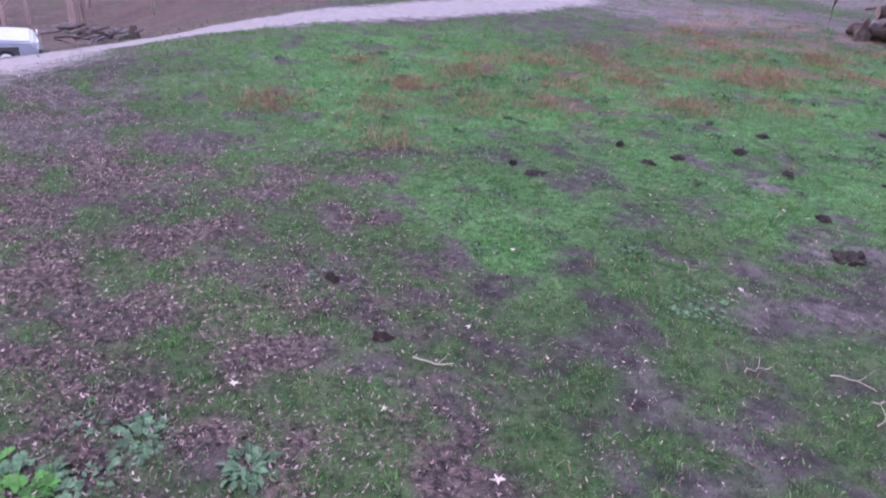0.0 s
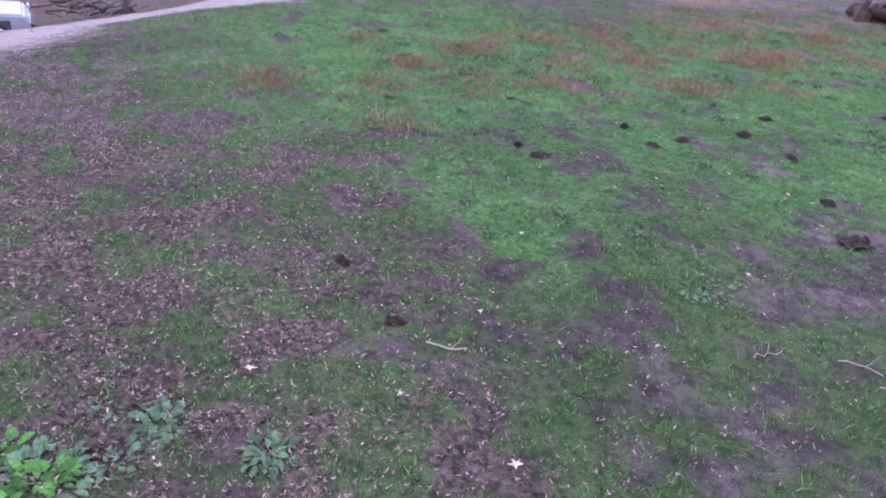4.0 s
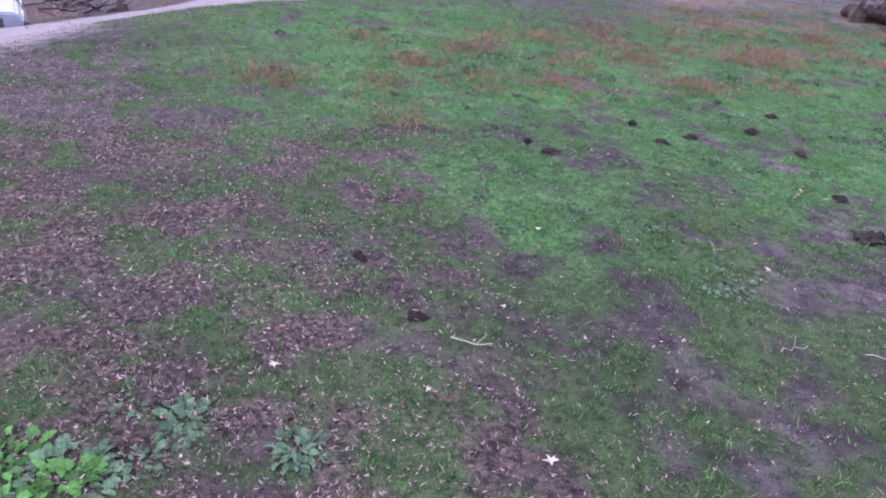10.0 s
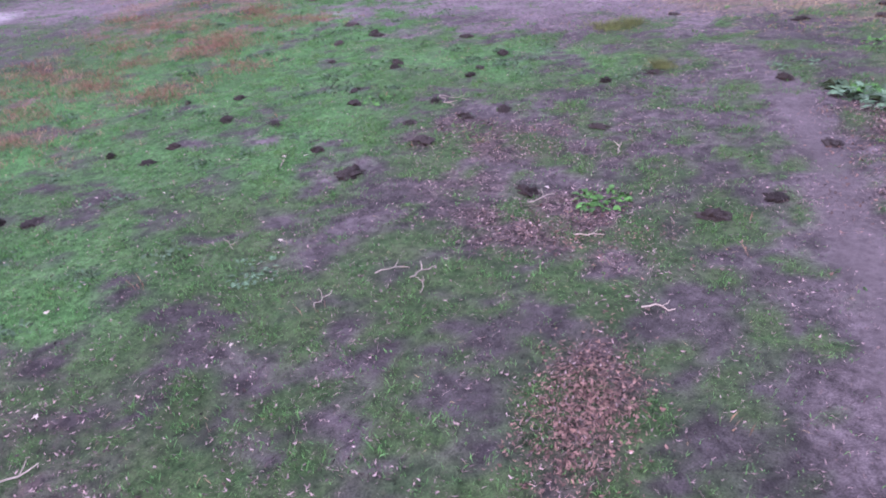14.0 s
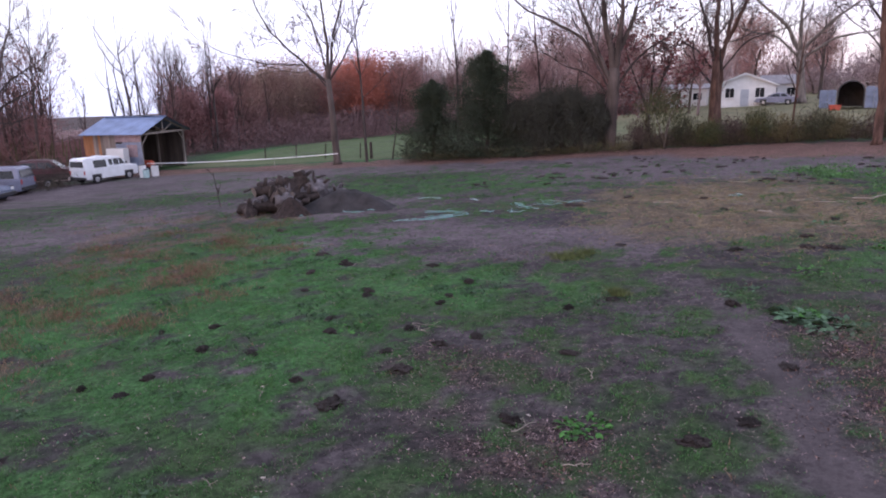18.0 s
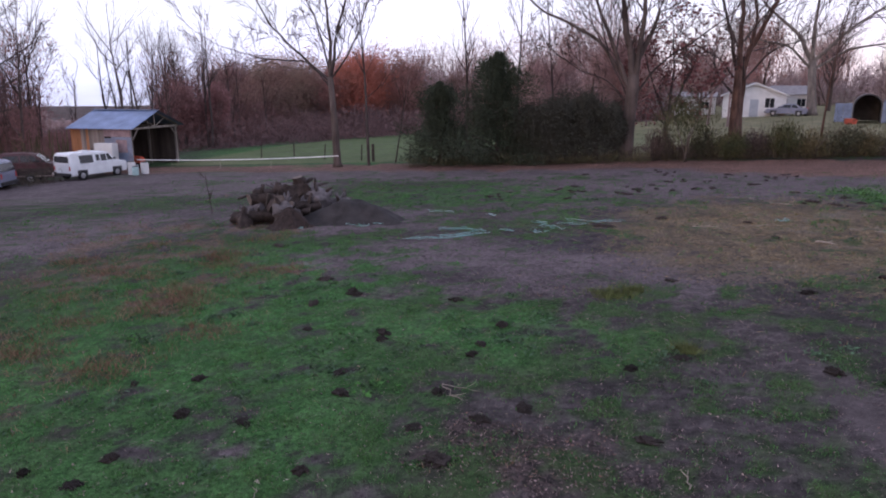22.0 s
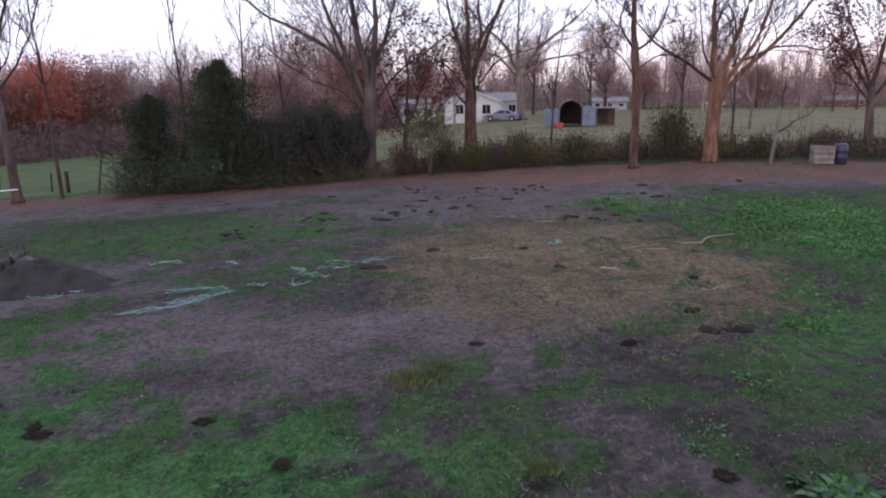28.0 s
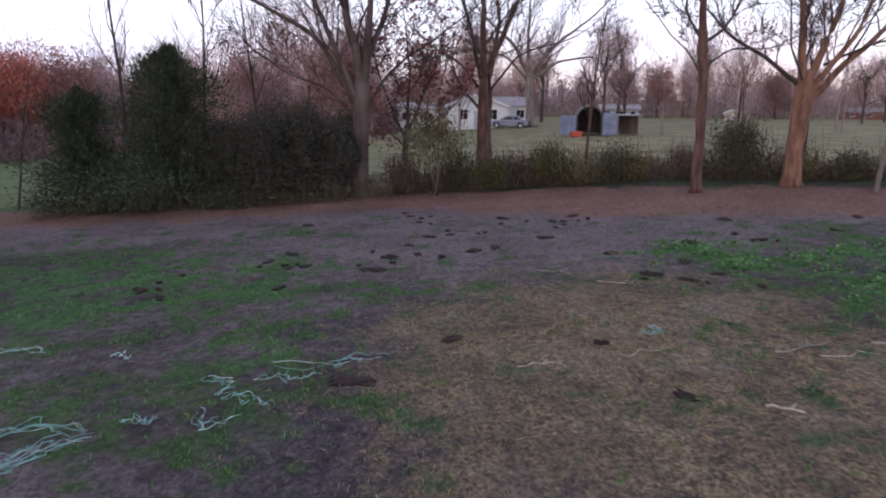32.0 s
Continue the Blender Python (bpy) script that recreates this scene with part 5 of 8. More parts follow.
def opening(x, y):
    """Where the woods behind the shed stand low and open."""
    return (x > -0.99 * (y + 1)) & (x < -0.745 * (y + 1)) & (x < -40)


def thicket(name, bands, label, mat, size, seed, slim=0.3, rise=1.3, upright=1.6):
    rng = np.random.default_rng(seed)
    cs = []
    for n, x0, x1, near, far, height in bands:
        p = scatter_band(rng, n, x0, x1, near, far)
        h = height * (0.1 + 1.45 * fractal(p[:, 0], p[:, 1], 0.35, seed, 3)) * np.where(opening(p[:, 0], p[:, 1]), 0.42, 1.0)
        cs.append(np.column_stack([p, ground_height(p[:, 0], p[:, 1]) + h * rng.random(n) ** rise]))
    c = np.concatenate(cs)
    tagged(new(name, fast_mesh(name, *cards_at(c, size * rng.uniform(0.5, 1.4, len(c)), rng, upright, slim), M[mat])), label, "undergrowth", kind="stuff")


thicket("woodland_undergrowth", [(60000, -52, 4, lambda x: 90 + 0 * x, lambda x: 108 + 0 * x, 5.5), (20000, -95, -52, lambda x: 90 + 0 * x, lambda x: 108 + 0 * x, 5.0),
        (17000, -43, -9, lambda x: 90 + (x + 9) * 0.9, lambda x: 93 + (x + 9) * 0.35, 3.2)],
        "tangled brown undergrowth at the foot of the woods", "floor_brush", 0.42, 61, 0.07, 1.5, 1.3)
# no haze in the air: the pale brush colour holds it
thicket("distant_woods", [(16000, -230, -60, lambda x: 125 + 0 * x, lambda x: 150 + 0 * x, 5.0), (9000, -150, -95, lambda x: 20 + 0 * x, lambda x: 120 + 0 * x, 5.0), (70000, 0, 170, lambda x: 138 - x * 0.15, lambda x: 168 - x * 0.15, 5.2)], "purple-brown leafless woods far across the lawn, haze put into the colour", "hazed_brush", 0.55, 65, 0.09, 0.8, 1.3)
thicket("near_undergrowth", [(60000, -85, -43, lambda x: 36 + 0 * x, lambda x: 92 + 0 * x, 5.2), (26000, -66, -42, lambda x: 44.5 - (44 + x) * 0.45, lambda x: 50 - (44 + x) * 0.45, 4.6)], "tangled reddish undergrowth beside the parked cars", "maroon_brush", 0.34, 64, 0.06, 1.5, 1.4)
FENCE_Y = lambda x: 43.6 - np.clip(x - 12, 0, 60) * 0.42 - np.clip(x + 14, -6, 0) * -0.1
thicket("hedgerow", [(44000, 0.5, 45, lambda x: FENCE_Y(x) - 1.1, lambda x: FENCE_Y(x) + 1.8, 0.9), (5500, -11.5, 0.5, lambda x: FENCE_Y(x) - 1.5, lambda x: FENCE_Y(x), 1.0)],
        "dark low hedgerow of brush and weeds along the fence", "brush", 0.15, 62, 0.09, 1.2, 2.0)
thicket("weedy_brush", [(1800, -41, -34.5, lambda x: 33.8 + 0 * x, lambda x: 36.2 + 0 * x, 0.7), (6000, -46, -37.5, lambda x: 36.5 + 0 * x, lambda x: 43 + 0 * x, 1.7)], "dry brown brush between the parked vehicles", "brush", 0.16, 63, 0.1, 1.3, 2.5)
thicket("tall_dead_weeds", [(9000, 0.5, 45, lambda x: FENCE_Y(x) - 1.6, lambda x: FENCE_Y(x) + 2.4, 1.5), (3000, -14, 0.5, lambda x: FENCE_Y(x) - 2.4, lambda x: FENCE_Y(x) - 0.6, 0.7)],
        "tall dead yellow-brown weeds along the fence", "weed_brush", 0.17, 68, 0.07, 1.0, 2.2)
# bare stems standing out of the hedgerow
stem_geo = []
r2 = random.Random(8)
for i in range(520):
    x = r2.uniform(0.5, 44)
    y = float(FENCE_Y(x)) + r2.uniform(-0.6, 1.5)
    h = r2.uniform(0.7, 2.3)
    z = ground_z(x, y)
    stem_geo.append(tube([(x, y, z - 0.05), (x + r2.uniform(-0.1, 0.1), y, z + h * 0.5), (x + r2.uniform(-0.35, 0.35), y + r2.uniform(-0.2, 0.2), z + h)], [0.016, 0.011, 0.004], 3, cap=False))
tagged(new("brush_stems", mesh_of("brush_stems", *joined(stem_geo), M["twig"])), "bare weed and brush stems standing in the hedgerow", "undergrowth", kind="stuff")
# dark stems at the edge of the wood behind the vehicles
r9 = random.Random(91)
for i in range(15):
    x = -58 + i * 1.55 + r9.uniform(-0.6, 0.6)
    y = 44 + r9.uniform(-2, 5) + max(0, -44 - x) * 0.5
    if not -1.02 < x / (y + 1) < -0.745:
        sapling(x, y, r9.uniform(7, 10.5), r9.uniform(0.08, 0.15), "dark leafless tree at the edge of the wood", 940 + i, lean=(r9.uniform(-0.1, 0.1), 0), arms=16)
# tall stems that fan out against the sky behind the shed
for i, (x, y, h, ln) in enumerate(((-54.6, 64.0, 11.8, -0.3), (-53.9, 64.6, 11.0, -0.14), (-53.2, 65.4, 12.2, -0.06), (-52.4, 65.4, 11.4, 0.05), (-51.8, 66.2, 11.8, 0.12), (-51.2, 66.6, 10.6, 0.2))):
    sapling(x, y, h, 0.15, "tall dark leafless tree fanning out behind the shed", 970 + i, lean=(ln, 0), arms=14)
# pale upright stems under the maroon brush
r8 = random.Random(17)
pale_stems = []
for i in range(90):
    x = r8.uniform(-58, -41)
    y = 43.5 + r8.uniform(0, 4) + max(0, -44 - x) * 0.4
    z, h = ground_z(x, y), r8.uniform(1.4, 3.2)
    pale_stems.append(tube([(x, y, z - 0.05), (x + r8.uniform(-0.1, 0.1), y, z + h * 0.5), (x + r8.uniform(-0.2, 0.2), y, z + h)], [0.06, 0.045, 0.015], 4, cap=False))
tagged(new("young_stems", mesh_of("young_stems", *joined(pale_stems), M["weed_brush"])), "pale upright young stems at the foot of the woods", "undergrowth", kind="stuff")
# single trees standing across the lawn
for i, (x, y, h, r) in enumerate(((31, 101, 13.0, 4.4), (27, 84, 8.0, 2.0), (37, 112, 15.0, 4.4), (44, 100, 13.0, 3.8), (56, 112, 12.0, 3.4), (70, 104, 10.0, 3.0), (24.5, 108, 14.5, 4.0), (80, 112, 11.0, 3.4), (6, 84, 8.5, 2.2), (-2, 96, 10.5, 2.8))):
    g = Grower(640 + i)
    t = thing("lawn_tree", pose(x, y, ground_z(x, y) - 0.05), "leafless rounded tree standing across the lawn", "tree", "trees across the lawn")
    pts, radii, geo = g.arm((0, 0, 0), (0, 0, 1), h * 0.62, h * 0.02, h * 0.008, 5, 7, 0.1, 0.07)
    part("trunk", geo, M["bark"], t, smooth=True)
    out = []
    for k in range(12):
        g.boughs(pts[2 + k % 4], (g.rng.uniform(-1, 1), g.rng.uniform(-1, 1), 0.9), h * g.rng.uniform(0.28, 0.4), h * 0.007, 2, out, 0.7, 0.06)
    part("limb", joined([q for _, q in out]), M["limb_bark"], t)
    rc = np.random.default_rng(640 + i)
    p, way = crown_points(rc, 5600, h, r, 0.32, 16, 0.36)
    part("crown", fast_mesh("crown", *slivers(p, way * 2 + rc.normal(0, 0.5, p.shape), rc.uniform(0.1, 0.34, len(p)), rc, 0.06), M["far_brush"]), None, t)
# crowns in leaf at the edge of the woods: across, away, height, half width, leaf, seed
AUTUMN = [(-35.2, 89.0, 12.0, 5.0, "red_leaves", 71), (-30.8, 91.0, 10.0, 3.4, "rust_leaves", 72), (-44.8, 89.2, 11.0, 4.6, "olive_brown_leaves", 73), (-50.4, 89.6, 11.4, 4.8, "olive_brown_leaves", 74), (-60, 96, 10, 4.0, "brown_leaves", 75), (-40.4, 90.6, 10.2, 3.6, "rust_leaves", 76),
          (-56, 90.0, 10.6, 3.8, "brown_leaves", 77), (-25, 96, 7.4, 3.4, "brown_leaves", 78), (30, 138, 12, 5.0, "rust_leaves", 79), (52, 132, 10, 4.2, "rust_leaves", 80), (9, 128, 9.5, 4.6, "rust_leaves", 81), (72, 128, 9, 4.0, "brown_leaves", 82), (95, 118, 9, 4.0, "rust_leaves", 83), (15.2, 106, 14.0, 4.2, "rust_leaves", 86), (-46.4, 63.9, 7.4, 2.3, "maroon_leaves", 87), (-43.6, 66.5, 6.4, 2.0, "maroon_leaves", 88)]
AUTUMN_LABEL = {"maroon_leaves": "small tree in dull maroon autumn leaf behind the shed", "red_leaves": "rounded tree in bright rust-red autumn leaf", "rust_leaves": "broad tree in dull rust-brown autumn leaf", "brown_leaves": "broad tree in dry brown leaf", "olive_brown_leaves": "broad rounded tree in dull olive-brown leaf"}
for x, y, h, r, hue, s in AUTUMN:
    g = Grower(s)
    t = thing("autumn_tree", pose(x, y, ground_z(x, y) - 0.05), AUTUMN_LABEL[hue], "tree", "autumn trees at the wood's edge")
    out = []
    pts, radii, geo = g.arm((0, 0, 0), (0, 0, 1), h * 0.55, 0.22, 0.12, 4, 6)
    part("trunk", geo, M["bark"], t, smooth=True)
    for i in range(9):
        g.boughs(pts[i % 5], (g.rng.uniform(-1, 1), g.rng.uniform(-1, 1), 0.6), h * 0.42, 0.09, 2, out)
    part("limb", joined([q for _, q in out]), M["far_wood"], t)
    rc = np.random.default_rng(s)
    p, way = crown_points(rc, 20000 if y < 100 else 9000, h, r, 0.14, 34, 0.34)
    part("crown", fast_mesh("crown", *cards_at(p, rc.uniform(0.07, 0.17, len(p)), rc, 1.0, 0.55), M[hue]), None, t)


# ---- fence, posts and rope ----
def fence_post(x, y, h, r, label, seed):
    rr = random.Random(seed)
    t = thing("fence_post", pose(x, y, ground_z(x, y) - 0.1, rr.uniform(-3, 3), rr.uniform(-4, 4)), label, "post", "posts of the field fence")
    part("shaft", tube([(0, 0, 0), (0, 0, h * 0.6), (0.01, 0, h + 0.08), (0.01, 0, h + 0.1)], [r, r * 0.97, r * 0.9, r * 0.6], 8), M["log_bark"], t)
    return t


for i, (x, y, h, r) in enumerate([(-17.6, 45.6, 1.2, 0.11), (-18.9, 46.6, 1.1, 0.05), (-15.2, 46.4, 1.1, 0.05), (-22.5, 48.2, 1.1, 0.05), (-25.6, 49.4, 1.1, 0.05), (-29.0, 50.4, 1.1, 0.05), (4.2, 43.9, 1.2, 0.06), (8.4, 43.7, 1.2, 0.06), (13.6, 42.9, 1.2, 0.06), (18.9, 40.8, 1.2, 0.06), (24.0, 38.6, 1.2, 0.06)]):
    fence_post(x, y, h, r, "stout weathered fence post at the field's edge" if r > 0.1 else "slim weathered fence post", 300 + i)
wire = thing("wire_fence", pose(0, 0, 0), "thin rusty wire strands between slim fence posts", "fence")
for z in (0.45, 0.8, 1.12):
    part("strand", tube([(x, y, z + ground_z(x, y)) for x, y in ((-29, 50.4), (-22.5, 48.2), (-17.6, 45.6), (-15.2, 46.4))], [0.006] * 4, 3), M["wire"], wire)
    part("strand", tube([(x, y, z + ground_z(x, y)) for x, y in ((4.2, 43.9), (8.4, 43.7), (13.6, 42.9), (18.9, 40.8), (24, 38.6))], [0.006] * 5, 3), M["wire"], wire)
rope_pts = []
for i in range(17):
    f = i / 16
    rope_pts.append((-34.6 + f * 15.9, 42.9 - f * 0.6, 0.72 - 0.5 * f * (1 - f) - 1.64 + 0.75 * f))
rope = thing("fence_tape", pose(0, 0, 0), "long white electric fence tape sagging between shed and tree", "fence tape")
part("tape", tube(rope_pts, [0.03] * len(rope_pts), 4), M["tape"], rope)
for i, f in enumerate((0.22, 0.47, 0.72)):
    p = rope_pts[int(f * 16)]
    zt = ground_z(p[0], p[1])
    t = thing("tape_post", pose(p[0], p[1], zt - 0.1), "thin pale step-in post holding fence tape", "post", "posts of the fence tape")
    part("shaft", tube([(0, 0, 0), (0, 0, p[2] - zt + 0.22)], [0.011, 0.009], 6), M["stick"], t)
    part("clip", boxed(-0.02, 0.02, -0.035, 0.035, p[2] - zt + 0.06, p[2] - zt + 0.14, bevel=0.004), M["trim_black"], t)


# ---- the open shed ----
SHED = pose(-34.8, 42.8, -1.68, 0, 0, 2)      # x: towards the open front, y: along the front, depth runs to -x
shed = thing("pole_shed", SHED, "open-fronted wooden pole shed with a blue-grey metal roof", "shed")
W, D, EAVE, APEX = 5.4, 5.0, 3.0, 4.05
for y in (0.08, W - 0.08):
    for x in (-0.1, -D / 2, -D + 0.1):
        part("post", boxed(x - 0.08, x + 0.08, y - 0.08, y + 0.08, -0.1, EAVE, bevel=0.01), M["beam"], shed)
slope = math.atan2(APEX - EAVE, W / 2)
for sgn in (0, 1):
    bm = bmesh.new()
    n = 28
    for i in range(n + 1):          # corrugated sheet
        x = -D - 0.12 + (D + 0.57) * i / n
        z = 0.02 if i % 2 else 0.0
        y0, y1 = (-0.4, W / 2) if sgn == 0 else (W + 0.4, W / 2)
        za = EAVE - 0.4 * math.tan(slope) + z + 0.08
        for yy0, z0 in ((y0, za), (y1, APEX + z + 0.08)):
            bm.verts.new((x, yy0, z0))
            bm.verts.new((x, yy0, z0 - 0.025))
    bm.verts.ensure_lookup_table()
    for i in range(n):
        a, b = i * 4, i * 4 + 4
        bm.faces.new([bm.verts[k] for k in (a, b, b + 2, a + 2)])
        bm.faces.new([bm.verts[k] for k in (a + 1, a + 3, b + 3, b + 1)])
        bm.faces.new([bm.verts[k] for k in (a, a + 1, b + 1, b)])
    part("roof_sheet", bm, M["roof_metal"], shed)
part("ridge_cap", prism([(-D - 0.13, 0), (0.46, 0), (0.46, 0.03), (-D - 0.13, 0.03)], -0.18, 0.18), M["roof_metal"], shed, at=pose(0, W / 2, APEX + 0.1))
for x in (0.0, -D / 2, -D):            # trusses
    part("tie_beam", boxed(x - 0.05, x + 0.05, -0.05, W + 0.05, EAVE - 0.16, EAVE, bevel=0.008), M["beam"], shed)
    for sgn in (-1, 1):
        part("rafter", tube([(x, W / 2 + sgn * (W / 2 + 0.3), EAVE - 0.1), (x, W / 2, APEX)], [0.07, 0.07], 4), M["beam"], shed)
        part("web", tube([(x, W / 2, EAVE - 0.06), (x, W / 2 + sgn * W * 0.22, EAVE + (APEX - EAVE) * 0.52)], [0.05, 0.05], 4), M["beam"], shed)
    part("king_post", boxed(x - 0.04, x + 0.04, W / 2 - 0.05, W / 2 + 0.05, EAVE, APEX, bevel=0.006), M["beam"], shed)
part("knee_brace", tube([(0.0, 0.1, 2.1), (0.0, 0.85, EAVE - 0.08)], [0.06, 0.06], 4), M["beam"], shed)
part("knee_brace", tube([(0.0, W - 0.1, 2.1), (0.0, W - 0.85, EAVE - 0.08)], [0.06, 0.06], 4), M["beam"], shed)
n = 26
rs = random.Random(5)
for i in range(n):                      # side wall towards the vehicles: boards, part warm, part grey, with sheet metal at the front end
    x0 = -D + i * (D * 0.56 / 13) if i < 13 else None
    if x0 is None:
        break
    low = rs.uniform(0.0, 0.12)
    part("board", boxed(x0, x0 + D * 0.56 / 13 - 0.012, -0.03 - rs.uniform(0, 0.012), 0.0, low, EAVE - rs.uniform(0, 0.06)), M["plank_warm" if i in (0, 1, 2, 3, 6) else "plank_grey"], shed)
for i in range(4):
    part("metal_panel", boxed(-D * 0.44 + i * 0.56, -D * 0.44 + i * 0.56 + 0.55, -0.025 - 0.006 * (i % 2), 0, 0.05, 2.35 if i else 2.25), M["sheet_metal"], shed)
part("fascia_board", boxed(-D * 0.44, 0, -0.03, 0.0, 2.36, EAVE - 0.02), M["plank_pink"], shed)
part("patch_panel", boxed(-1.25, -0.35, -0.045, -0.034, 1.25, 2.15), M["plank_pink"], shed, "faded pinkish board patch")
# inner boards coloured darker to stand for shade inside the shed
for i in range(16):                     # back and far walls
    w = W / 16
    part("back_board", boxed(-D - 0.03, -D, i * w, (i + 1) * w - 0.004, 0, EAVE + (APEX - EAVE) * (1 - abs((i + 0.5) / 8 - 1)) - 0.06), M["plank_shaded"], shed)
for i in range(14):
    w = D / 14
    part("far_board", boxed(-D + i * w, -D + (i + 1) * w - 0.004, W, W + 0.03, 0.02, EAVE + 0.06), M["plank_shaded"], shed)
mower = thing("red_garden_tractor", pose(-36.2, 44.2, ground_z(-36.2, 44.2), 0, 0, 8), "faded red garden tractor parked in the shed mouth", "tractor")
part("hood", bevelled(prism([(0.0, 0.35), (1.0, 0.35), (1.0, 0.75), (0.85, 0.86), (0.0, 0.92)], -0.26, 0.26), 0.05), M["red_paint"], mower)
part("fender", bevelled(prism([(-0.85, 0.45), (-0.1, 0.45), (-0.1, 0.6), (-0.3, 0.72), (-0.8, 0.72)], -0.48, 0.48), 0.04), M["red_paint"], mower)
part("seat", bevelled(prism([(-0.7, 0.72), (-0.3, 0.72), (-0.3, 0.8), (-0.6, 0.84), (-0.68, 1.12), (-0.76, 1.1)], -0.22, 0.22), 0.03), M["trim_black"], mower)
part("steering_column", tube([(0.0, 0, 0.85), (-0.15, 0, 1.1)], [0.03, 0.025], 6), M["trim_black"], mower)


def wheel(parent, x, y, r, w, rim="rim"):
    outer = -1 if y < 0 else 1
    pts = [(0, -w / 2), (0, w / 2)]
    bm = bmesh.new()
    bmesh.ops.create_cone(bm, cap_ends=True, segments=20, radius1=r, radius2=r, depth=w, matrix=pose(x, y, r, 90))
    t = part("tyre", bevelled(bm, min(0.03, w * 0.2)), M["tyre"], parent, smooth=False)
    bm = bmesh.new()
    bmesh.ops.create_cone(bm, cap_ends=True, segments=14, radius1=r * 0.6, radius2=r * 0.5, depth=0.03, matrix=pose(x, y + outer * (w / 2 + 0.012), r, -90 * outer))
    part("rim", bm, M[rim], t)


for x, y, r in ((0.75, -0.36, 0.22), (0.75, 0.36, 0.22), (-0.5, -0.46, 0.34), (-0.5, 0.46, 0.34)):
    wheel(mower, x, y, r, 0.2)


# ---- vehicles ----
def vehicle(name, m, label, body, cabin, panes, width, wheels, paint_name, wheel_r, wheel_w=0.2, cabin_taper=0.16, front=None, extras=()):
    """A car from its side outline: body and cabin are (x, z) outlines, panes are outlines of the side glass, x forward."""
    v = thing(name, m, label, "vehicle")
    part("body", bevelled(prism(body, -width / 2, width / 2), 0.055, 3), M[paint_name], v, smooth=False)
    zs = [z for _, z in cabin]
    z0, z1 = min(zs), max(zs)
    taper = [0.03 + cabin_taper * (z - z0) / (z1 - z0) for _, z in cabin]
    part("cabin", bevelled(prism(cabin, -width / 2, width / 2, taper), 0.05, 3), M[paint_name], v)
    for pane in panes:
        for side in (-1, 1):
            vs = []
            for x, z in pane:
                y = side * (width / 2 - 0.03 - cabin_taper * (z - z0) / (z1 - z0) + 0.006)
                vs.append((x, y, z))
            vs += [(x, y - side * 0.02, z) for x, y, z in vs]
            k = len(pane)
            part("side_window", (vs, [tuple(range(k)), tuple(range(k, 2 * k))[::-1]] + [(i, (i + 1) % k, k + (i + 1) % k, k + i) for i in range(k)]), M["glass"], v)
    for (xa, za), (xb, zb), nm in front or ():
        y0, y1 = width / 2 - 0.14 - cabin_taper * (za - z0) / (z1 - z0), width / 2 - 0.14 - cabin_taper * (zb - z0) / (z1 - z0)
        dx, dz = (zb - za), -(xb - xa)
        k = math.hypot(dx, dz)
        sgn = 1 if nm == "windscreen" else -1
        ox, oz = 0.008 * abs(dx) / k * sgn, 0.008 * abs(dz) / k
        part(nm, ([(xa + ox, -y0, za + oz), (xa + ox, y0, za + oz), (xb + ox, y1, zb + oz), (xb + ox, -y1, zb + oz), (xa - ox, -y0, za - oz), (xa - ox, y0, za - oz), (xb - ox, y1, zb - oz), (xb - ox, -y1, zb - oz)],
                  [(0, 1, 2, 3), (7, 6, 5, 4), (0, 4, 5, 1), (1, 5, 6, 2), (2, 6, 7, 3), (3, 7, 4, 0)]), M["glass"], v)
    xs = [x for x, _ in body]
    x0, x1 = min(xs), max(xs)
    part("front_bumper", boxed(x1 - 0.04, x1 + 0.08, -width / 2 + 0.03, width / 2 - 0.03, 0.38, 0.56, bevel=0.03), M["trim_black"], v)
    part("rear_bumper", boxed(x0 - 0.08, x0 + 0.04, -width / 2 + 0.03, width / 2 - 0.03, 0.38, 0.56, bevel=0.03), M["trim_black"], v)
    for s in (-1, 1):
        part("headlight", boxed(x1 - 0.02, x1 + 0.02, s * (width / 2 - 0.24) - 0.14, s * (width / 2 - 0.24) + 0.14, 0.66, 0.82, bevel=0.02), M["lamp_clear"], v)
        part("tail_light", boxed(x0 - 0.02, x0 + 0.02, s * (width / 2 - 0.14) - 0.07, s * (width / 2 - 0.14) + 0.07, 0.75, 1.05, bevel=0.015), M["lamp_red"], v)
        part("wing_mirror", boxed(front[0][0][0] - 0.25, front[0][0][0] - 0.12, s * (width / 2 + 0.03) - 0.06, s * (width / 2 + 0.03) + 0.06, front[0][0][1] + 0.05, front[0][0][1] + 0.22, bevel=0.02), M["trim_black"], v)
        for wx in wheels:
            part("wheel_arch", boxed(wx - wheel_r - 0.06, wx + wheel_r + 0.06, s * (width / 2) - 0.02, s * (width / 2) + 0.012, 0.3, wheel_r * 2 + 0.06, bevel=0.008), M["trim_black"], v)
            wheel(v, wx, s * (width / 2 - wheel_w / 2 + 0.03), wheel_r, wheel_w)
    return v


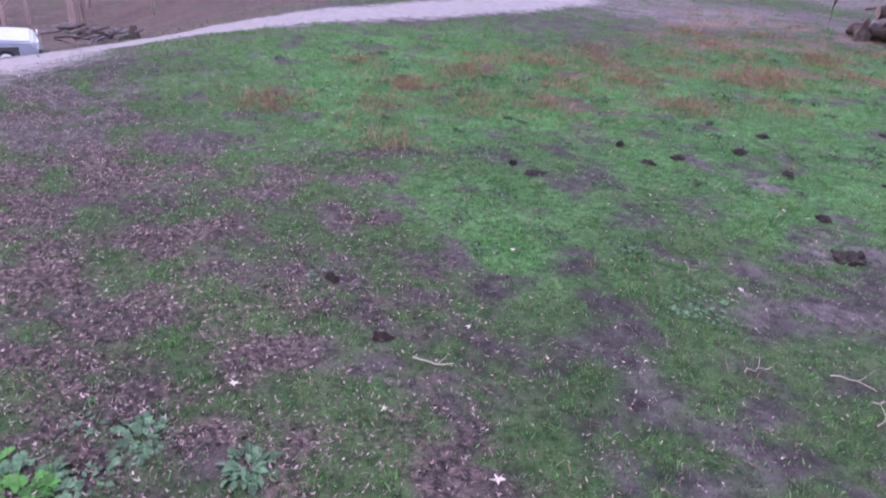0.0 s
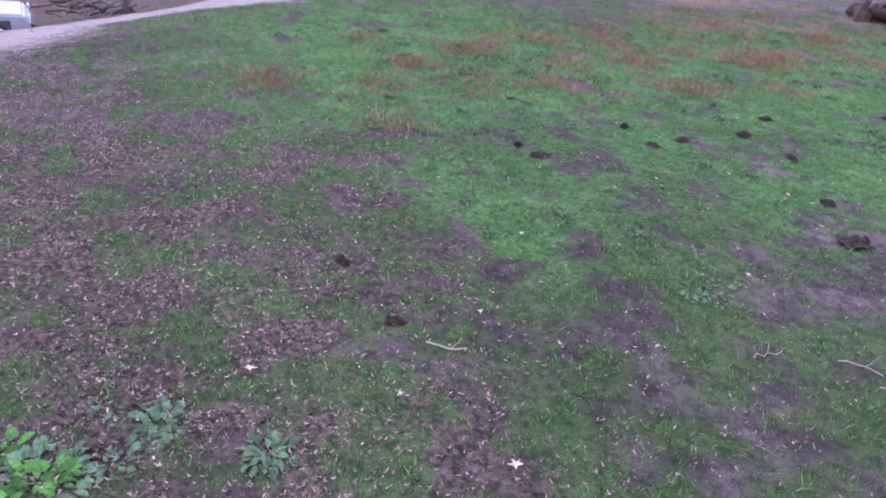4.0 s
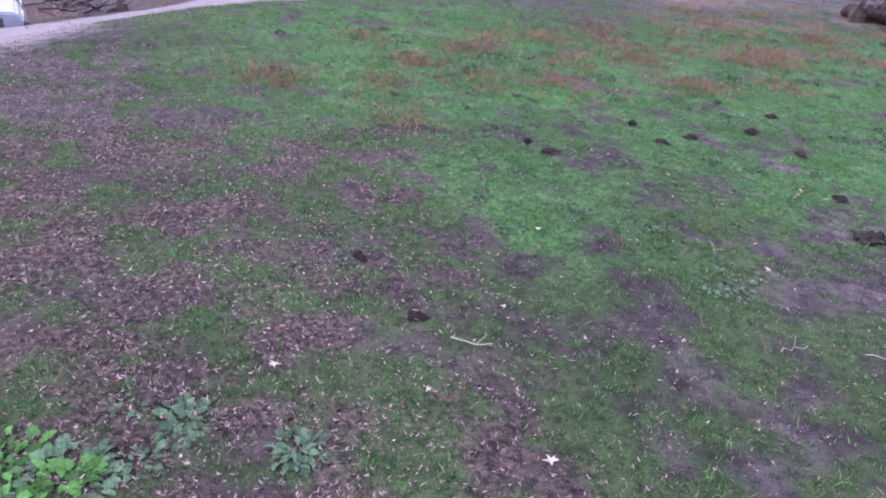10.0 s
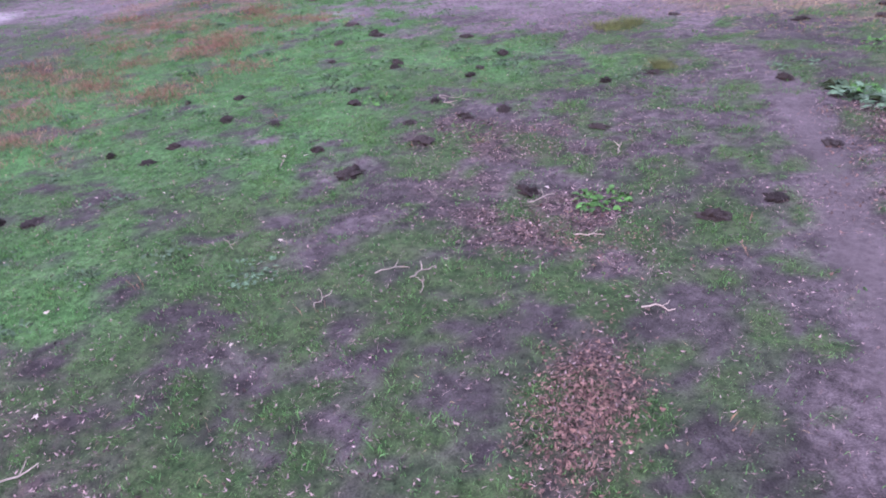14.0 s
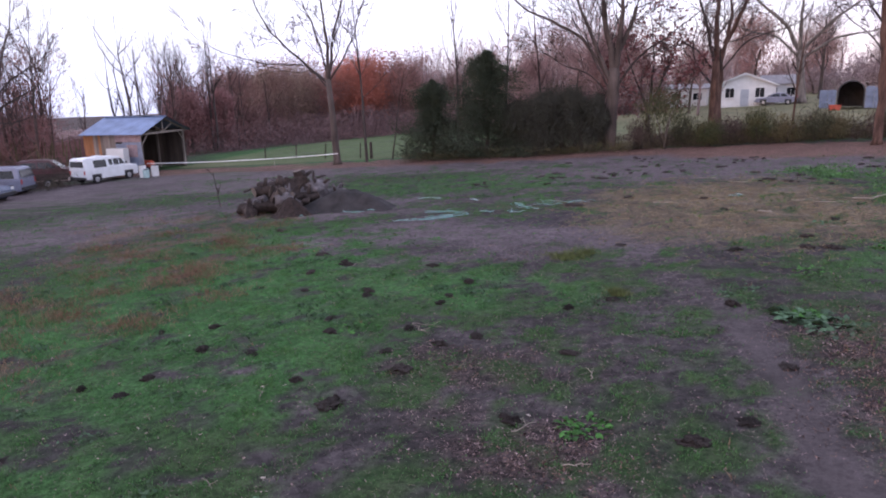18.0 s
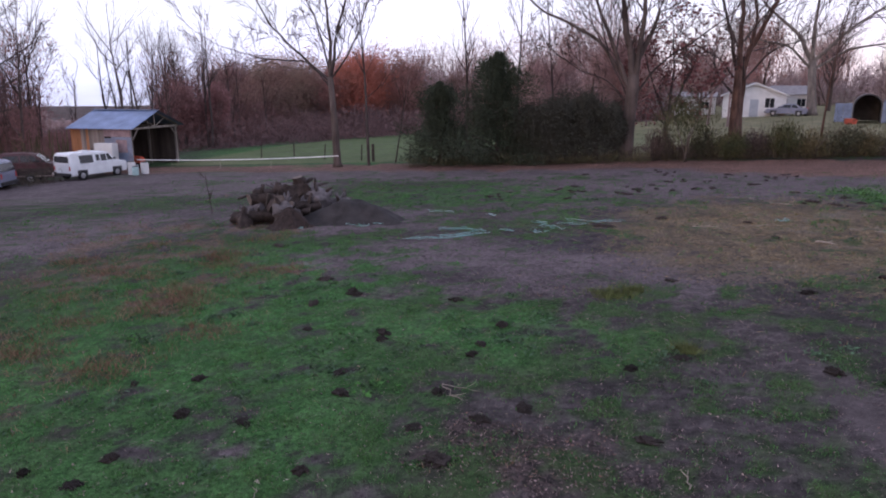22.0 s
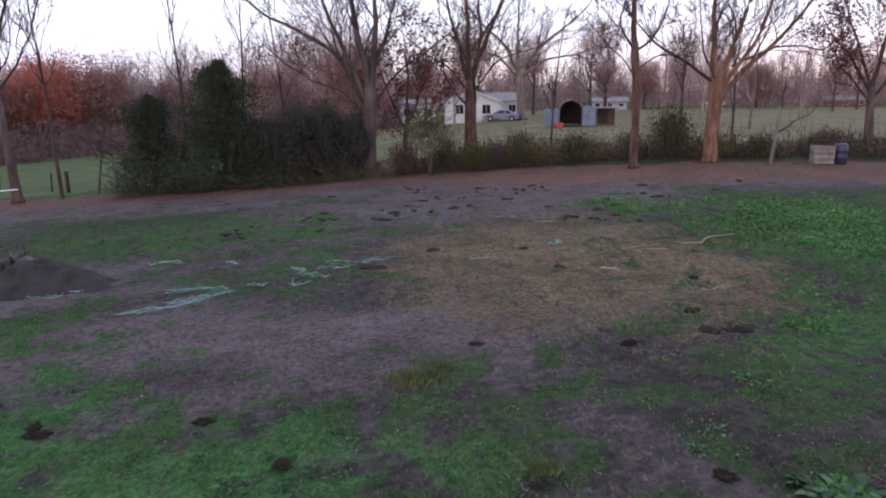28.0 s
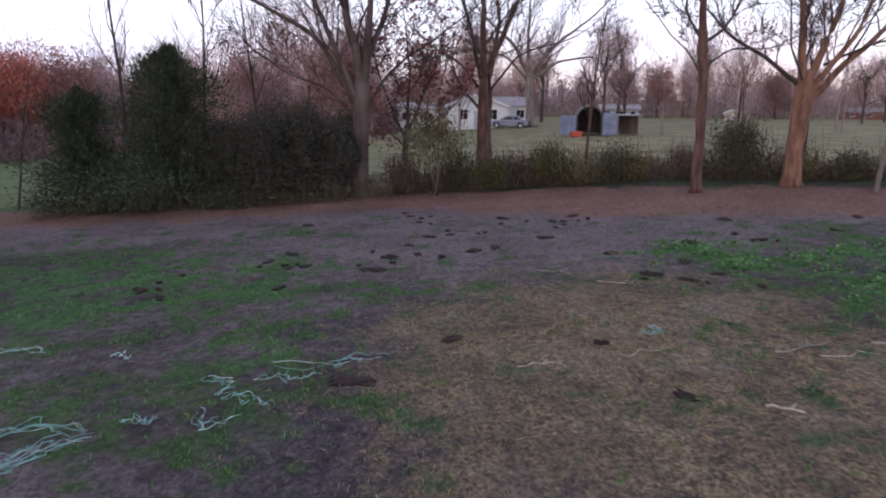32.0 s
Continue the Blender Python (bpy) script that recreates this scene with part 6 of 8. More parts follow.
van = vehicle("white_van", pose(-34.6, 38.6, ground_z(-34.6, 38.6), 0, 0, 80) @ Matrix.Scale(0.88, 4), "old white passenger van with dark side windows",
              [(-2.3, 0.35), (2.35, 0.35), (2.4, 0.85), (2.3, 1.12), (1.5, 1.2), (-2.35, 1.2)],
              [(-2.36, 1.18), (1.5, 1.18), (1.02, 1.78), (0.7, 1.92), (-2.1, 1.95), (-2.34, 1.85)],
              [[(-1.55, 1.2), (-0.45, 1.2), (-0.45, 1.76), (-1.55, 1.76)], [(-0.22, 1.3), (0.1, 1.3), (0.1, 1.74), (-0.22, 1.74)], [(0.2, 1.26), (0.66, 1.26), (0.66, 1.74), (0.2, 1.74)], [(0.72, 1.28), (1.22, 1.28), (0.92, 1.74), (0.72, 1.74)]],
              1.9, (-1.45, 1.45), "white_body", 0.34, front=[((1.46, 1.24), (1.04, 1.78), "windscreen"), ((-2.36, 1.3), (-2.34, 1.75), "rear_window")])
part("roof_vent", boxed(-0.9, -0.3, -0.3, 0.3, 1.93, 2.03, bevel=0.03), M["white_body"], van)
vehicle("silver_minivan", pose(-37.6, 32.4, ground_z(-37.6, 32.4), 0, 0, 200), "dull silver minivan parked at the woods' edge",
        [(-2.2, 0.32), (2.2, 0.32), (2.25, 0.7), (2.1, 0.95), (1.2, 1.05), (-2.25, 1.05)],
        [(-2.22, 1.03), (1.3, 1.03), (0.55, 1.62), (0.2, 1.74), (-1.8, 1.76), (-2.1, 1.66)],
        [[(-1.9, 1.12), (-1.0, 1.12), (-1.0, 1.58), (-1.78, 1.58)], [(-0.85, 1.12), (0.0, 1.12), (0.0, 1.58), (-0.85, 1.58)], [(0.1, 1.12), (0.95, 1.12), (0.5, 1.55), (0.1, 1.58)]],
        1.85, (-1.4, 1.4), "silver_body", 0.33, front=[((1.26, 1.07), (0.58, 1.6), "windscreen"), ((-2.24, 1.15), (-2.12, 1.6), "rear_window")])
vehicle("dark_blue_car", pose(-35.6, 29.3, ground_z(-35.6, 29.3), 0, 0, 15), "dark blue hatchback car parked beside a minivan",
        [(-2.0, 0.3), (2.0, 0.3), (2.05, 0.62), (1.85, 0.82), (0.9, 0.92), (-2.0, 0.95)],
        [(-1.98, 0.92), (0.95, 0.9), (0.2, 1.38), (-0.2, 1.45), (-1.5, 1.42)],
        [[(-1.6, 0.98), (-0.7, 0.98), (-0.7, 1.33), (-1.35, 1.33)], [(-0.6, 0.98), (0.6, 0.98), (0.12, 1.32), (-0.6, 1.33)]],
        1.75, (-1.25, 1.25), "blue_body", 0.3, front=[((0.92, 0.94), (0.22, 1.38), "windscreen"), ((-1.98, 0.97), (-1.54, 1.4), "rear_window")])
vehicle("white_car", pose(-23.9, -3.9, ground_z(-23.9, -3.9) - 0.05, 0, 0, 92), "white sedan parked on the far side of a dirt drive",
        [(-2.2, 0.3), (2.2, 0.3), (2.25, 0.62), (2.1, 0.82), (0.85, 0.92), (-2.2, 0.95)],
        [(-1.7, 0.93), (1.0, 0.9), (0.25, 1.38), (-0.2, 1.44), (-1.0, 1.4)],
        [[(-1.3, 0.98), (-0.55, 0.98), (-0.55, 1.33), (-0.95, 1.33)], [(-0.45, 0.98), (0.65, 0.98), (0.15, 1.32), (-0.45, 1.33)]],
        1.78, (-1.35, 1.35), "pale_body", 0.31, front=[((0.97, 0.94), (0.28, 1.38), "windscreen"), ((-1.68, 0.97), (-1.04, 1.38), "rear_window")])
vehicle("pale_car", pose(16.4, 92.2, ground_z(16.4, 92.2), 0, 0, 165), "pale sedan parked beside a white house",
        [(-2.2, 0.3), (2.2, 0.3), (2.25, 0.62), (2.1, 0.82), (0.85, 0.92), (-2.2, 0.95)],
        [(-1.7, 0.93), (1.0, 0.9), (0.25, 1.38), (-0.2, 1.44), (-1.0, 1.4)],
        [[(-1.3, 0.98), (-0.55, 0.98), (-0.55, 1.33), (-0.95, 1.33)], [(-0.45, 0.98), (0.65, 0.98), (0.15, 1.32), (-0.45, 1.33)]],
        1.78, (-1.35, 1.35), "silver_body", 0.31, front=[((0.97, 0.94), (0.28, 1.38), "windscreen"), ((-1.68, 0.97), (-1.04, 1.38), "rear_window")])
vehicle("maroon_car", pose(-40.2, 39.4, ground_z(-40.2, 39.4), 0, 0, 35), "dark maroon old car half hidden behind a van",
        [(-2.2, 0.3), (2.2, 0.3), (2.25, 0.65), (2.1, 0.9), (0.95, 1.0), (-2.2, 1.05)],
        [(-2.1, 1.0), (1.0, 0.98), (0.35, 1.55), (-0.2, 1.66), (-1.8, 1.64)],
        [[(-1.7, 1.08), (-0.65, 1.08), (-0.65, 1.5), (-1.55, 1.5)], [(-0.55, 1.08), (0.65, 1.08), (0.2, 1.5), (-0.55, 1.5)]],
        1.78, (-1.35, 1.35), "maroon_body", 0.31, front=[((0.97, 1.03), (0.37, 1.53), "windscreen"), ((-2.1, 1.06), (-1.84, 1.58), "rear_window")])
# clutter by the van
for i, (x, y, w, h, mat, nm, lb) in enumerate([(-32.3, 39.6, 0.5, 0.85, "white_paint", "storage_drum", "white plastic drum standing by the van"), (-31.7, 40.1, 0.5, 0.75, "white_paint", "storage_drum", "white plastic drum standing by the van"),
                                               (-31.8, 39.3, 0.42, 0.55, "net_white", "storage_drum", "small pale plastic drum beside larger drums")]):
    t = thing(nm, pose(x, y, ground_z(x, y), 0, 0, 20 * i), lb, "drum", "drums by the van")
    bm = bmesh.new()
    bmesh.ops.create_cone(bm, cap_ends=True, segments=18, radius1=w / 2, radius2=w / 2, depth=h, matrix=pose(0, 0, h / 2))
    part("body", bevelled(bm, 0.03), M[mat], t)
    for z in (h * 0.33, h * 0.66):
        bm = bmesh.new()
        bmesh.ops.create_cone(bm, cap_ends=True, segments=18, radius1=w / 2 + 0.012, radius2=w / 2 + 0.012, depth=0.03, matrix=pose(0, 0, z))
        part("hoop", bm, M[mat], t)
    bm = bmesh.new()
    bmesh.ops.create_cone(bm, cap_ends=True, segments=18, radius1=w / 2 - 0.03, radius2=w / 2 - 0.05, depth=0.05, matrix=pose(0, 0, h + 0.015))
    part("lid", bm, M["trim_black"], t)
cab = thing("white_cabinet", pose(-36.4, 42.1, ground_z(-36.4, 42.1), 0, 0, 2), "white metal cabinet standing against the shed wall", "cabinet")
part("body", boxed(-0.75, 0.75, -0.3, 0.3, 0, 2.0, bevel=0.02), M["white_paint"], cab)
for s in (-1, 1):
    d = part("door", boxed(s * 0.37 - 0.355, s * 0.37 + 0.355, -0.325, -0.303, 0.06, 1.95, bevel=0.006), M["white_paint"], cab)
    part("handle", boxed(s * 0.08 - 0.012, s * 0.08 + 0.012, -0.36, -0.325, 0.95, 1.15, bevel=0.004), M["trim_black"], d)
cart = thing("utility_trailer", pose(-36.8, 36.2, ground_z(-36.8, 36.2), 0, 0, 30), "low rusty utility trailer beside the van", "trailer")
part("bed", boxed(-1.2, 1.2, -0.7, 0.7, 0.42, 0.52, bevel=0.015), M["plank_grey"], cart)
for s in (-1, 1):
    part("side_board", boxed(-1.2, 1.2, s * 0.7 - 0.02, s * 0.7 + 0.02, 0.52, 0.8, bevel=0.006), M["log_bark"], cart)
    wheel(cart, 0, s * 0.82, 0.3, 0.16)
part("drawbar", tube([(1.2, 0, 0.45), (2.1, 0, 0.4)], [0.035, 0.03], 6), M["log_bark"], cart)


# ---- houses across the field ----
def house(name, x, y, turn, w, d, eave, apex, wall_mat, roof_mat, windows, doors, label, base=0.0, gable_front=True, chimney=False):
    """A gabled house: w across the front (local x), d deep (local y, away). windows: (side, along, z, w, h)."""
    t = thing(name, pose(x, y, ground_z(x, y) + base, 0, 0, turn), label, "house")
    k = 0.2
    if gable_front:
        outline = [(-w / 2, -0.3), (w / 2, -0.3), (w / 2, eave), (0, apex), (-w / 2, eave)]
        part("wall", prism(outline, 0, d), M[wall_mat], t)
        for s in (-1, 1):
            dx, dz = w / 2, eave - apex
            n = math.hypot(dx, dz)
            ex, ez = s * (w / 2 + 0.35), eave + dz / dx * 0.35
            part("roof", prism([(0, apex + 0.02), (ex, ez + 0.02), (ex, ez + 0.17), (0, apex + 0.19)], -0.35, d + 0.35), M[roof_mat], t)
            part("barge_board", boxed(0, n + 0.35, -0.4, -0.353, -0.12, 0.06, m=pose(0, 0, apex + 0.1, 0, math.degrees(math.atan2(-dz, dx)), 0 if s > 0 else 0) if s > 0 else pose(0, 0, apex + 0.1) @ Matrix.Scale(-1, 4, (1, 0, 0)) @ pose(0, 0, 0, 0, math.degrees(math.atan2(-dz, dx)))), M["white_paint"], t)
    else:
        bm = bmesh.new()
        vs = [bm.verts.new(p) for p in [(-w / 2, 0, -0.3), (-w / 2, d, -0.3), (-w / 2, d, eave), (-w / 2, d / 2, apex), (-w / 2, 0, eave), (w / 2, 0, -0.3), (w / 2, d, -0.3), (w / 2, d, eave), (w / 2, d / 2, apex), (w / 2, 0, eave)]]
        bm.faces.new(vs[:5])
        bm.faces.new(vs[5:][::-1])
        for i in range(5):
            j = (i + 1) % 5
            bm.faces.new((vs[i], vs[j], vs[5 + j], vs[5 + i]))
        part("wall", bm, M[wall_mat], t)
        for s in (-1, 1):
            yo = d / 2 + s * (d / 2 + 0.35)
            ez = eave - (apex - eave) / (d / 2) * 0.35
            part("roof", ([(-w / 2 - 0.3, d / 2, apex + 0.02), (w / 2 + 0.3, d / 2, apex + 0.02), (w / 2 + 0.3, yo, ez + 0.02), (-w / 2 - 0.3, yo, ez + 0.02), (-w / 2 - 0.3, d / 2, apex + 0.18), (w / 2 + 0.3, d / 2, apex + 0.18), (w / 2 + 0.3, yo, ez + 0.16), (-w / 2 - 0.3, yo, ez + 0.16)],
                          [(0, 1, 2, 3), (7, 6, 5, 4), (0, 4, 5, 1), (2, 6, 7, 3), (1, 5, 6, 2), (0, 3, 7, 4)]), M[roof_mat], t)
    for side, a, z, ww, hh in windows:
        m = pose(a, -0.004, z) if side == "front" else pose(-w / 2 - 0.004, a, z, 0, 0, -90)
        wd = part("window", boxed(-ww / 2 - 0.07, ww / 2 + 0.07, -0.05, 0.02, -0.07, hh + 0.07), M["white_paint"], t, at=m)
        part("pane", boxed(-ww / 2, -0.02, -0.058, -0.05, 0, hh), M["glass"], wd)
        part("pane", boxed(0.02, ww / 2, -0.058, -0.05, 0, hh), M["glass"], wd)
        part("sill", boxed(-ww / 2 - 0.1, ww / 2 + 0.1, -0.1, -0.04, -0.12, -0.07), M["white_paint"], wd)
    for a, ww, hh, mat in doors:
        dd = part("door", boxed(a - ww / 2, a + ww / 2, -0.05, 0.01, 0, hh), M[mat], t)
        part("handle", boxed(a + ww / 2 - 0.14, a + ww / 2 - 0.08, -0.1, -0.05, hh * 0.48, hh * 0.52), M["trim_black"], dd)
    if chimney:
        part("chimney", boxed(w * 0.2, w * 0.2 + 0.6, d * 0.4, d * 0.4 + 0.6, eave, apex + 0.7, bevel=0.02), M["brick_red"], t)
    return t


house("white_house", 12.9, 93, -6, 7.0, 9, 2.5, 3.9, "white_paint", "shingle", [("front", -1.7, 1.1, 1.0, 1.1), ("front", 1.7, 1.1, 1.0, 1.1), ("side", 3, 1.1, 1.0, 1.0)], [(0.0, 0.95, 2.05, "grey_siding")], "small white gabled house with a shingled roof")
house("house_wing", 17.6, 96, -6, 4.4, 6, 2.4, 3.3, "white_paint", "shingle", [("front", -1.0, 1.0, 0.9, 0.9), ("front", 1.0, 1.0, 0.9, 0.9)], [], "low white outbuilding beside a gabled house", gable_front=False)
house("mobile_home", 3.4, 104, -8, 12, 4.6, 2.6, 3.1, "white_paint", "shingle", [("front", a, 1.1, 1.1, 0.9) for a in (-5.8, -3.2, 2.0, 4.8)], [(-0.6, 0.95, 2.0, "grey_siding"), ], "long low white mobile home with small windows", gable_front=False)
house("grey_shed", 43.5, 128, -18, 6.4, 5, 1.5, 2.1, "grey_siding", "shingle", [("front", a, 0.6, 0.8, 0.6) for a in (-2.0, 0.2, 2.2)], [], "low blue-grey building across the lawn", gable_front=False)
house("brown_shed", 90, 128, -36, 7.5, 5, 1.25, 1.9, "brick_red", "shingle", [("front", a, 0.5, 0.7, 0.5) for a in (-2.6, 0.0, 2.6)], [], "low reddish-brown shed far across the lawn", gable_front=False)
house("garden_shed", 58.5, 118, -25, 2.5, 2.0, 1.15, 1.6, "beige_siding", "shingle", [], [(0, 0.9, 1.0, "white_paint")], "small low beige shed on the lawn")
# arched metal outbuilding with a dark open mouth and side panels
q = thing("arched_outbuilding", pose(19.7, 73.5, ground_z(19.7, 73.5) + 0.1, 0, 0, -14), "small arched metal outbuilding with a dark open mouth", "outbuilding")
arch = [(math.cos(a) * 1.15, math.sin(a) * 1.05 + 1.5) for a in np.linspace(math.pi, 0, 11)]
rim = [(-1.15, 0.0)] + arch + [(1.15, 0.0)]
inner = [(x * 0.93, z * 0.96 if z else 0) for x, z in rim]
k = len(rim)
verts = [(x, y, z) for y in (0, 4.5) for x, z in rim] + [(x, y, z) for y in (0, 4.5) for x, z in inner]
faces = []
for i in range(k - 1):
    faces += [(i, i + 1, k + i + 1, k + i), (2 * k + i, 3 * k + i, 3 * k + i + 1, 2 * k + i + 1), (i, 2 * k + i, 2 * k + i + 1, i + 1)]
faces.append(tuple(range(k, 2 * k)))
part("shell", (verts, faces), M["shingle_dark"], q)
part("lean_to_roof", boxed(2.4, 4.6, 0.0, 2.6, 1.72, 1.82, bevel=0.01), M["shingle"], q)
for x0 in (2.5, 4.5):
    part("lean_to_post", boxed(x0 - 0.05, x0 + 0.05, 0.05, 0.15, 0, 1.72), M["beam"], q)
part("lean_to_back", boxed(2.4, 4.6, 2.52, 2.6, 0, 1.72), M["plank_shaded"], q)
toy = thing("red_tub", pose(18.2, 72.6, ground_z(18.2, 72.6)), "small bright red plastic tub on the lawn", "tub")
part("tub", bevelled(prism([(-0.42, 0.0), (0.42, 0.0), (0.5, 0.5), (-0.5, 0.5)], -0.35, 0.35), 0.05), M["red_paint"], toy)
for x0 in (-2.6, -1.9, 1.17):
    part("side_panel", boxed(x0, x0 + 0.68, -0.03, 0.03, 0, 2.0 if x0 > 0 else 1.7, bevel=0.005), M["sheet_metal"], q)
part("side_panel", boxed(1.87, 2.4, -0.03, 0.03, 0, 1.9, bevel=0.005), M["sheet_metal"], q)


# ---- log pile and soil heap ----
def log(x, y, z, length, r, turn, tilt, seed, mat="log_bark", stub=False):
    rr = random.Random(seed)
    t = thing("log", pose(x, y, z + ground_z(x, y), 0, tilt, turn), "sawn log with pale cut ends lying in the pile" if mat == "log_bark" else "weathered grey log lying on the pile", "log", "logs in the pile")
    pts, radii, n = [], [], 14
    flare, ph = rr.choice((0.0, 0.35, 0.6)), rr.uniform(0, 6.28)
    for i in range(7):
        f = i / 6
        pts.append((length * (f - 0.5), rr.uniform(-0.04, 0.04), rr.uniform(-0.03, 0.03)))
        radii.append(r * 0.86 * rr.uniform(0.9, 1.1) * (1 + flare * f**3))
    v, f = tube(pts, radii, n, cap=False)
    for i, p in enumerate(v):               # fluted, with root swellings towards the butt
        a, k = 2 * math.pi * (i % n) / n, i // n
        c = Vector(pts[k])
        v[i] = c + (p - c) * (1 + (0.1 + 0.3 * flare * (k / 6) ** 2) * math.sin(3 * a + ph + k * 0.15) + 0.09 * math.sin(5 * a + ph * 2) + rr.uniform(-0.05, 0.05))
    part("bark", (v, f), M[mat], t, smooth=True)
    for i, s in ((0, -1), (-1, 1)):
        c = [(p.x + s * 0.01, p.y, p.z) for p in (v[:n] if i == 0 else v[-n:])]
        part("cut_end", (c + [(p[0] - s * 0.03, p[1], p[2]) for p in c], [tuple(range(n))] + [(k, (k + 1) % n, n + (k + 1) % n, n + k) for k in range(n)]), M["log_end" if mat == "log_bark" and flare < 0.5 else "log_grey" if flare < 0.5 else "log_bark"], t)
    if stub:
        part("stub", tube([(length * 0.1, 0, r * 0.5), (length * 0.2, 0.05, r + 0.3)], [r * 0.4, r * 0.28], 7), M[mat], t, smooth=True)
    return t


# across, away, up, length, radius, turn, tilt, bark: a heap thrown together
PILE = [(-0.75, 0.6, 0.78, 1.4, 0.36, 15, 8, 0), (-1.0, 0.0, 0.27, 1.7, 0.26, 28, 3, 0), (0.3, 0.5, 0.85, 0.9, 0.34, -50, -8, 1), (0.62, 0.9, 1.25, 0.7, 0.22, 60, 62, 0), (0.15, -0.3, 0.38, 1.1, 0.36, -72, 4, 0), (-0.3, 0.95, 0.3, 1.4, 0.3, 40, 0, 0), (0.6, 0.8, 0.32, 1.3, 0.32, -30, 6, 0), (-1.5, 0.55, 0.28, 0.9, 0.27, -60, -5, 0), (-0.4, 0.2, 0.42, 1.0, 0.28, 65, 12, 0), (-1.95, -0.1, 0.2, 0.8, 0.2, -45, 0, 0), (0.9, 0.35, 0.34, 1.0, 0.3, 8, -6, 1), (-1.15, 1.0, 0.62, 1.1, 0.24, 80, 14, 0)]
rl = random.Random(12)
for k in range(8):          # the rest, thrown on anyhow
    PILE.append((rl.uniform(-1.5, 1.0), rl.uniform(-0.3, 1.1), 0.2 + 0.11 * k, rl.uniform(0.8, 1.3), rl.uniform(0.19, 0.29), rl.uniform(-60, 80), 2, k % 3 == 2))
for k in range(9):          # the skirts and the top of the heap
    r = -2.0 + 0.42 * k
    PILE.append((r, rl.uniform(-0.2, 1.0), rl.uniform(0.2, 0.3) + 0.55 * max(0.0, 1 - abs(r + 0.3) / 1.4), rl.uniform(0.8, 1.4), rl.uniform(0.2, 0.3), rl.uniform(-85, 85), rl.uniform(-14, 14), k % 4 == 1))
for i, (r, d, z, ln, rad, tu, ti, grey) in enumerate(PILE):
    log(-12.1 + 0.72 * r - 0.42 * d, 23.3 + 0.38 * r + 0.8 * d, z, ln * 0.8, rad, tu, ti, 500 + i, "log_grey" if grey else "log_bark", i % 3 == 0)


def stump(x, y, z, size, seed, label):
    """A torn-out root ball with broken roots."""
    t = thing("stump", pose(x, y, ground_z(x, y) + z, 10, 20, seed * 40), label, "stump")
    bm = bmesh.new()
    bmesh.ops.create_icosphere(bm, subdivisions=3, radius=size)
    for v in bm.verts:
        v.co *= 1 + 0.45 * noise.noise(v.co * 2.2 / size + Vector((seed, 0, 0))) + 0.2 * noise.noise(v.co * 6 / size)
        v.co.z *= 0.8
    part("body", bm, M["log_grey"], t, smooth=True)
    rr = random.Random(seed)
    for i in range(8):
        d = Vector((rr.uniform(-1, 1), rr.uniform(-1, 1), rr.uniform(-0.1, 1))).normalized()
        part("root", tube([d * size * 0.7, d * size * 1.15 + Vector((0, 0, 0.05)), d * size * 1.5 + Vector((rr.uniform(-0.15, 0.15), 0, rr.uniform(-0.1, 0.15)))], [0.09, 0.055, 0.02], 6), M["log_bark" if i % 2 else "log_grey"], t, smooth=True)


stump(-11.35, 24.1, 0.72, 0.52, 3, "big grey torn-out root ball on the log pile")
stump(-12.0, 22.9, 0.42, 0.5, 11, "brown torn-out stump with earth in its roots")
stump(-12.9, 24.3, 0.75, 0.45, 5, "dark knotted stump in the log pile")
stump(-10.7, 24.7, 0.35, 0.45, 8, "weathered grey stump beside the log pile")
stump(-13.2, 23.1, 0.4, 0.4, 14, "dark knotted stump in the log pile")
for i, (x, y, ln, tu, ti) in enumerate(((-12.6, 24.4, 1.5, 30, -42), (-12.0, 24.7, 1.8, 5, -14), (-13.6, 23.6, 1.3, 60, -8), (-11.6, 23.2, 1.1, -40, -20))):
    t = thing("branch", pose(x, y, ground_z(x, y) + 0.95, 0, ti, tu), "bare broken branch sticking out of the log pile", "branch")
    part("shaft", tube([(-ln / 2, 0, 0), (0, 0.08, 0.03), (ln / 2, -0.04, 0.1)], [0.05, 0.04, 0.012], 6), M["log_bark"], t)
    part("fork", tube([(0, 0.08, 0.03), (ln * 0.25, 0.25, 0.12), (ln * 0.4, 0.34, 0.1)], [0.03, 0.02, 0.008], 5), M["log_bark"], t)


def heap(name, x, y, rx, ry, h, mat, label, category, seed, turn=0):
    rr = np.random.default_rng(seed)
    n, m = 18, 40
    verts, faces = [], []
    for i in range(n + 1):
        f = i / n
        for j in range(m):
            a = 2 * math.pi * j / m
            wob = 1 + 0.16 * math.sin(a * 3 + seed) + 0.09 * math.sin(a * 7 + seed * 2)
            px, py = math.cos(a) * rx * f * wob, math.sin(a) * ry * f * wob
            z = h * (0.5 + 0.5 * math.cos(math.pi * f)) * (0.85 + 0.3 * float(value_noise(np.array(px * 2.2 + seed), np.array(py * 2.2), seed))) + rr.normal(0, 0.012) * (f < 0.97)
            verts.append((px, py, z - 0.05 * (i == n)))
    for i in range(n):
        for j in range(m):
            faces.append((i * m + j, i * m + (j + 1) % m, (i + 1) * m + (j + 1) % m, (i + 1) * m + j))
    t = tagged(new(name, mesh_of(name, verts, faces, M[mat], smooth=True)), label, category)
    t.matrix_basis = pose(x, y, ground_z(x, y) - 0.03, 0, 0, turn)
    return t


heap("soil_mound", -9.75, 23.75, 2.5, 1.5, 0.78, "soil_heap", "low dark mound of bare soil beside the logs", "soil heap", 3)
heap("grass_mound", -11.55, 22.35, 0.95, 0.6, 0.62, "clod", "small mound of earth and dead grass against logs", "mound", 7)
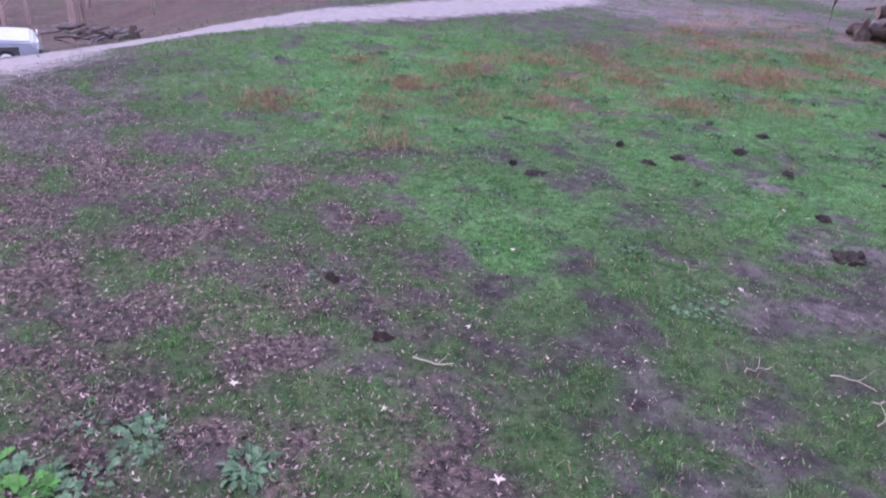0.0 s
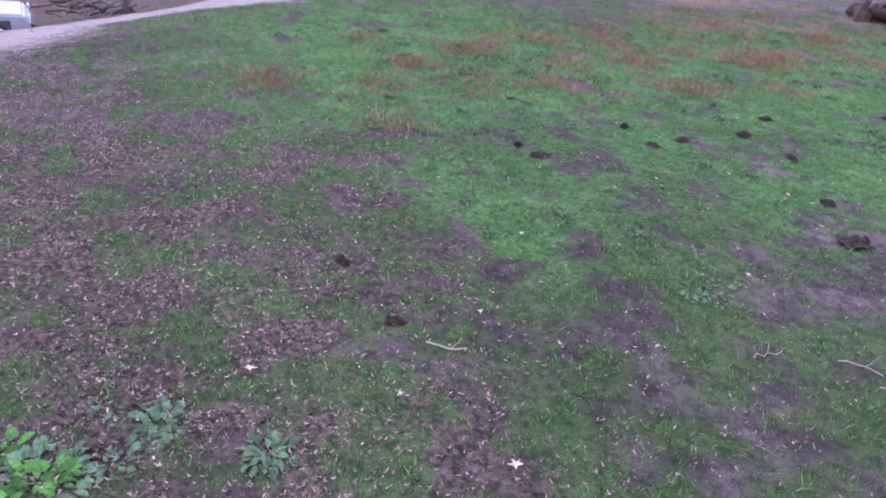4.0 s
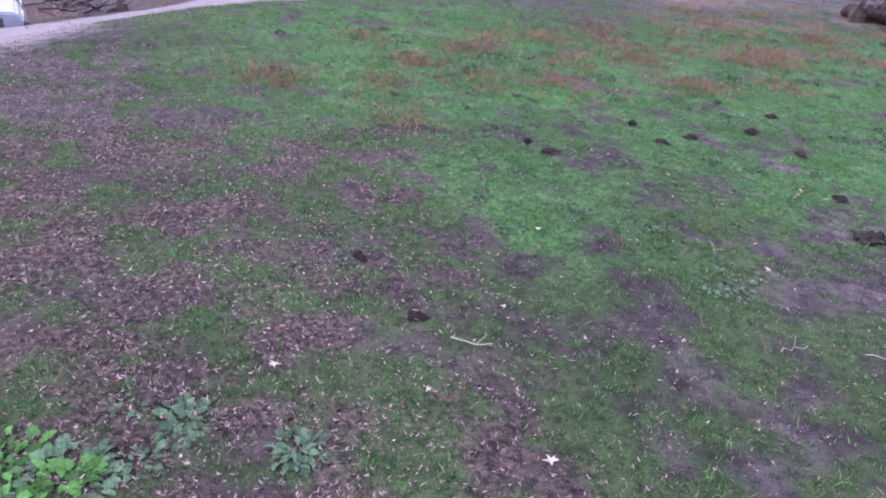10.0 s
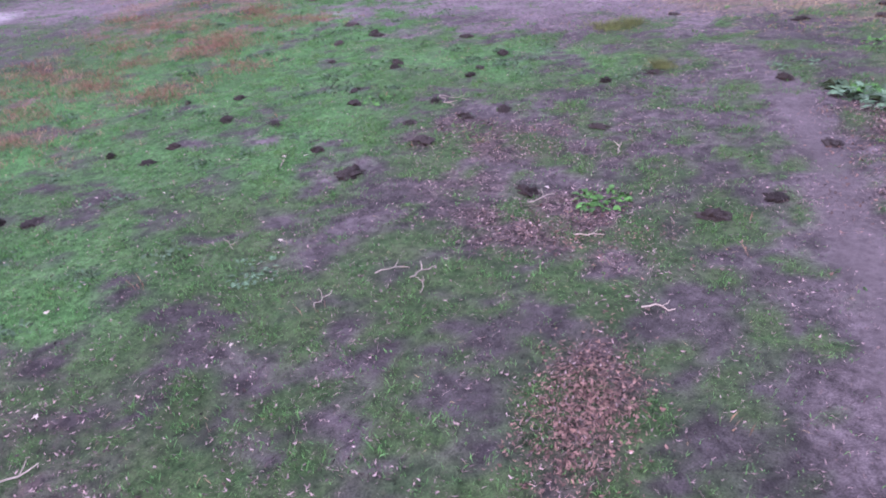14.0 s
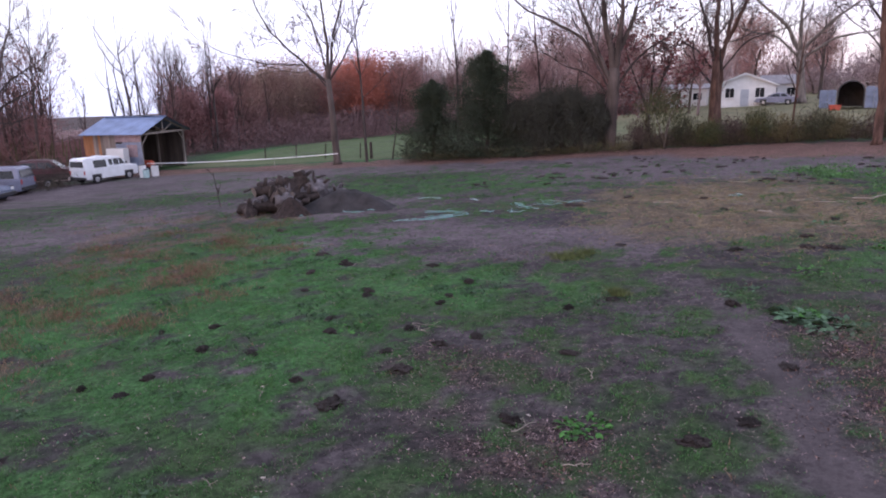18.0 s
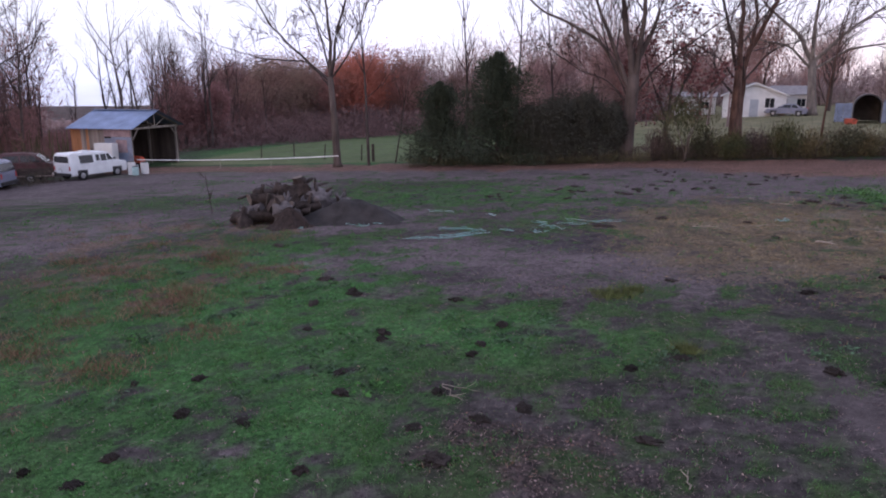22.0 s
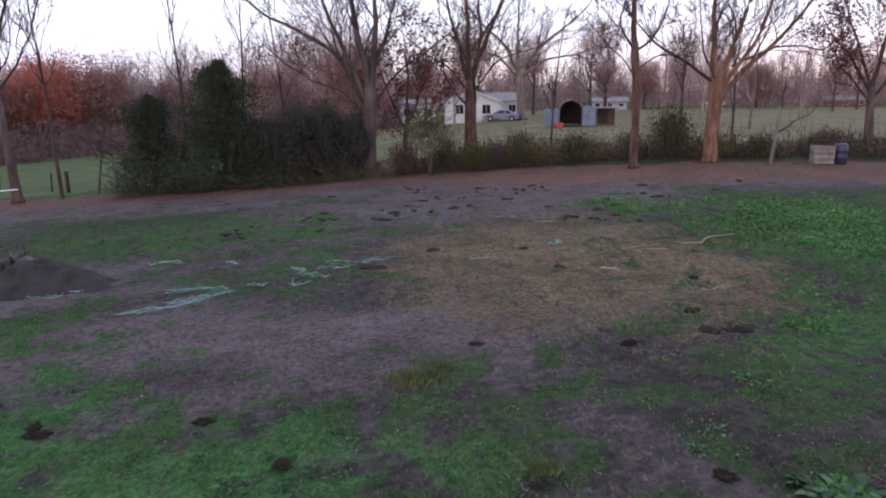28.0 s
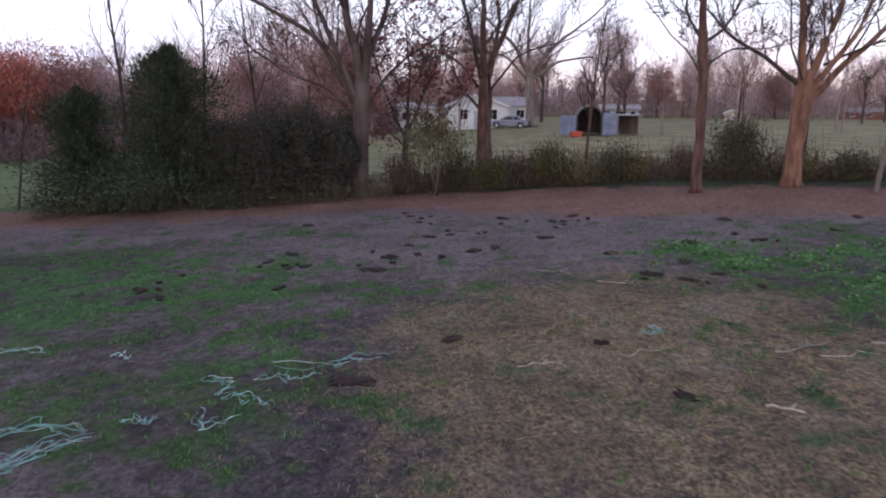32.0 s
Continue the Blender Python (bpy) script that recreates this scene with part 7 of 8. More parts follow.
# brush pile by the drive
bp = thing("brush_pile", pose(-24.4, 0.1, ground_z(-24.4, 0.1) - 0.1, 0, 0, -28), "pile of grey branches and broken wood beside the drive", "brush pile")
rb = random.Random(31)
for i in range(34):
    a, L = rb.uniform(-0.7, 0.7) + (math.pi / 2 if rb.random() < 0.6 else 0), rb.uniform(0.6, 2.0)
    x, y, z = rb.uniform(-0.5, 0.5), rb.uniform(-1.6, 1.6), rb.uniform(0.05, 0.5)
    r = rb.uniform(0.02, 0.075)
    part("branch", tube([(x - math.cos(a) * L / 2, y - math.sin(a) * L / 2, max(0.05, z - rb.uniform(0, 0.25))), (x, y, z + 0.05), (x + math.cos(a) * L / 2, y + math.sin(a) * L / 2, z + rb.uniform(0.0, 0.35))], [r, r * 0.9, r * 0.5], 5), M["log_grey" if i % 3 else "log_bark"], bp)
part("stump", tube([(0.1, 1.2, 0), (0.1, 1.2, 0.35), (0.15, 1.25, 0.85)], [0.3, 0.24, 0.08], 9), M["log_bark"], bp)


# ---- crate and barrel at the fence ----
crate = thing("wooden_crate", pose(20.5, 35.9, ground_z(20.5, 35.9), 0, 0, -18) @ Matrix.Diagonal((0.72, 0.72, 0.85, 1)), "weathered slatted wooden crate standing at the fence", "crate")
for sx in (-0.55, 0.55):
    for sy in (-0.45, 0.45):
        part("corner_post", boxed(sx - 0.04, sx + 0.04, sy - 0.04, sy + 0.04, 0, 1.0, bevel=0.006), M["crate_wood"], crate)
for i in range(6):
    z = 0.04 + i * 0.163
    for sy in (-0.5, 0.5):
        part("slat", boxed(-0.62, 0.62, sy - 0.012, sy + 0.012, z, z + 0.135), M["crate_wood"], crate)
    for sx in (-0.605, 0.605):
        part("slat", boxed(sx - 0.012, sx + 0.012, -0.48, 0.48, z, z + 0.135), M["crate_wood"], crate)
barrel = thing("blue_barrel", pose(21.25, 35.62, ground_z(21.25, 35.62)), "dark blue plastic barrel beside a wooden crate", "barrel")
pr = [(0.26, 0), (0.29, 0.08), (0.3, 0.3), (0.315, 0.33), (0.3, 0.36), (0.3, 0.62), (0.315, 0.65), (0.3, 0.68), (0.29, 0.9), (0.25, 0.96), (0.0, 0.96)]
part("drum", ([(r * math.cos(6.2832 * j / 18), r * math.sin(6.2832 * j / 18), z) for r, z in pr for j in range(18)], [(i * 18 + j, i * 18 + (j + 1) % 18, (i + 1) * 18 + (j + 1) % 18, (i + 1) * 18 + j) for i in range(len(pr) - 1) for j in range(18)]), M["blue_plastic"], barrel, smooth=True)
part("bung", boxed(-0.17, -0.11, -0.03, 0.03, 0.955, 0.985, bevel=0.006), M["trim_black"], barrel)


# ---- dung, clods, sticks, leaves and netting on the ground ----
LUMP_ME = {}
for i in range(5):                      # a broken, trodden heap with a lumpy, ragged rim
    bm = bmesh.new()
    bmesh.ops.create_icosphere(bm, subdivisions=4, radius=1)
    for v in bm.verts:
        q = v.co.copy()
        knob = abs(noise.noise(q * 4.2 + Vector((i * 3, 2, 0)))) + 0.6 * abs(noise.noise(q * 8.5 + Vector((0, i, 4))))
        rim = 1 + 0.75 * noise.noise(q * 1.7 + Vector((i * 9, 0, 1))) + 0.35 * noise.noise(q * 5 + Vector((i, 3, 0)))
        v.co = Vector((q.x * rim, q.y * rim, max(-0.1, q.z * (0.45 + 1.1 * knob))))
    LUMP_ME["dung", i] = from_bm("lump", bm, M["dung"], smooth=True)
for i in range(5):                      # a torn-up clod: one flat ragged lump
    bm = bmesh.new()
    bmesh.ops.create_icosphere(bm, subdivisions=3, radius=1)
    for v in bm.verts:
        q = v.co.copy()
        v.co *= 1 + 0.55 * noise.noise(q * 1.6 + Vector((i * 7, 0, 0))) + 0.5 * noise.noise(q * 4.5 + Vector((0, i * 5, 0)))
        v.co.z = max(v.co.z * (0.6 + 0.9 * noise.noise(q * 3.3 + Vector((i, i, 0)))), -0.25)
    LUMP_ME["clod", i] = from_bm("lump", bm, M["clod"], smooth=True)


def lump(x, y, sx, sy, h, mat="dung", seed=0):
    name, label = ("horse_dung", "dark heap of horse dung on the grass") if mat == "dung" else ("earth_clod", "dark clod of torn-up earth and dead grass")
    ob = tagged(new(name, LUMP_ME[mat, seed % 5]), label, "dung" if mat == "dung" else "clod", "dung piles in the pasture" if mat == "dung" else "clods in the pasture")
    ob.matrix_basis = pose(x, y, ground_z(x, y) + h * 0.1, 0, 0, seed * 47) @ Matrix.Diagonal((sx, sy, h, 1))


DUNG = [(-6.25, 7.2, 0.22), (-6.2, 7.75, 0.18), (-6.08, 9.0, 0.2), (-5.1, 8.95, 0.2), (-3.75, 7.95, 0.17), (-2.9, 7.3, 0.32), (-4.5, 10.75, 0.22), (-4.15, 10.0, 0.2), (-2.28, 8.45, 0.32), (-2.8, 9.2, 0.2), (-2.8, 10.35, 0.17), (-4.5, 12.65, 0.2), (-6.0, 12.6, 0.18), (-6.63, 10.15, 0.2), (-1.5, 10.05, 0.22), (0.1, 9.45, 0.2), (-0.14, 11.65, 0.2), (-2.42, 13.3, 0.22), (-2.6, 12.3, 0.2), (-3.7, 14.8, 0.2), (-6.15, 15.1, 0.2),
        (-6.4, 5.2, 0.26), (-6.85, 5.1, 0.12), (1.74, 6.95, 0.24), (2.35, 7.5, 0.24), (3.08, 9.15, 0.26), (2.66, 11.95, 0.2), (0.6, 12.25, 0.22), (-2.65, 11.85, 0.22), (-4.4, 12.3, 0.2), (0.62, 16.8, 0.2), (3.2, 16.1, 0.24), (-7.0, 7.25, 0.14), (-7.55, 9.8, 0.13), (-2.0, 9.55, 0.2)]
CLODS = [(-0.42, 7.2, 0.24), (-6.0, 14.9, 0.24), (-7.25, 16.0, 0.28), (-6.6, 14.1, 0.24), (-10.3, 19.4, 0.4), (-4.5, 1.55, 0.12), (-3.4, 1.65, 0.12), (4.7, 16.3, 0.3), (5.2, 16.2, 0.32), (4.9, 17.3, 0.25), (6.0, 19.45, 0.25), (3.5, 21.4, 0.25), (3.1, 23.6, 0.2), (0.65, 24.4, 0.3), (-3.4, 31.4, 0.35), (-2.85, 32.1, 0.35), (-0.6, 29.6, 0.4), (2.15, 31.1, 0.35), (2.8, 31.4, 0.3), (3.87, 35.4, 0.35), (4.45, 32.1, 0.38), (6.2, 35.2, 0.35), (5.3, 34.5, 0.28), (10.4, 33.0, 0.3), (5.5, 29.7, 0.3), (6.85, 28.35, 0.38), (8.0, 30.35, 0.4), (5.7, 27.5, 0.4), (-0.16, 30.85, 0.3), (-2.8, 28.6, 0.3), (-6.0, 29.2, 0.3), (1.15, 33.2, 0.28), (-2.7, 36.4, 0.3), (14.3, 32.2, 0.3), (12.5, 30.7, 0.3), (-1.1, 22.9, 0.5)]
for i, (x, y, s) in enumerate(DUNG):
    lump(x, y, s * (0.5 + 0.07 * (i % 4)), s * 0.42, 0.045 + 0.015 * (i % 3), "dung", i)
for i, (x, y, s) in enumerate(CLODS):
    lump(x, y, s * 0.68, s * 0.42, 0.07, "clod", i + 3)


rk = random.Random(9)
for cx, cy in ((-2.6, 30.6), (0.0, 31.2), (2.6, 33.6), (5.6, 34.6), (-5.6, 29.2), (9.0, 30.2), (1.0, 36.2), (7.0, 27.0)):
    for k in range(6):
        s = rk.uniform(0.07, 0.2)
        lump(cx + rk.gauss(0, 0.7), cy + rk.gauss(0, 0.5), s * 0.9, s * 0.55, 0.06, "clod", rk.randrange(40))


def stick(x, y, length, r, turn, seed, label="pale bare stick lying on the ground", mat="stick", forked=True):
    rr = random.Random(seed)
    r = r * (0.7 if length < 0.6 or length > 1.5 else 0.5)
    t = thing("stick", pose(x, y, ground_z(x, y) + r + 0.015, 0, rr.uniform(-3, 3), turn), label, "stick")
    pts = [(length * (i / 5 - 0.5), rr.uniform(-0.11, 0.11) * length, rr.uniform(0, 0.03)) for i in range(6)]
    part("shaft", tube(pts, [r, r * 0.95, r * 0.9, r * 0.8, r * 0.7, r * 0.45], 6), M[mat], t)
    if forked:
        p = pts[3]
        part("fork", tube([p, (p[0] + length * 0.14, p[1] + length * 0.16, 0.03), (p[0] + length * 0.2, p[1] + length * 0.27, 0.05)], [r * 0.7, r * 0.55, r * 0.3], 5), M[mat], t)
    return t


for i, (x, y, ln, r, tu) in enumerate([(-1.75, 4.45, 0.3, 0.008, 80), (-3.4, 5.25, 0.3, 0.008, -30), (-1.3, 5.1, 0.35, 0.009, 40), (-0.9, 4.9, 0.3, 0.009, 100), (-1.0, 5.15, 0.32, 0.012, 65), (1.3, 5.0, 0.28, 0.012, 0), (-2.5, 10.5, 0.6, 0.015, 0), (0.5, 6.2, 0.3, 0.01, 10), (-0.2, 7.0, 0.4, 0.012, 60), (0.5, 8.6, 0.35, 0.012, 80), (-2.9, 1.9, 0.35, 0.012, 50), (3.6, 28.2, 0.9, 0.025, -20), (4.6, 27.0, 0.8, 0.025, -30), (1.8, 22.9, 0.7, 0.02, 5), (3.6, 23.0, 0.9, 0.018, 20), (6.1, 22.7, 1.2, 0.02, 8), (4.5, 20.7, 0.45, 0.03, -30), (6.0, 18.5, 0.7, 0.02, 0), (-4.0, 7.4, 0.25, 0.009, 110)]):
    stick(x, y, ln, r, tu, 700 + i)
stick(8.1, 22.75, 1.9, 0.035, 22, 760, "long pale fallen branch lying on the straw", forked=False)
stick(6.7, 22.3, 1.3, 0.024, 4, 762, "long pale fallen branch lying on the straw", forked=False)
stick(-2.6, 10.3, 0.7, 0.016, -50, 761)


def net_scrap(x, y, length, turn, seed, mat="netting", strands=5):
    """A twisted scrap of bale netting: crumpled strands along one line."""
    rr = random.Random(seed)
    t = thing("net_scrap", pose(x, y, ground_z(x, y) + 0.02, 0, 0, turn), "crumpled strip of pale green bale netting on the ground", "netting", "scraps of bale netting")
    for s in range(strands):
        w = rr.uniform(-0.24, 0.24) * min(1, length / 1.2)
        f0, f1 = (0.0, 1.0) if s < 2 else sorted((rr.uniform(0, 0.5), rr.uniform(0.5, 1)))
        pts = [(length * (f0 + (f1 - f0) * i / 13 - 0.5 + rr.uniform(-0.05, 0.05)), w * math.sin(i * 0.5 + s) + 0.14 * math.sin(i * 0.45 + seed) + rr.uniform(-0.09, 0.09), rr.uniform(0.0, 0.05)) for i in range(14)]
        part("strand", tube(pts, [rr.uniform(0.002, 0.0065) if 0 < i < 13 else 0.0015 for i in range(14)], 4), M[mat if s != 1 else "net_white"], t)


for i, (x, y, ln, tu) in enumerate([(-5.6, 21.0, 2.8, 32), (-5.2, 21.4, 1.6, 24), (-5.4, 22.1, 1.6, -6), (-3.07, 23.1, 0.8, -68), (-2.55, 22.5, 0.9, -12), (-2.1, 23.2, 1.0, 10), (-9.1, 22.6, 0.9, 30), (-8.4, 22.9, 0.6, 10), (-1.4, 23.75, 2.0, 3), (-7.0, 25.4, 1.1, -12), (-5.05, 24.75, 0.35, 10), (-4.0, 22.15, 0.5, 20), (-3.0, 21.9, 0.6, -20), (4.1, 23.9, 0.5, 20), (-11.0, 22.1, 0.4, 60)]):
    net_scrap(x, y, ln, tu, 800 + i, "net_white" if 8 < i < 11 else "netting", 5 if i < 3 else 3)


def leaf_shape(length, width, droop, curl=0.25, n=9):
    """A leaf with a midrib fold, an arched length and a pointed tip, as (verts, faces), growing along +x."""
    verts, faces = [], []
    for i in range(n + 1):
        f = i / n
        w = width * (math.sin(math.pi * min(f * 0.86 + 0.1, 1.0)) ** 0.8) * 0.5
        z = length * (0.6 * f - droop * f * f)
        x = length * f * 0.92
        lobe = 1.0 if i % 2 else 0.66
        verts += [(x, -w * lobe, z + curl * w + 0.03 * math.sin(i * 2.1)), (x, 0, z), (x, w * lobe, z + curl * w + 0.03 * math.cos(i * 2.4))]
    for i in range(n):
        for k in (0, 1):
            a = i * 3 + k
            faces.append((a, a + 3, a + 4, a + 1))
    return verts, faces


LEAF_ME = {}
for mat in ("weed_leaf", "weed_pale"):
    for k, (ln, wd, dr) in enumerate(((1, 0.6, 0.5), (1, 0.72, 0.66), (1, 0.52, 0.32))):
        LEAF_ME[mat, k] = mesh_of("leaf", *leaf_shape(ln, wd, dr), M[mat], smooth=True)


def weed(x, y, size, leaves, seed, mat="weed_leaf", label="broad-leaved green weed growing in the pasture", spread=1.0, rim=""):
    rr = random.Random(seed)
    t = thing("weed", pose(x, y, ground_z(x, y)), label, "weed", "broad-leaved weeds")
    for i in range(int(leaves * 4)):
        a = rr.uniform(0, 360)
        s = size * rr.uniform(0.14, 0.33)
        off = rr.uniform(0, 1) ** 0.7 * 0.6 * size * spread
        skin = rim if rim and off > 0.36 * size * spread else mat
        b = radians(a)
        ob = new("leaf", LEAF_ME[skin, rr.randrange(3)])
        ob.parent = t
        ob.matrix_basis = pose(math.cos(b) * off, math.sin(b) * off, 0.01, rr.uniform(-35, 35), rr.uniform(-8, 30), a) @ Matrix.Diagonal((s, s, s, 1))


for i, (x, y, s, n, mat, sp) in enumerate([(-2.3, 0.24, 0.36, 17, "weed_pale", 0.7), (-2.88, -0.36, 0.38, 20, "weed_pale", 0.9), (-2.62, -1.12, 0.46, 34, "weed_leaf", 1.0), (-2.95, -1.45, 0.4, 20, "weed_leaf", 1.0), (-2.62, -0.72, 0.24, 10, "weed_pale", 1.0), (-3.15, -0.75, 0.2, 7, "weed_pale", 1.2), (-2.75, 4.75, 0.24, 18, "weed_pale", 2.0), (-4.6, 1.5, 0.2, 8, "weed_pale", 1.5),
                                           (0.5, 7.1, 0.42, 18, "weed_leaf", 1.15), (3.7, 11.35, 0.85, 26, "weed_pale", 0.8), (4.05, 10.85, 0.7, 12, "weed_pale", 1.0), (3.75, 11.5, 0.5, 20, "weed_leaf", 0.7), (0.65, 12.45, 0.22, 10, "weed_pale", 1.2), (-3.7, 10.3, 0.35, 14, "weed_leaf", 1.6),
                                           (3.1, 13.0, 0.3, 10, "weed_pale", 1.3), (4.4, 14.3, 0.35, 12, "weed_leaf", 1.5), (6.4, 16.0, 0.4, 16, "weed_leaf", 1.6), (-1.6, 13.6, 0.25, 10, "weed_pale", 1.5), (5.8, 19.0, 0.4, 14, "weed_pale", 1.6), (2.6, 12.6, 0.25, 9, "weed_pale", 1.2), (4.85, 22.7, 0.3, 5, "weed_pale", 1.3), (6.2, 22.8, 0.32, 5, "weed_pale", 1.5), (4.3, 24.1, 0.25, 4, "weed_pale", 1.3), (-9.0, 11.6, 0.3, 12, "weed_leaf", 1.5)]):
    weed(x, y, s, n, 900 + i, mat, "broad-leaved green weed growing in the pasture" if mat == "weed_leaf" else "dusty pale green weed with drooping leaves", sp, "weed_pale" if (x, y) == (-2.62, -1.12) else "")


# ---- grass, straw and fallen leaves ----
def spread_points(rng, n, x0, x1, y0, y1, keep):
    x, y = rng.uniform(x0, x1, n), rng.uniform(y0, y1, n)
    z = zones(x, y)
    ok = rng.random(n) < keep(z, x, y)
    return x[ok], y[ok]


def blades(x, y, h, w, per, rng, lean=0.5, spread=0.03):
    """Grass blades as bent pointed strips, per blades to a tuft."""
    x, y, h = np.repeat(x, per), np.repeat(y, per), np.repeat(h, per)
    n = len(x)
    x, y = x + rng.normal(0, spread, n), y + rng.normal(0, spread, n)
    z = ground_height(x, y) - 0.005
    a, b = rng.uniform(0, 6.283, n), rng.uniform(0, 6.283, n)
    h = h * rng.uniform(0.5, 1.2, n)
    out = lean * h * rng.uniform(0.2, 1.3, n)
    dx, dy = np.cos(a), np.sin(a)
    sx, sy = np.cos(b) * w / 2, np.sin(b) * w / 2
    base = np.stack([x, y, z], 1)
    side = np.stack([sx, sy, 0 * sx], 1)
    mid = base + np.stack([dx * out * 0.3, dy * out * 0.3, h * 0.45], 1)
    tip = base + np.stack([dx * out, dy * out, h * 0.95], 1)
    v = np.stack([base, mid + side, tip, mid - side], 1).reshape(-1, 3)
    i = np.arange(n)[:, None] * 4
    return v, np.concatenate([i + np.array([[0, 1, 3]]), i + np.array([[1, 2, 3]])])


def clear(z):
    return np.clip(1 - 1.25 * np.maximum.reduce([z["road"], z["dirt"] * 0.8, z["hay"], z["woods"]]), 0, 1)


rng = np.random.default_rng(77)
green = lambda z, x, y: np.clip(z["grassy"] ** 1.3 * (0.45 + 0.7 * z["lush"]) * np.clip((z["fine"] - 0.36) * 6, 0.1, 1.3) + 0.06 * (1 - z["road"]) * (1 - z["path"]), 0, 1)
near_by = lambda x, y: np.clip((17 - np.hypot(x + 2.5, y - 3)) / 6, 0, 1)
x1, y1 = spread_points(rng, 400000, -19, 9, -8, 18, lambda z, x, y: green(z, x, y) * near_by(x, y))
x2, y2 = spread_points(rng, 200000, -26, 18, -8, 36, lambda z, x, y: green(z, x, y) * (1 - 0.97 * near_by(x, y)))
clump1, clump2 = fractal(x1, y1, 2.2, 101, 3), fractal(x2, y2, 1.8, 102, 3)      # taller where it grows in clumps
h1 = (0.022 + 0.07 * np.clip((clump1 - 0.36) * 2.2, 0, 1) ** 1.4) * rng.uniform(0.6, 1.15, len(x1))
h2 = (0.04 + 0.12 * np.clip((clump2 - 0.36) * 2.2, 0, 1) ** 1.4) * rng.uniform(0.6, 1.15, len(x2))
v1, f1 = blades(x1, y1, h1, 0.008, 3, rng, 0.7)
v2, f2 = blades(x2, y2, h2, 0.017, 3, rng, 0.7)
tagged(new("grass", fast_mesh("grass", np.concatenate([v1, v2]), np.concatenate([f1, f2 + len(v1)]), M["grass"])), "short uneven green pasture grass", "grass", kind="stuff")

# taller yellow-green tufts that stand alone
for i, (x, y, s, n) in enumerate(((-0.6, 15.4, 0.42, 260), (-0.2, 15.7, 0.3, 140), (0.7, 12.5, 0.2, 130))):
    v, f = blades(rng.normal(0, s * 0.5, n), rng.normal(0, s * 0.4, n), rng.uniform(0.08, 0.22, n), 0.011, 3, rng, 0.8, 0.03)
    v[:, 2] = v[:, 2] - ground_height(v[:, 0], v[:, 1])
    tf = tagged(new("grass_tuft", fast_mesh("grass_tuft", v, f, M["tuft_grass"])), "shaggy yellow-green tuft of longer grass", "grass tuft", "longer grass tufts", "stuff")
    tf.matrix_basis = pose(x, y, ground_z(x, y))
# orange-brown tufts of dead grass
TUFTS = [(-12.4, 7.3), (-12.6, 9.4), (-13.0, 11.1), (-10.6, 10.6), (-9.9, 13.2), (-10.0, 14.3), (-11.2, 17.9), (-9.4, 16.4), (-11.2, 5.6), (-13.5, 5.2), (-12.1, 15.8), (-15.5, 17.0), (-11.0, 2.3), (-10.8, 17.1), (-13.5, 23.0), (-11.6, 22.6), (-8.5, 10.0), (-10.4, 8.7), (-13.0, 8.1), (-12.1, 7.0), (-13.0, 9.7), (-11.5, 5.2), (-10.9, 2.6), (-10.1, 4.3), (-9.6, 6.0), (-9.4, 7.5), (-9.9, 13.3), (-11.4, 18.0), (-10.6, 10.3), (-8.5, 10.4), (-8.3, 3.7), (-10.2, 14.6), (-9.3, 14.0), (-12.4, 13.6), (-13.6, 16.0), (-11.2, 20.4), (-8.6, 16.6), (-13.8, 12.0), (-14.5, 19.2), (-7.9, 12.2), (-11.9, 11.2), (-10.9, 12.2)]
tx = np.concatenate([rng.normal(a, 0.4, 110) for a, _ in TUFTS])
ty = np.concatenate([rng.normal(b, 0.36, 110) for _, b in TUFTS])
x3, y3 = spread_points(rng, 80000, -22, 14, -6, 36, lambda z, x, y: np.clip(z["dry"] * 0.42 + 0.02 * clear(z) * (1 - 0.8 * near_by(x, y)), 0, 1))
x3, y3 = np.concatenate([x3, tx]), np.concatenate([y3, ty])
tagged(new("dead_grass", fast_mesh("dead_grass", *blades(x3, y3, np.concatenate([rng.uniform(0.05, 0.14, len(x3) - len(tx)), rng.uniform(0.05, 0.2, len(tx)) * rng.uniform(0.6, 1.2, len(tx))]), 0.01, 5, rng, 0.7, 0.06), M["dry_grass"])), "orange-brown tufts of dead grass", "grass", kind="stuff")


def lying(x, y, length, width, rng, lift=0.012):
    """Flat pieces lying about: thin bent strips."""
    n = len(x)
    a, t = rng.uniform(0, 6.283, n), rng.normal(0, 0.35, n)
    z = ground_height(x, y) + lift + rng.uniform(0, 0.02, n)
    d = np.stack([np.cos(a) * length, np.sin(a) * length, t * length * 0.35], 1) / 2
    s = np.stack([-np.sin(a), np.cos(a), rng.normal(0, 0.5, n)], 1) * (np.asarray(width) / 2)[:, None]
    c = np.stack([x, y, z], 1)
    up = np.zeros((n, 3))
    up[:, 2] = width * rng.uniform(0.05, 0.4, n)
    v = np.stack([c - d, c + s + up, c + d, c - s + up], 1).reshape(-1, 3)
    i = np.arange(n)[:, None] * 4
    return v, np.concatenate([i + np.array([[0, 1, 2]]), i + np.array([[0, 2, 3]])])


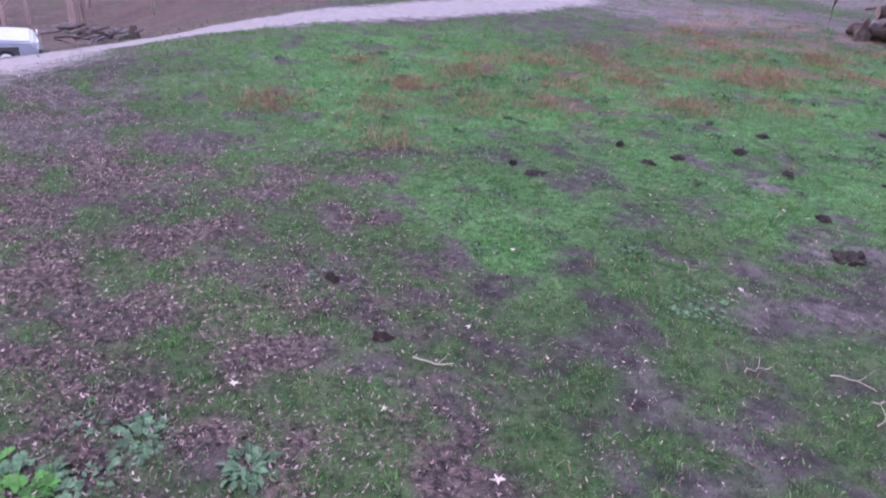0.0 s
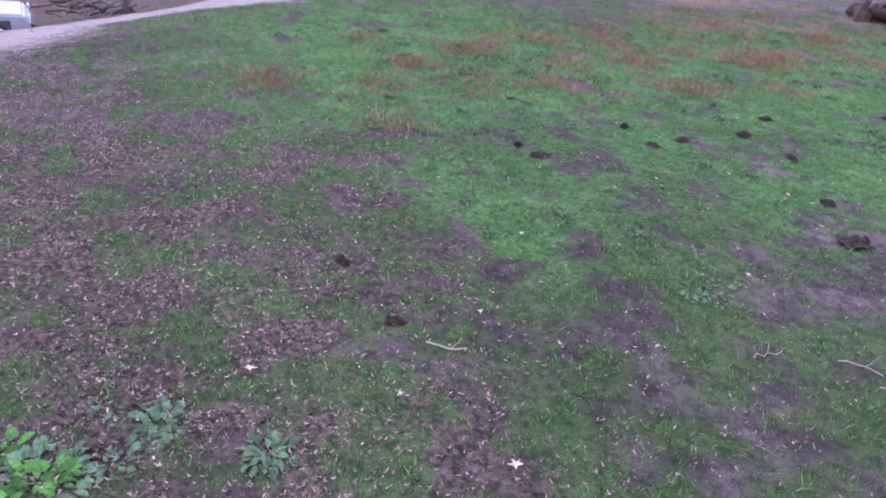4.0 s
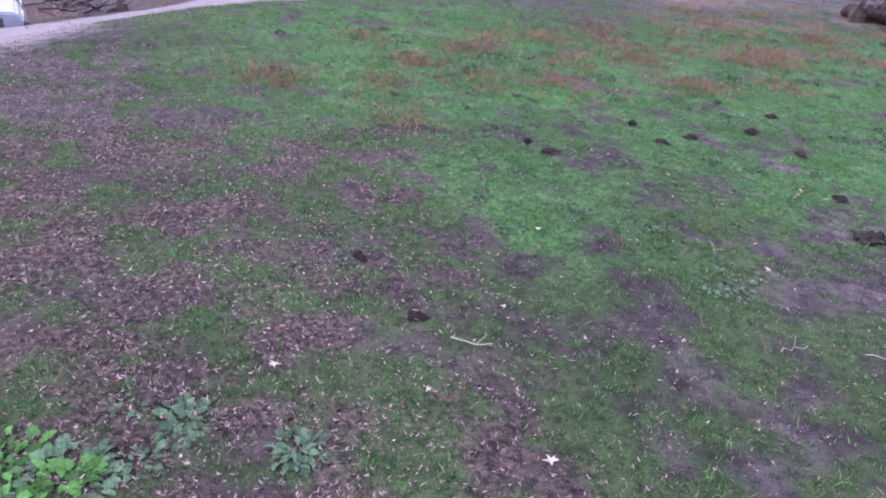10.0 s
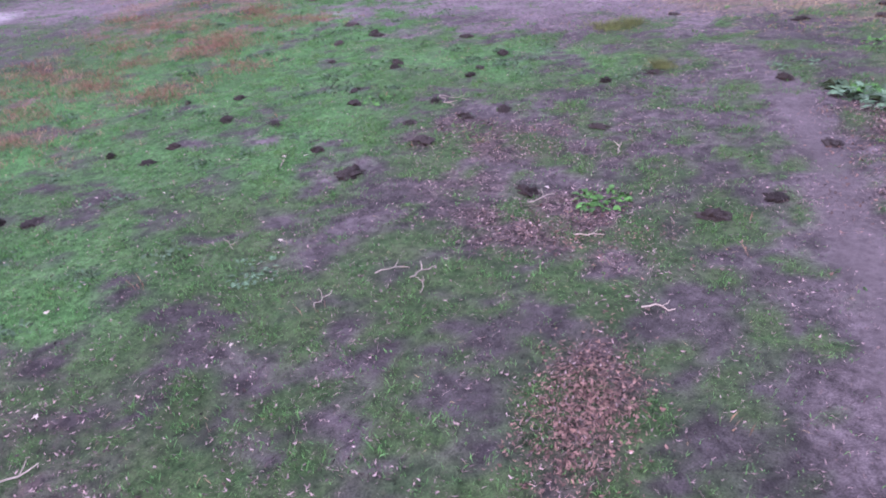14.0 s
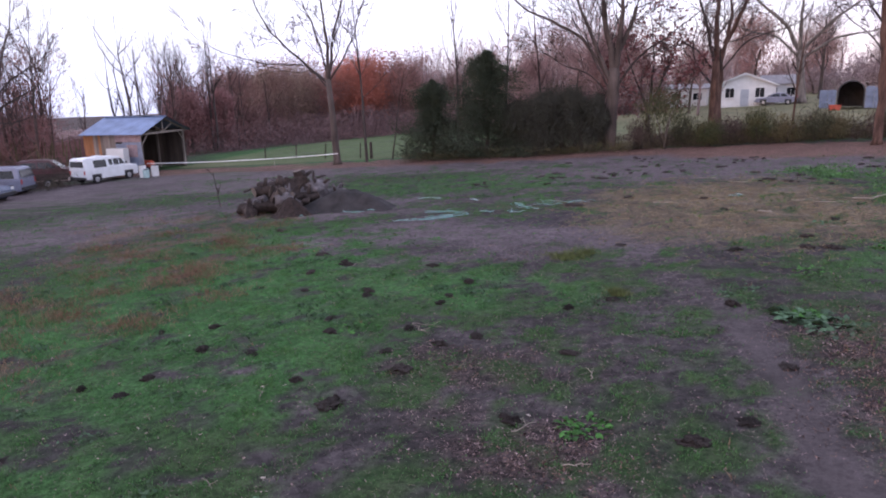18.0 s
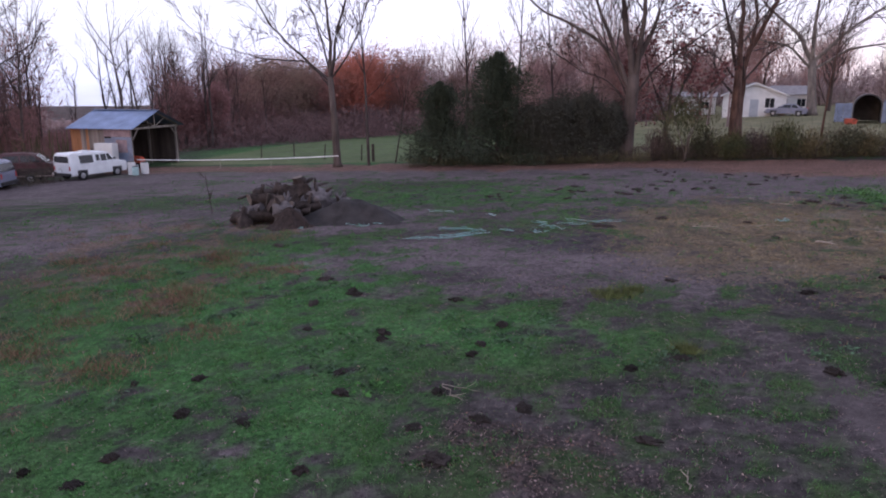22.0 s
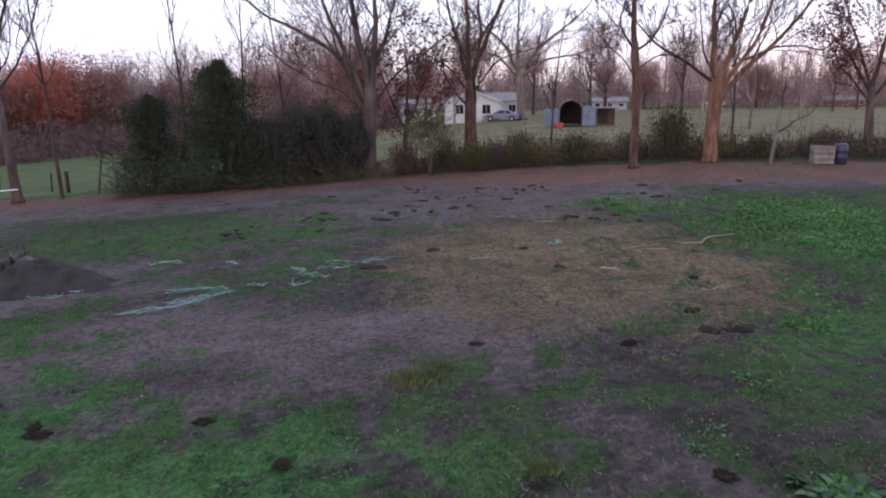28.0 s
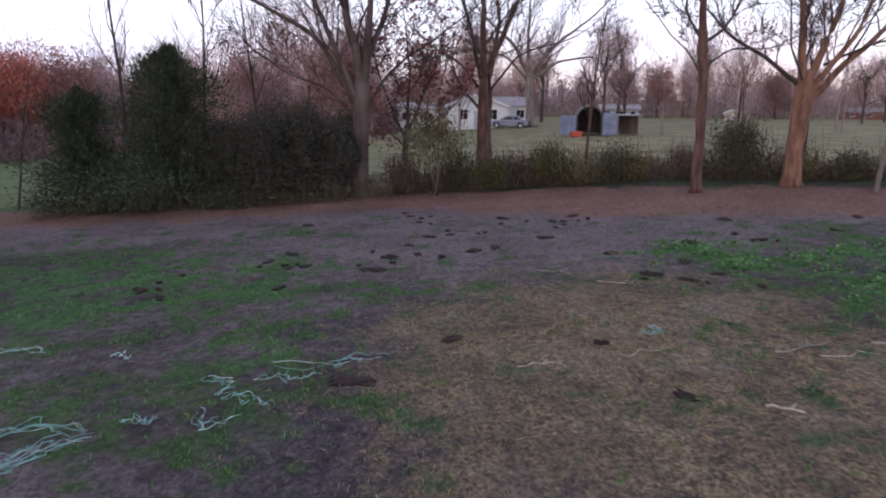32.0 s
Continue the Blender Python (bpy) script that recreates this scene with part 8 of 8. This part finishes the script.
def curled(x, y, length, width, rng):
    """Dead leaves and stems rolled into narrow bent strips."""
    n = len(x)
    a, bend = rng.uniform(0, 6.283, n), rng.normal(0, 0.9, n)
    z = ground_height(x, y) + 0.006 + rng.uniform(0, 0.014, n)
    rows = []
    for k, wide in ((-1, 0.35), (0, 1.0), (1, 0.3)):
        ang = a + bend * k * 0.5
        px, py = x + np.cos(ang) * length * 0.5 * k, y + np.sin(ang) * length * 0.5 * k
        pz = z + abs(k) * rng.uniform(0, 0.45, n) * length
        sx, sy, sz = -np.sin(ang) * width * wide / 2, np.cos(ang) * width * wide / 2, rng.normal(0, 0.35, n) * width * wide
        rows += [np.stack([px - sx, py - sy, pz - sz], 1), np.stack([px + sx, py + sy, pz + sz], 1)]
    v = np.stack(rows, 1).reshape(-1, 3)
    i = np.arange(n)[:, None] * 6
    return v, np.concatenate([i + np.array([[0, 2, 3, 1]]), i + np.array([[2, 4, 5, 3]])])


x4, y4 = spread_points(rng, 1000000, -19, 9, -8, 17, lambda z, x, y: near_by(x, y) * np.clip((z["litter"] * 0.75 * np.clip((z["rough"] - 0.3) * 3.0, 0.35, 0.9) + (0.2 + 0.24 * np.clip((4.0 - y) / 4, 0, 1)) * (1 - z["road"]) * (1 - 0.8 * z["path"]) * np.clip((z["fine"] - 0.34) * 4, 0.15, 1)) * (1 - 0.55 * z["grassy"]), 0, 1))
s4 = rng.uniform(0.015, 0.052, len(x4))
tagged(new("leaf_litter", fast_mesh("leaf_litter", *curled(x4, y4, s4, s4 * rng.uniform(0.1, 0.34, len(x4)), rng), M["litter"])), "curled brown fallen leaves scattered over the grass", "leaves", kind="stuff")
hx = np.concatenate([rng.normal(0.9, 0.22, 2200), rng.normal(0.3, 0.55, 700), rng.normal(4.4, 0.6, 5200), rng.normal(-1.3, 0.7, 500)])
hy = np.concatenate([rng.normal(3.6, 0.42, 2200), rng.normal(6.3, 0.4, 700), rng.normal(8.6, 1.6, 5200), rng.normal(8.9, 0.4, 500)])
hs = rng.uniform(0.015, 0.05, len(hx))
tagged(new("leaf_heaps", fast_mesh("leaf_heaps", *curled(hx, hy, hs, hs * rng.uniform(0.16, 0.5, len(hx)), rng), M["rust_litter"])), "thick drifts of rusty brown dead leaves and stems", "leaves", kind="stuff")
x9, y9 = spread_points(rng, 260000, -14, 9, -6, 17, lambda z, x, y: near_by(x, y) * (1 - z["road"]) * (1 - 0.85 * z["path"]) * np.clip(0.08 + 0.16 * z["dirt"] + 0.5 * np.clip((z["fine"] - 0.45) * 5, 0, 1) * (1 - 0.55 * z["lush"]), 0, 1))
tagged(new("dead_stems", fast_mesh("dead_stems", *blades(x9, y9, rng.uniform(0.02, 0.06, len(x9)), 0.004, 1, rng, 1.8, 0.03), M["litter"])), "fine dead brown stems lying in the short grass", "grass", kind="stuff")
x5, y5 = spread_points(rng, 60000, -6, 12, 12, 32, lambda z, x, y: np.clip(z["hay"] * 0.75 + 0.03, 0, 1))
x6, y6 = spread_points(rng, 45000, -19, 9, -8, 17, lambda z, x, y: 0.07 * near_by(x, y))
x5, y5 = np.concatenate([x5, x6]), np.concatenate([y5, y6])
x8, y8 = spread_points(rng, 26000, -3, 11, 13, 31, lambda z, x, y: np.clip(z["hay"] * 0.8 * np.clip((z["fine"] - 0.4) * 5, 0, 1), 0, 1))
tagged(new("hay_tufts", fast_mesh("hay_tufts", *blades(x8, y8, rng.uniform(0.03, 0.1, len(x8)), 0.009, 4, rng, 1.6, 0.05), M["straw"])), "trampled tufts of old hay standing up in places", "straw", kind="stuff")
tagged(new("loose_straw", fast_mesh("loose_straw", *lying(x5, y5, rng.uniform(0.05, 0.18, len(x5)) * np.where(np.arange(len(x5)) < len(x5) - len(x6), 1, 0.55), np.where(np.arange(len(x5)) < len(x5) - len(x6), 0.0065, 0.004), rng), M["straw"])), "loose straw and trampled hay stems on bare ground", "straw", kind="stuff")
x7, y7 = spread_points(rng, 130000, 3, 18, 11, 33, lambda z, x, y: np.clip((y - 16.5) / 4, 0.12, 1) * np.clip(z["lush"] * 1.2 - 0.3, 0, 1) * z["grassy"] * np.clip((z["rough"] - 0.3) * 4, 0.1, 1.3))
s7 = rng.uniform(0.02, 0.055, len(x7))
c7 = np.stack([x7, y7, ground_height(x7, y7) + rng.uniform(0.03, 0.2, len(x7))], 1)
tagged(new("clover_patch", fast_mesh("clover_patch", *cards_at(c7, s7, rng, 0.4), M["clover"])), "bright green low leafy weeds in a dense patch", "weeds", kind="stuff")
wx0, wy0 = spread_points(rng, 1500, -15, 9, 3, 31, lambda z, x, y: np.clip(z["grassy"] * (0.12 + 0.5 * z["lush"]) - 0.05, 0, 1))
wk = np.repeat(np.arange(len(wx0)), 46)
wr = rng.uniform(0.05, 0.2, len(wx0))[wk]
ax, ay = wx0[wk] + rng.normal(0, 1, len(wk)) * wr, wy0[wk] + rng.normal(0, 1, len(wk)) * wr
c8 = np.stack([ax, ay, ground_height(ax, ay) + rng.uniform(0.02, 0.55, len(wk)) * wr], 1)
tagged(new("low_weeds", fast_mesh("low_weeds", *cards_at(c8, rng.uniform(0.014, 0.045, len(wk)), rng, 0.7, 0.5), M["weed_pale"])), "small dusty green broad-leaved weeds among the grass", "weeds", kind="stuff")
# single pale leaves that stand out
for i, (x, y, s) in enumerate([(-3.18, 0.33, 0.07), (-1.55, 1.75, 0.08), (-2.8, 5.4, 0.06), (-3.8, 7.7, 0.05), (-2.5, 1.3, 0.06), (-4.1, 7.6, 0.05), (-3.2, 2.4, 0.05), (-4.4, 3.6, 0.05), (-0.2, 7.3, 0.06), (-2.2, 3.6, 0.045), (-5.1, 6.2, 0.05)]):
    rr = random.Random(i)
    pts = [(math.cos(k * 0.6283) * s * rr.uniform(0.6, 0.95) * (1.0 if k % 2 else 0.3), math.sin(k * 0.6283) * s * rr.uniform(0.4, 0.8) * (1.0 if k % 2 else 0.3), rr.uniform(0, 0.03)) for k in range(10)]
    t = tagged(new("fallen_leaf", mesh_of("fallen_leaf", pts + [(0, 0, 0.015)] + [(p[0], p[1], p[2] - 0.003) for p in pts], [(k, (k + 1) % 10, 10) for k in range(10)] + [(k, 11 + k, 11 + (k + 1) % 10, (k + 1) % 10) for k in range(10)], M["pale_leaf"])), "single pale lobed fallen leaf on the grass", "leaf", "pale fallen leaves")
    t.matrix_basis = pose(x, y, ground_z(x, y) + 0.03, rr.uniform(-15, 15), rr.uniform(-15, 15), rr.uniform(0, 360))
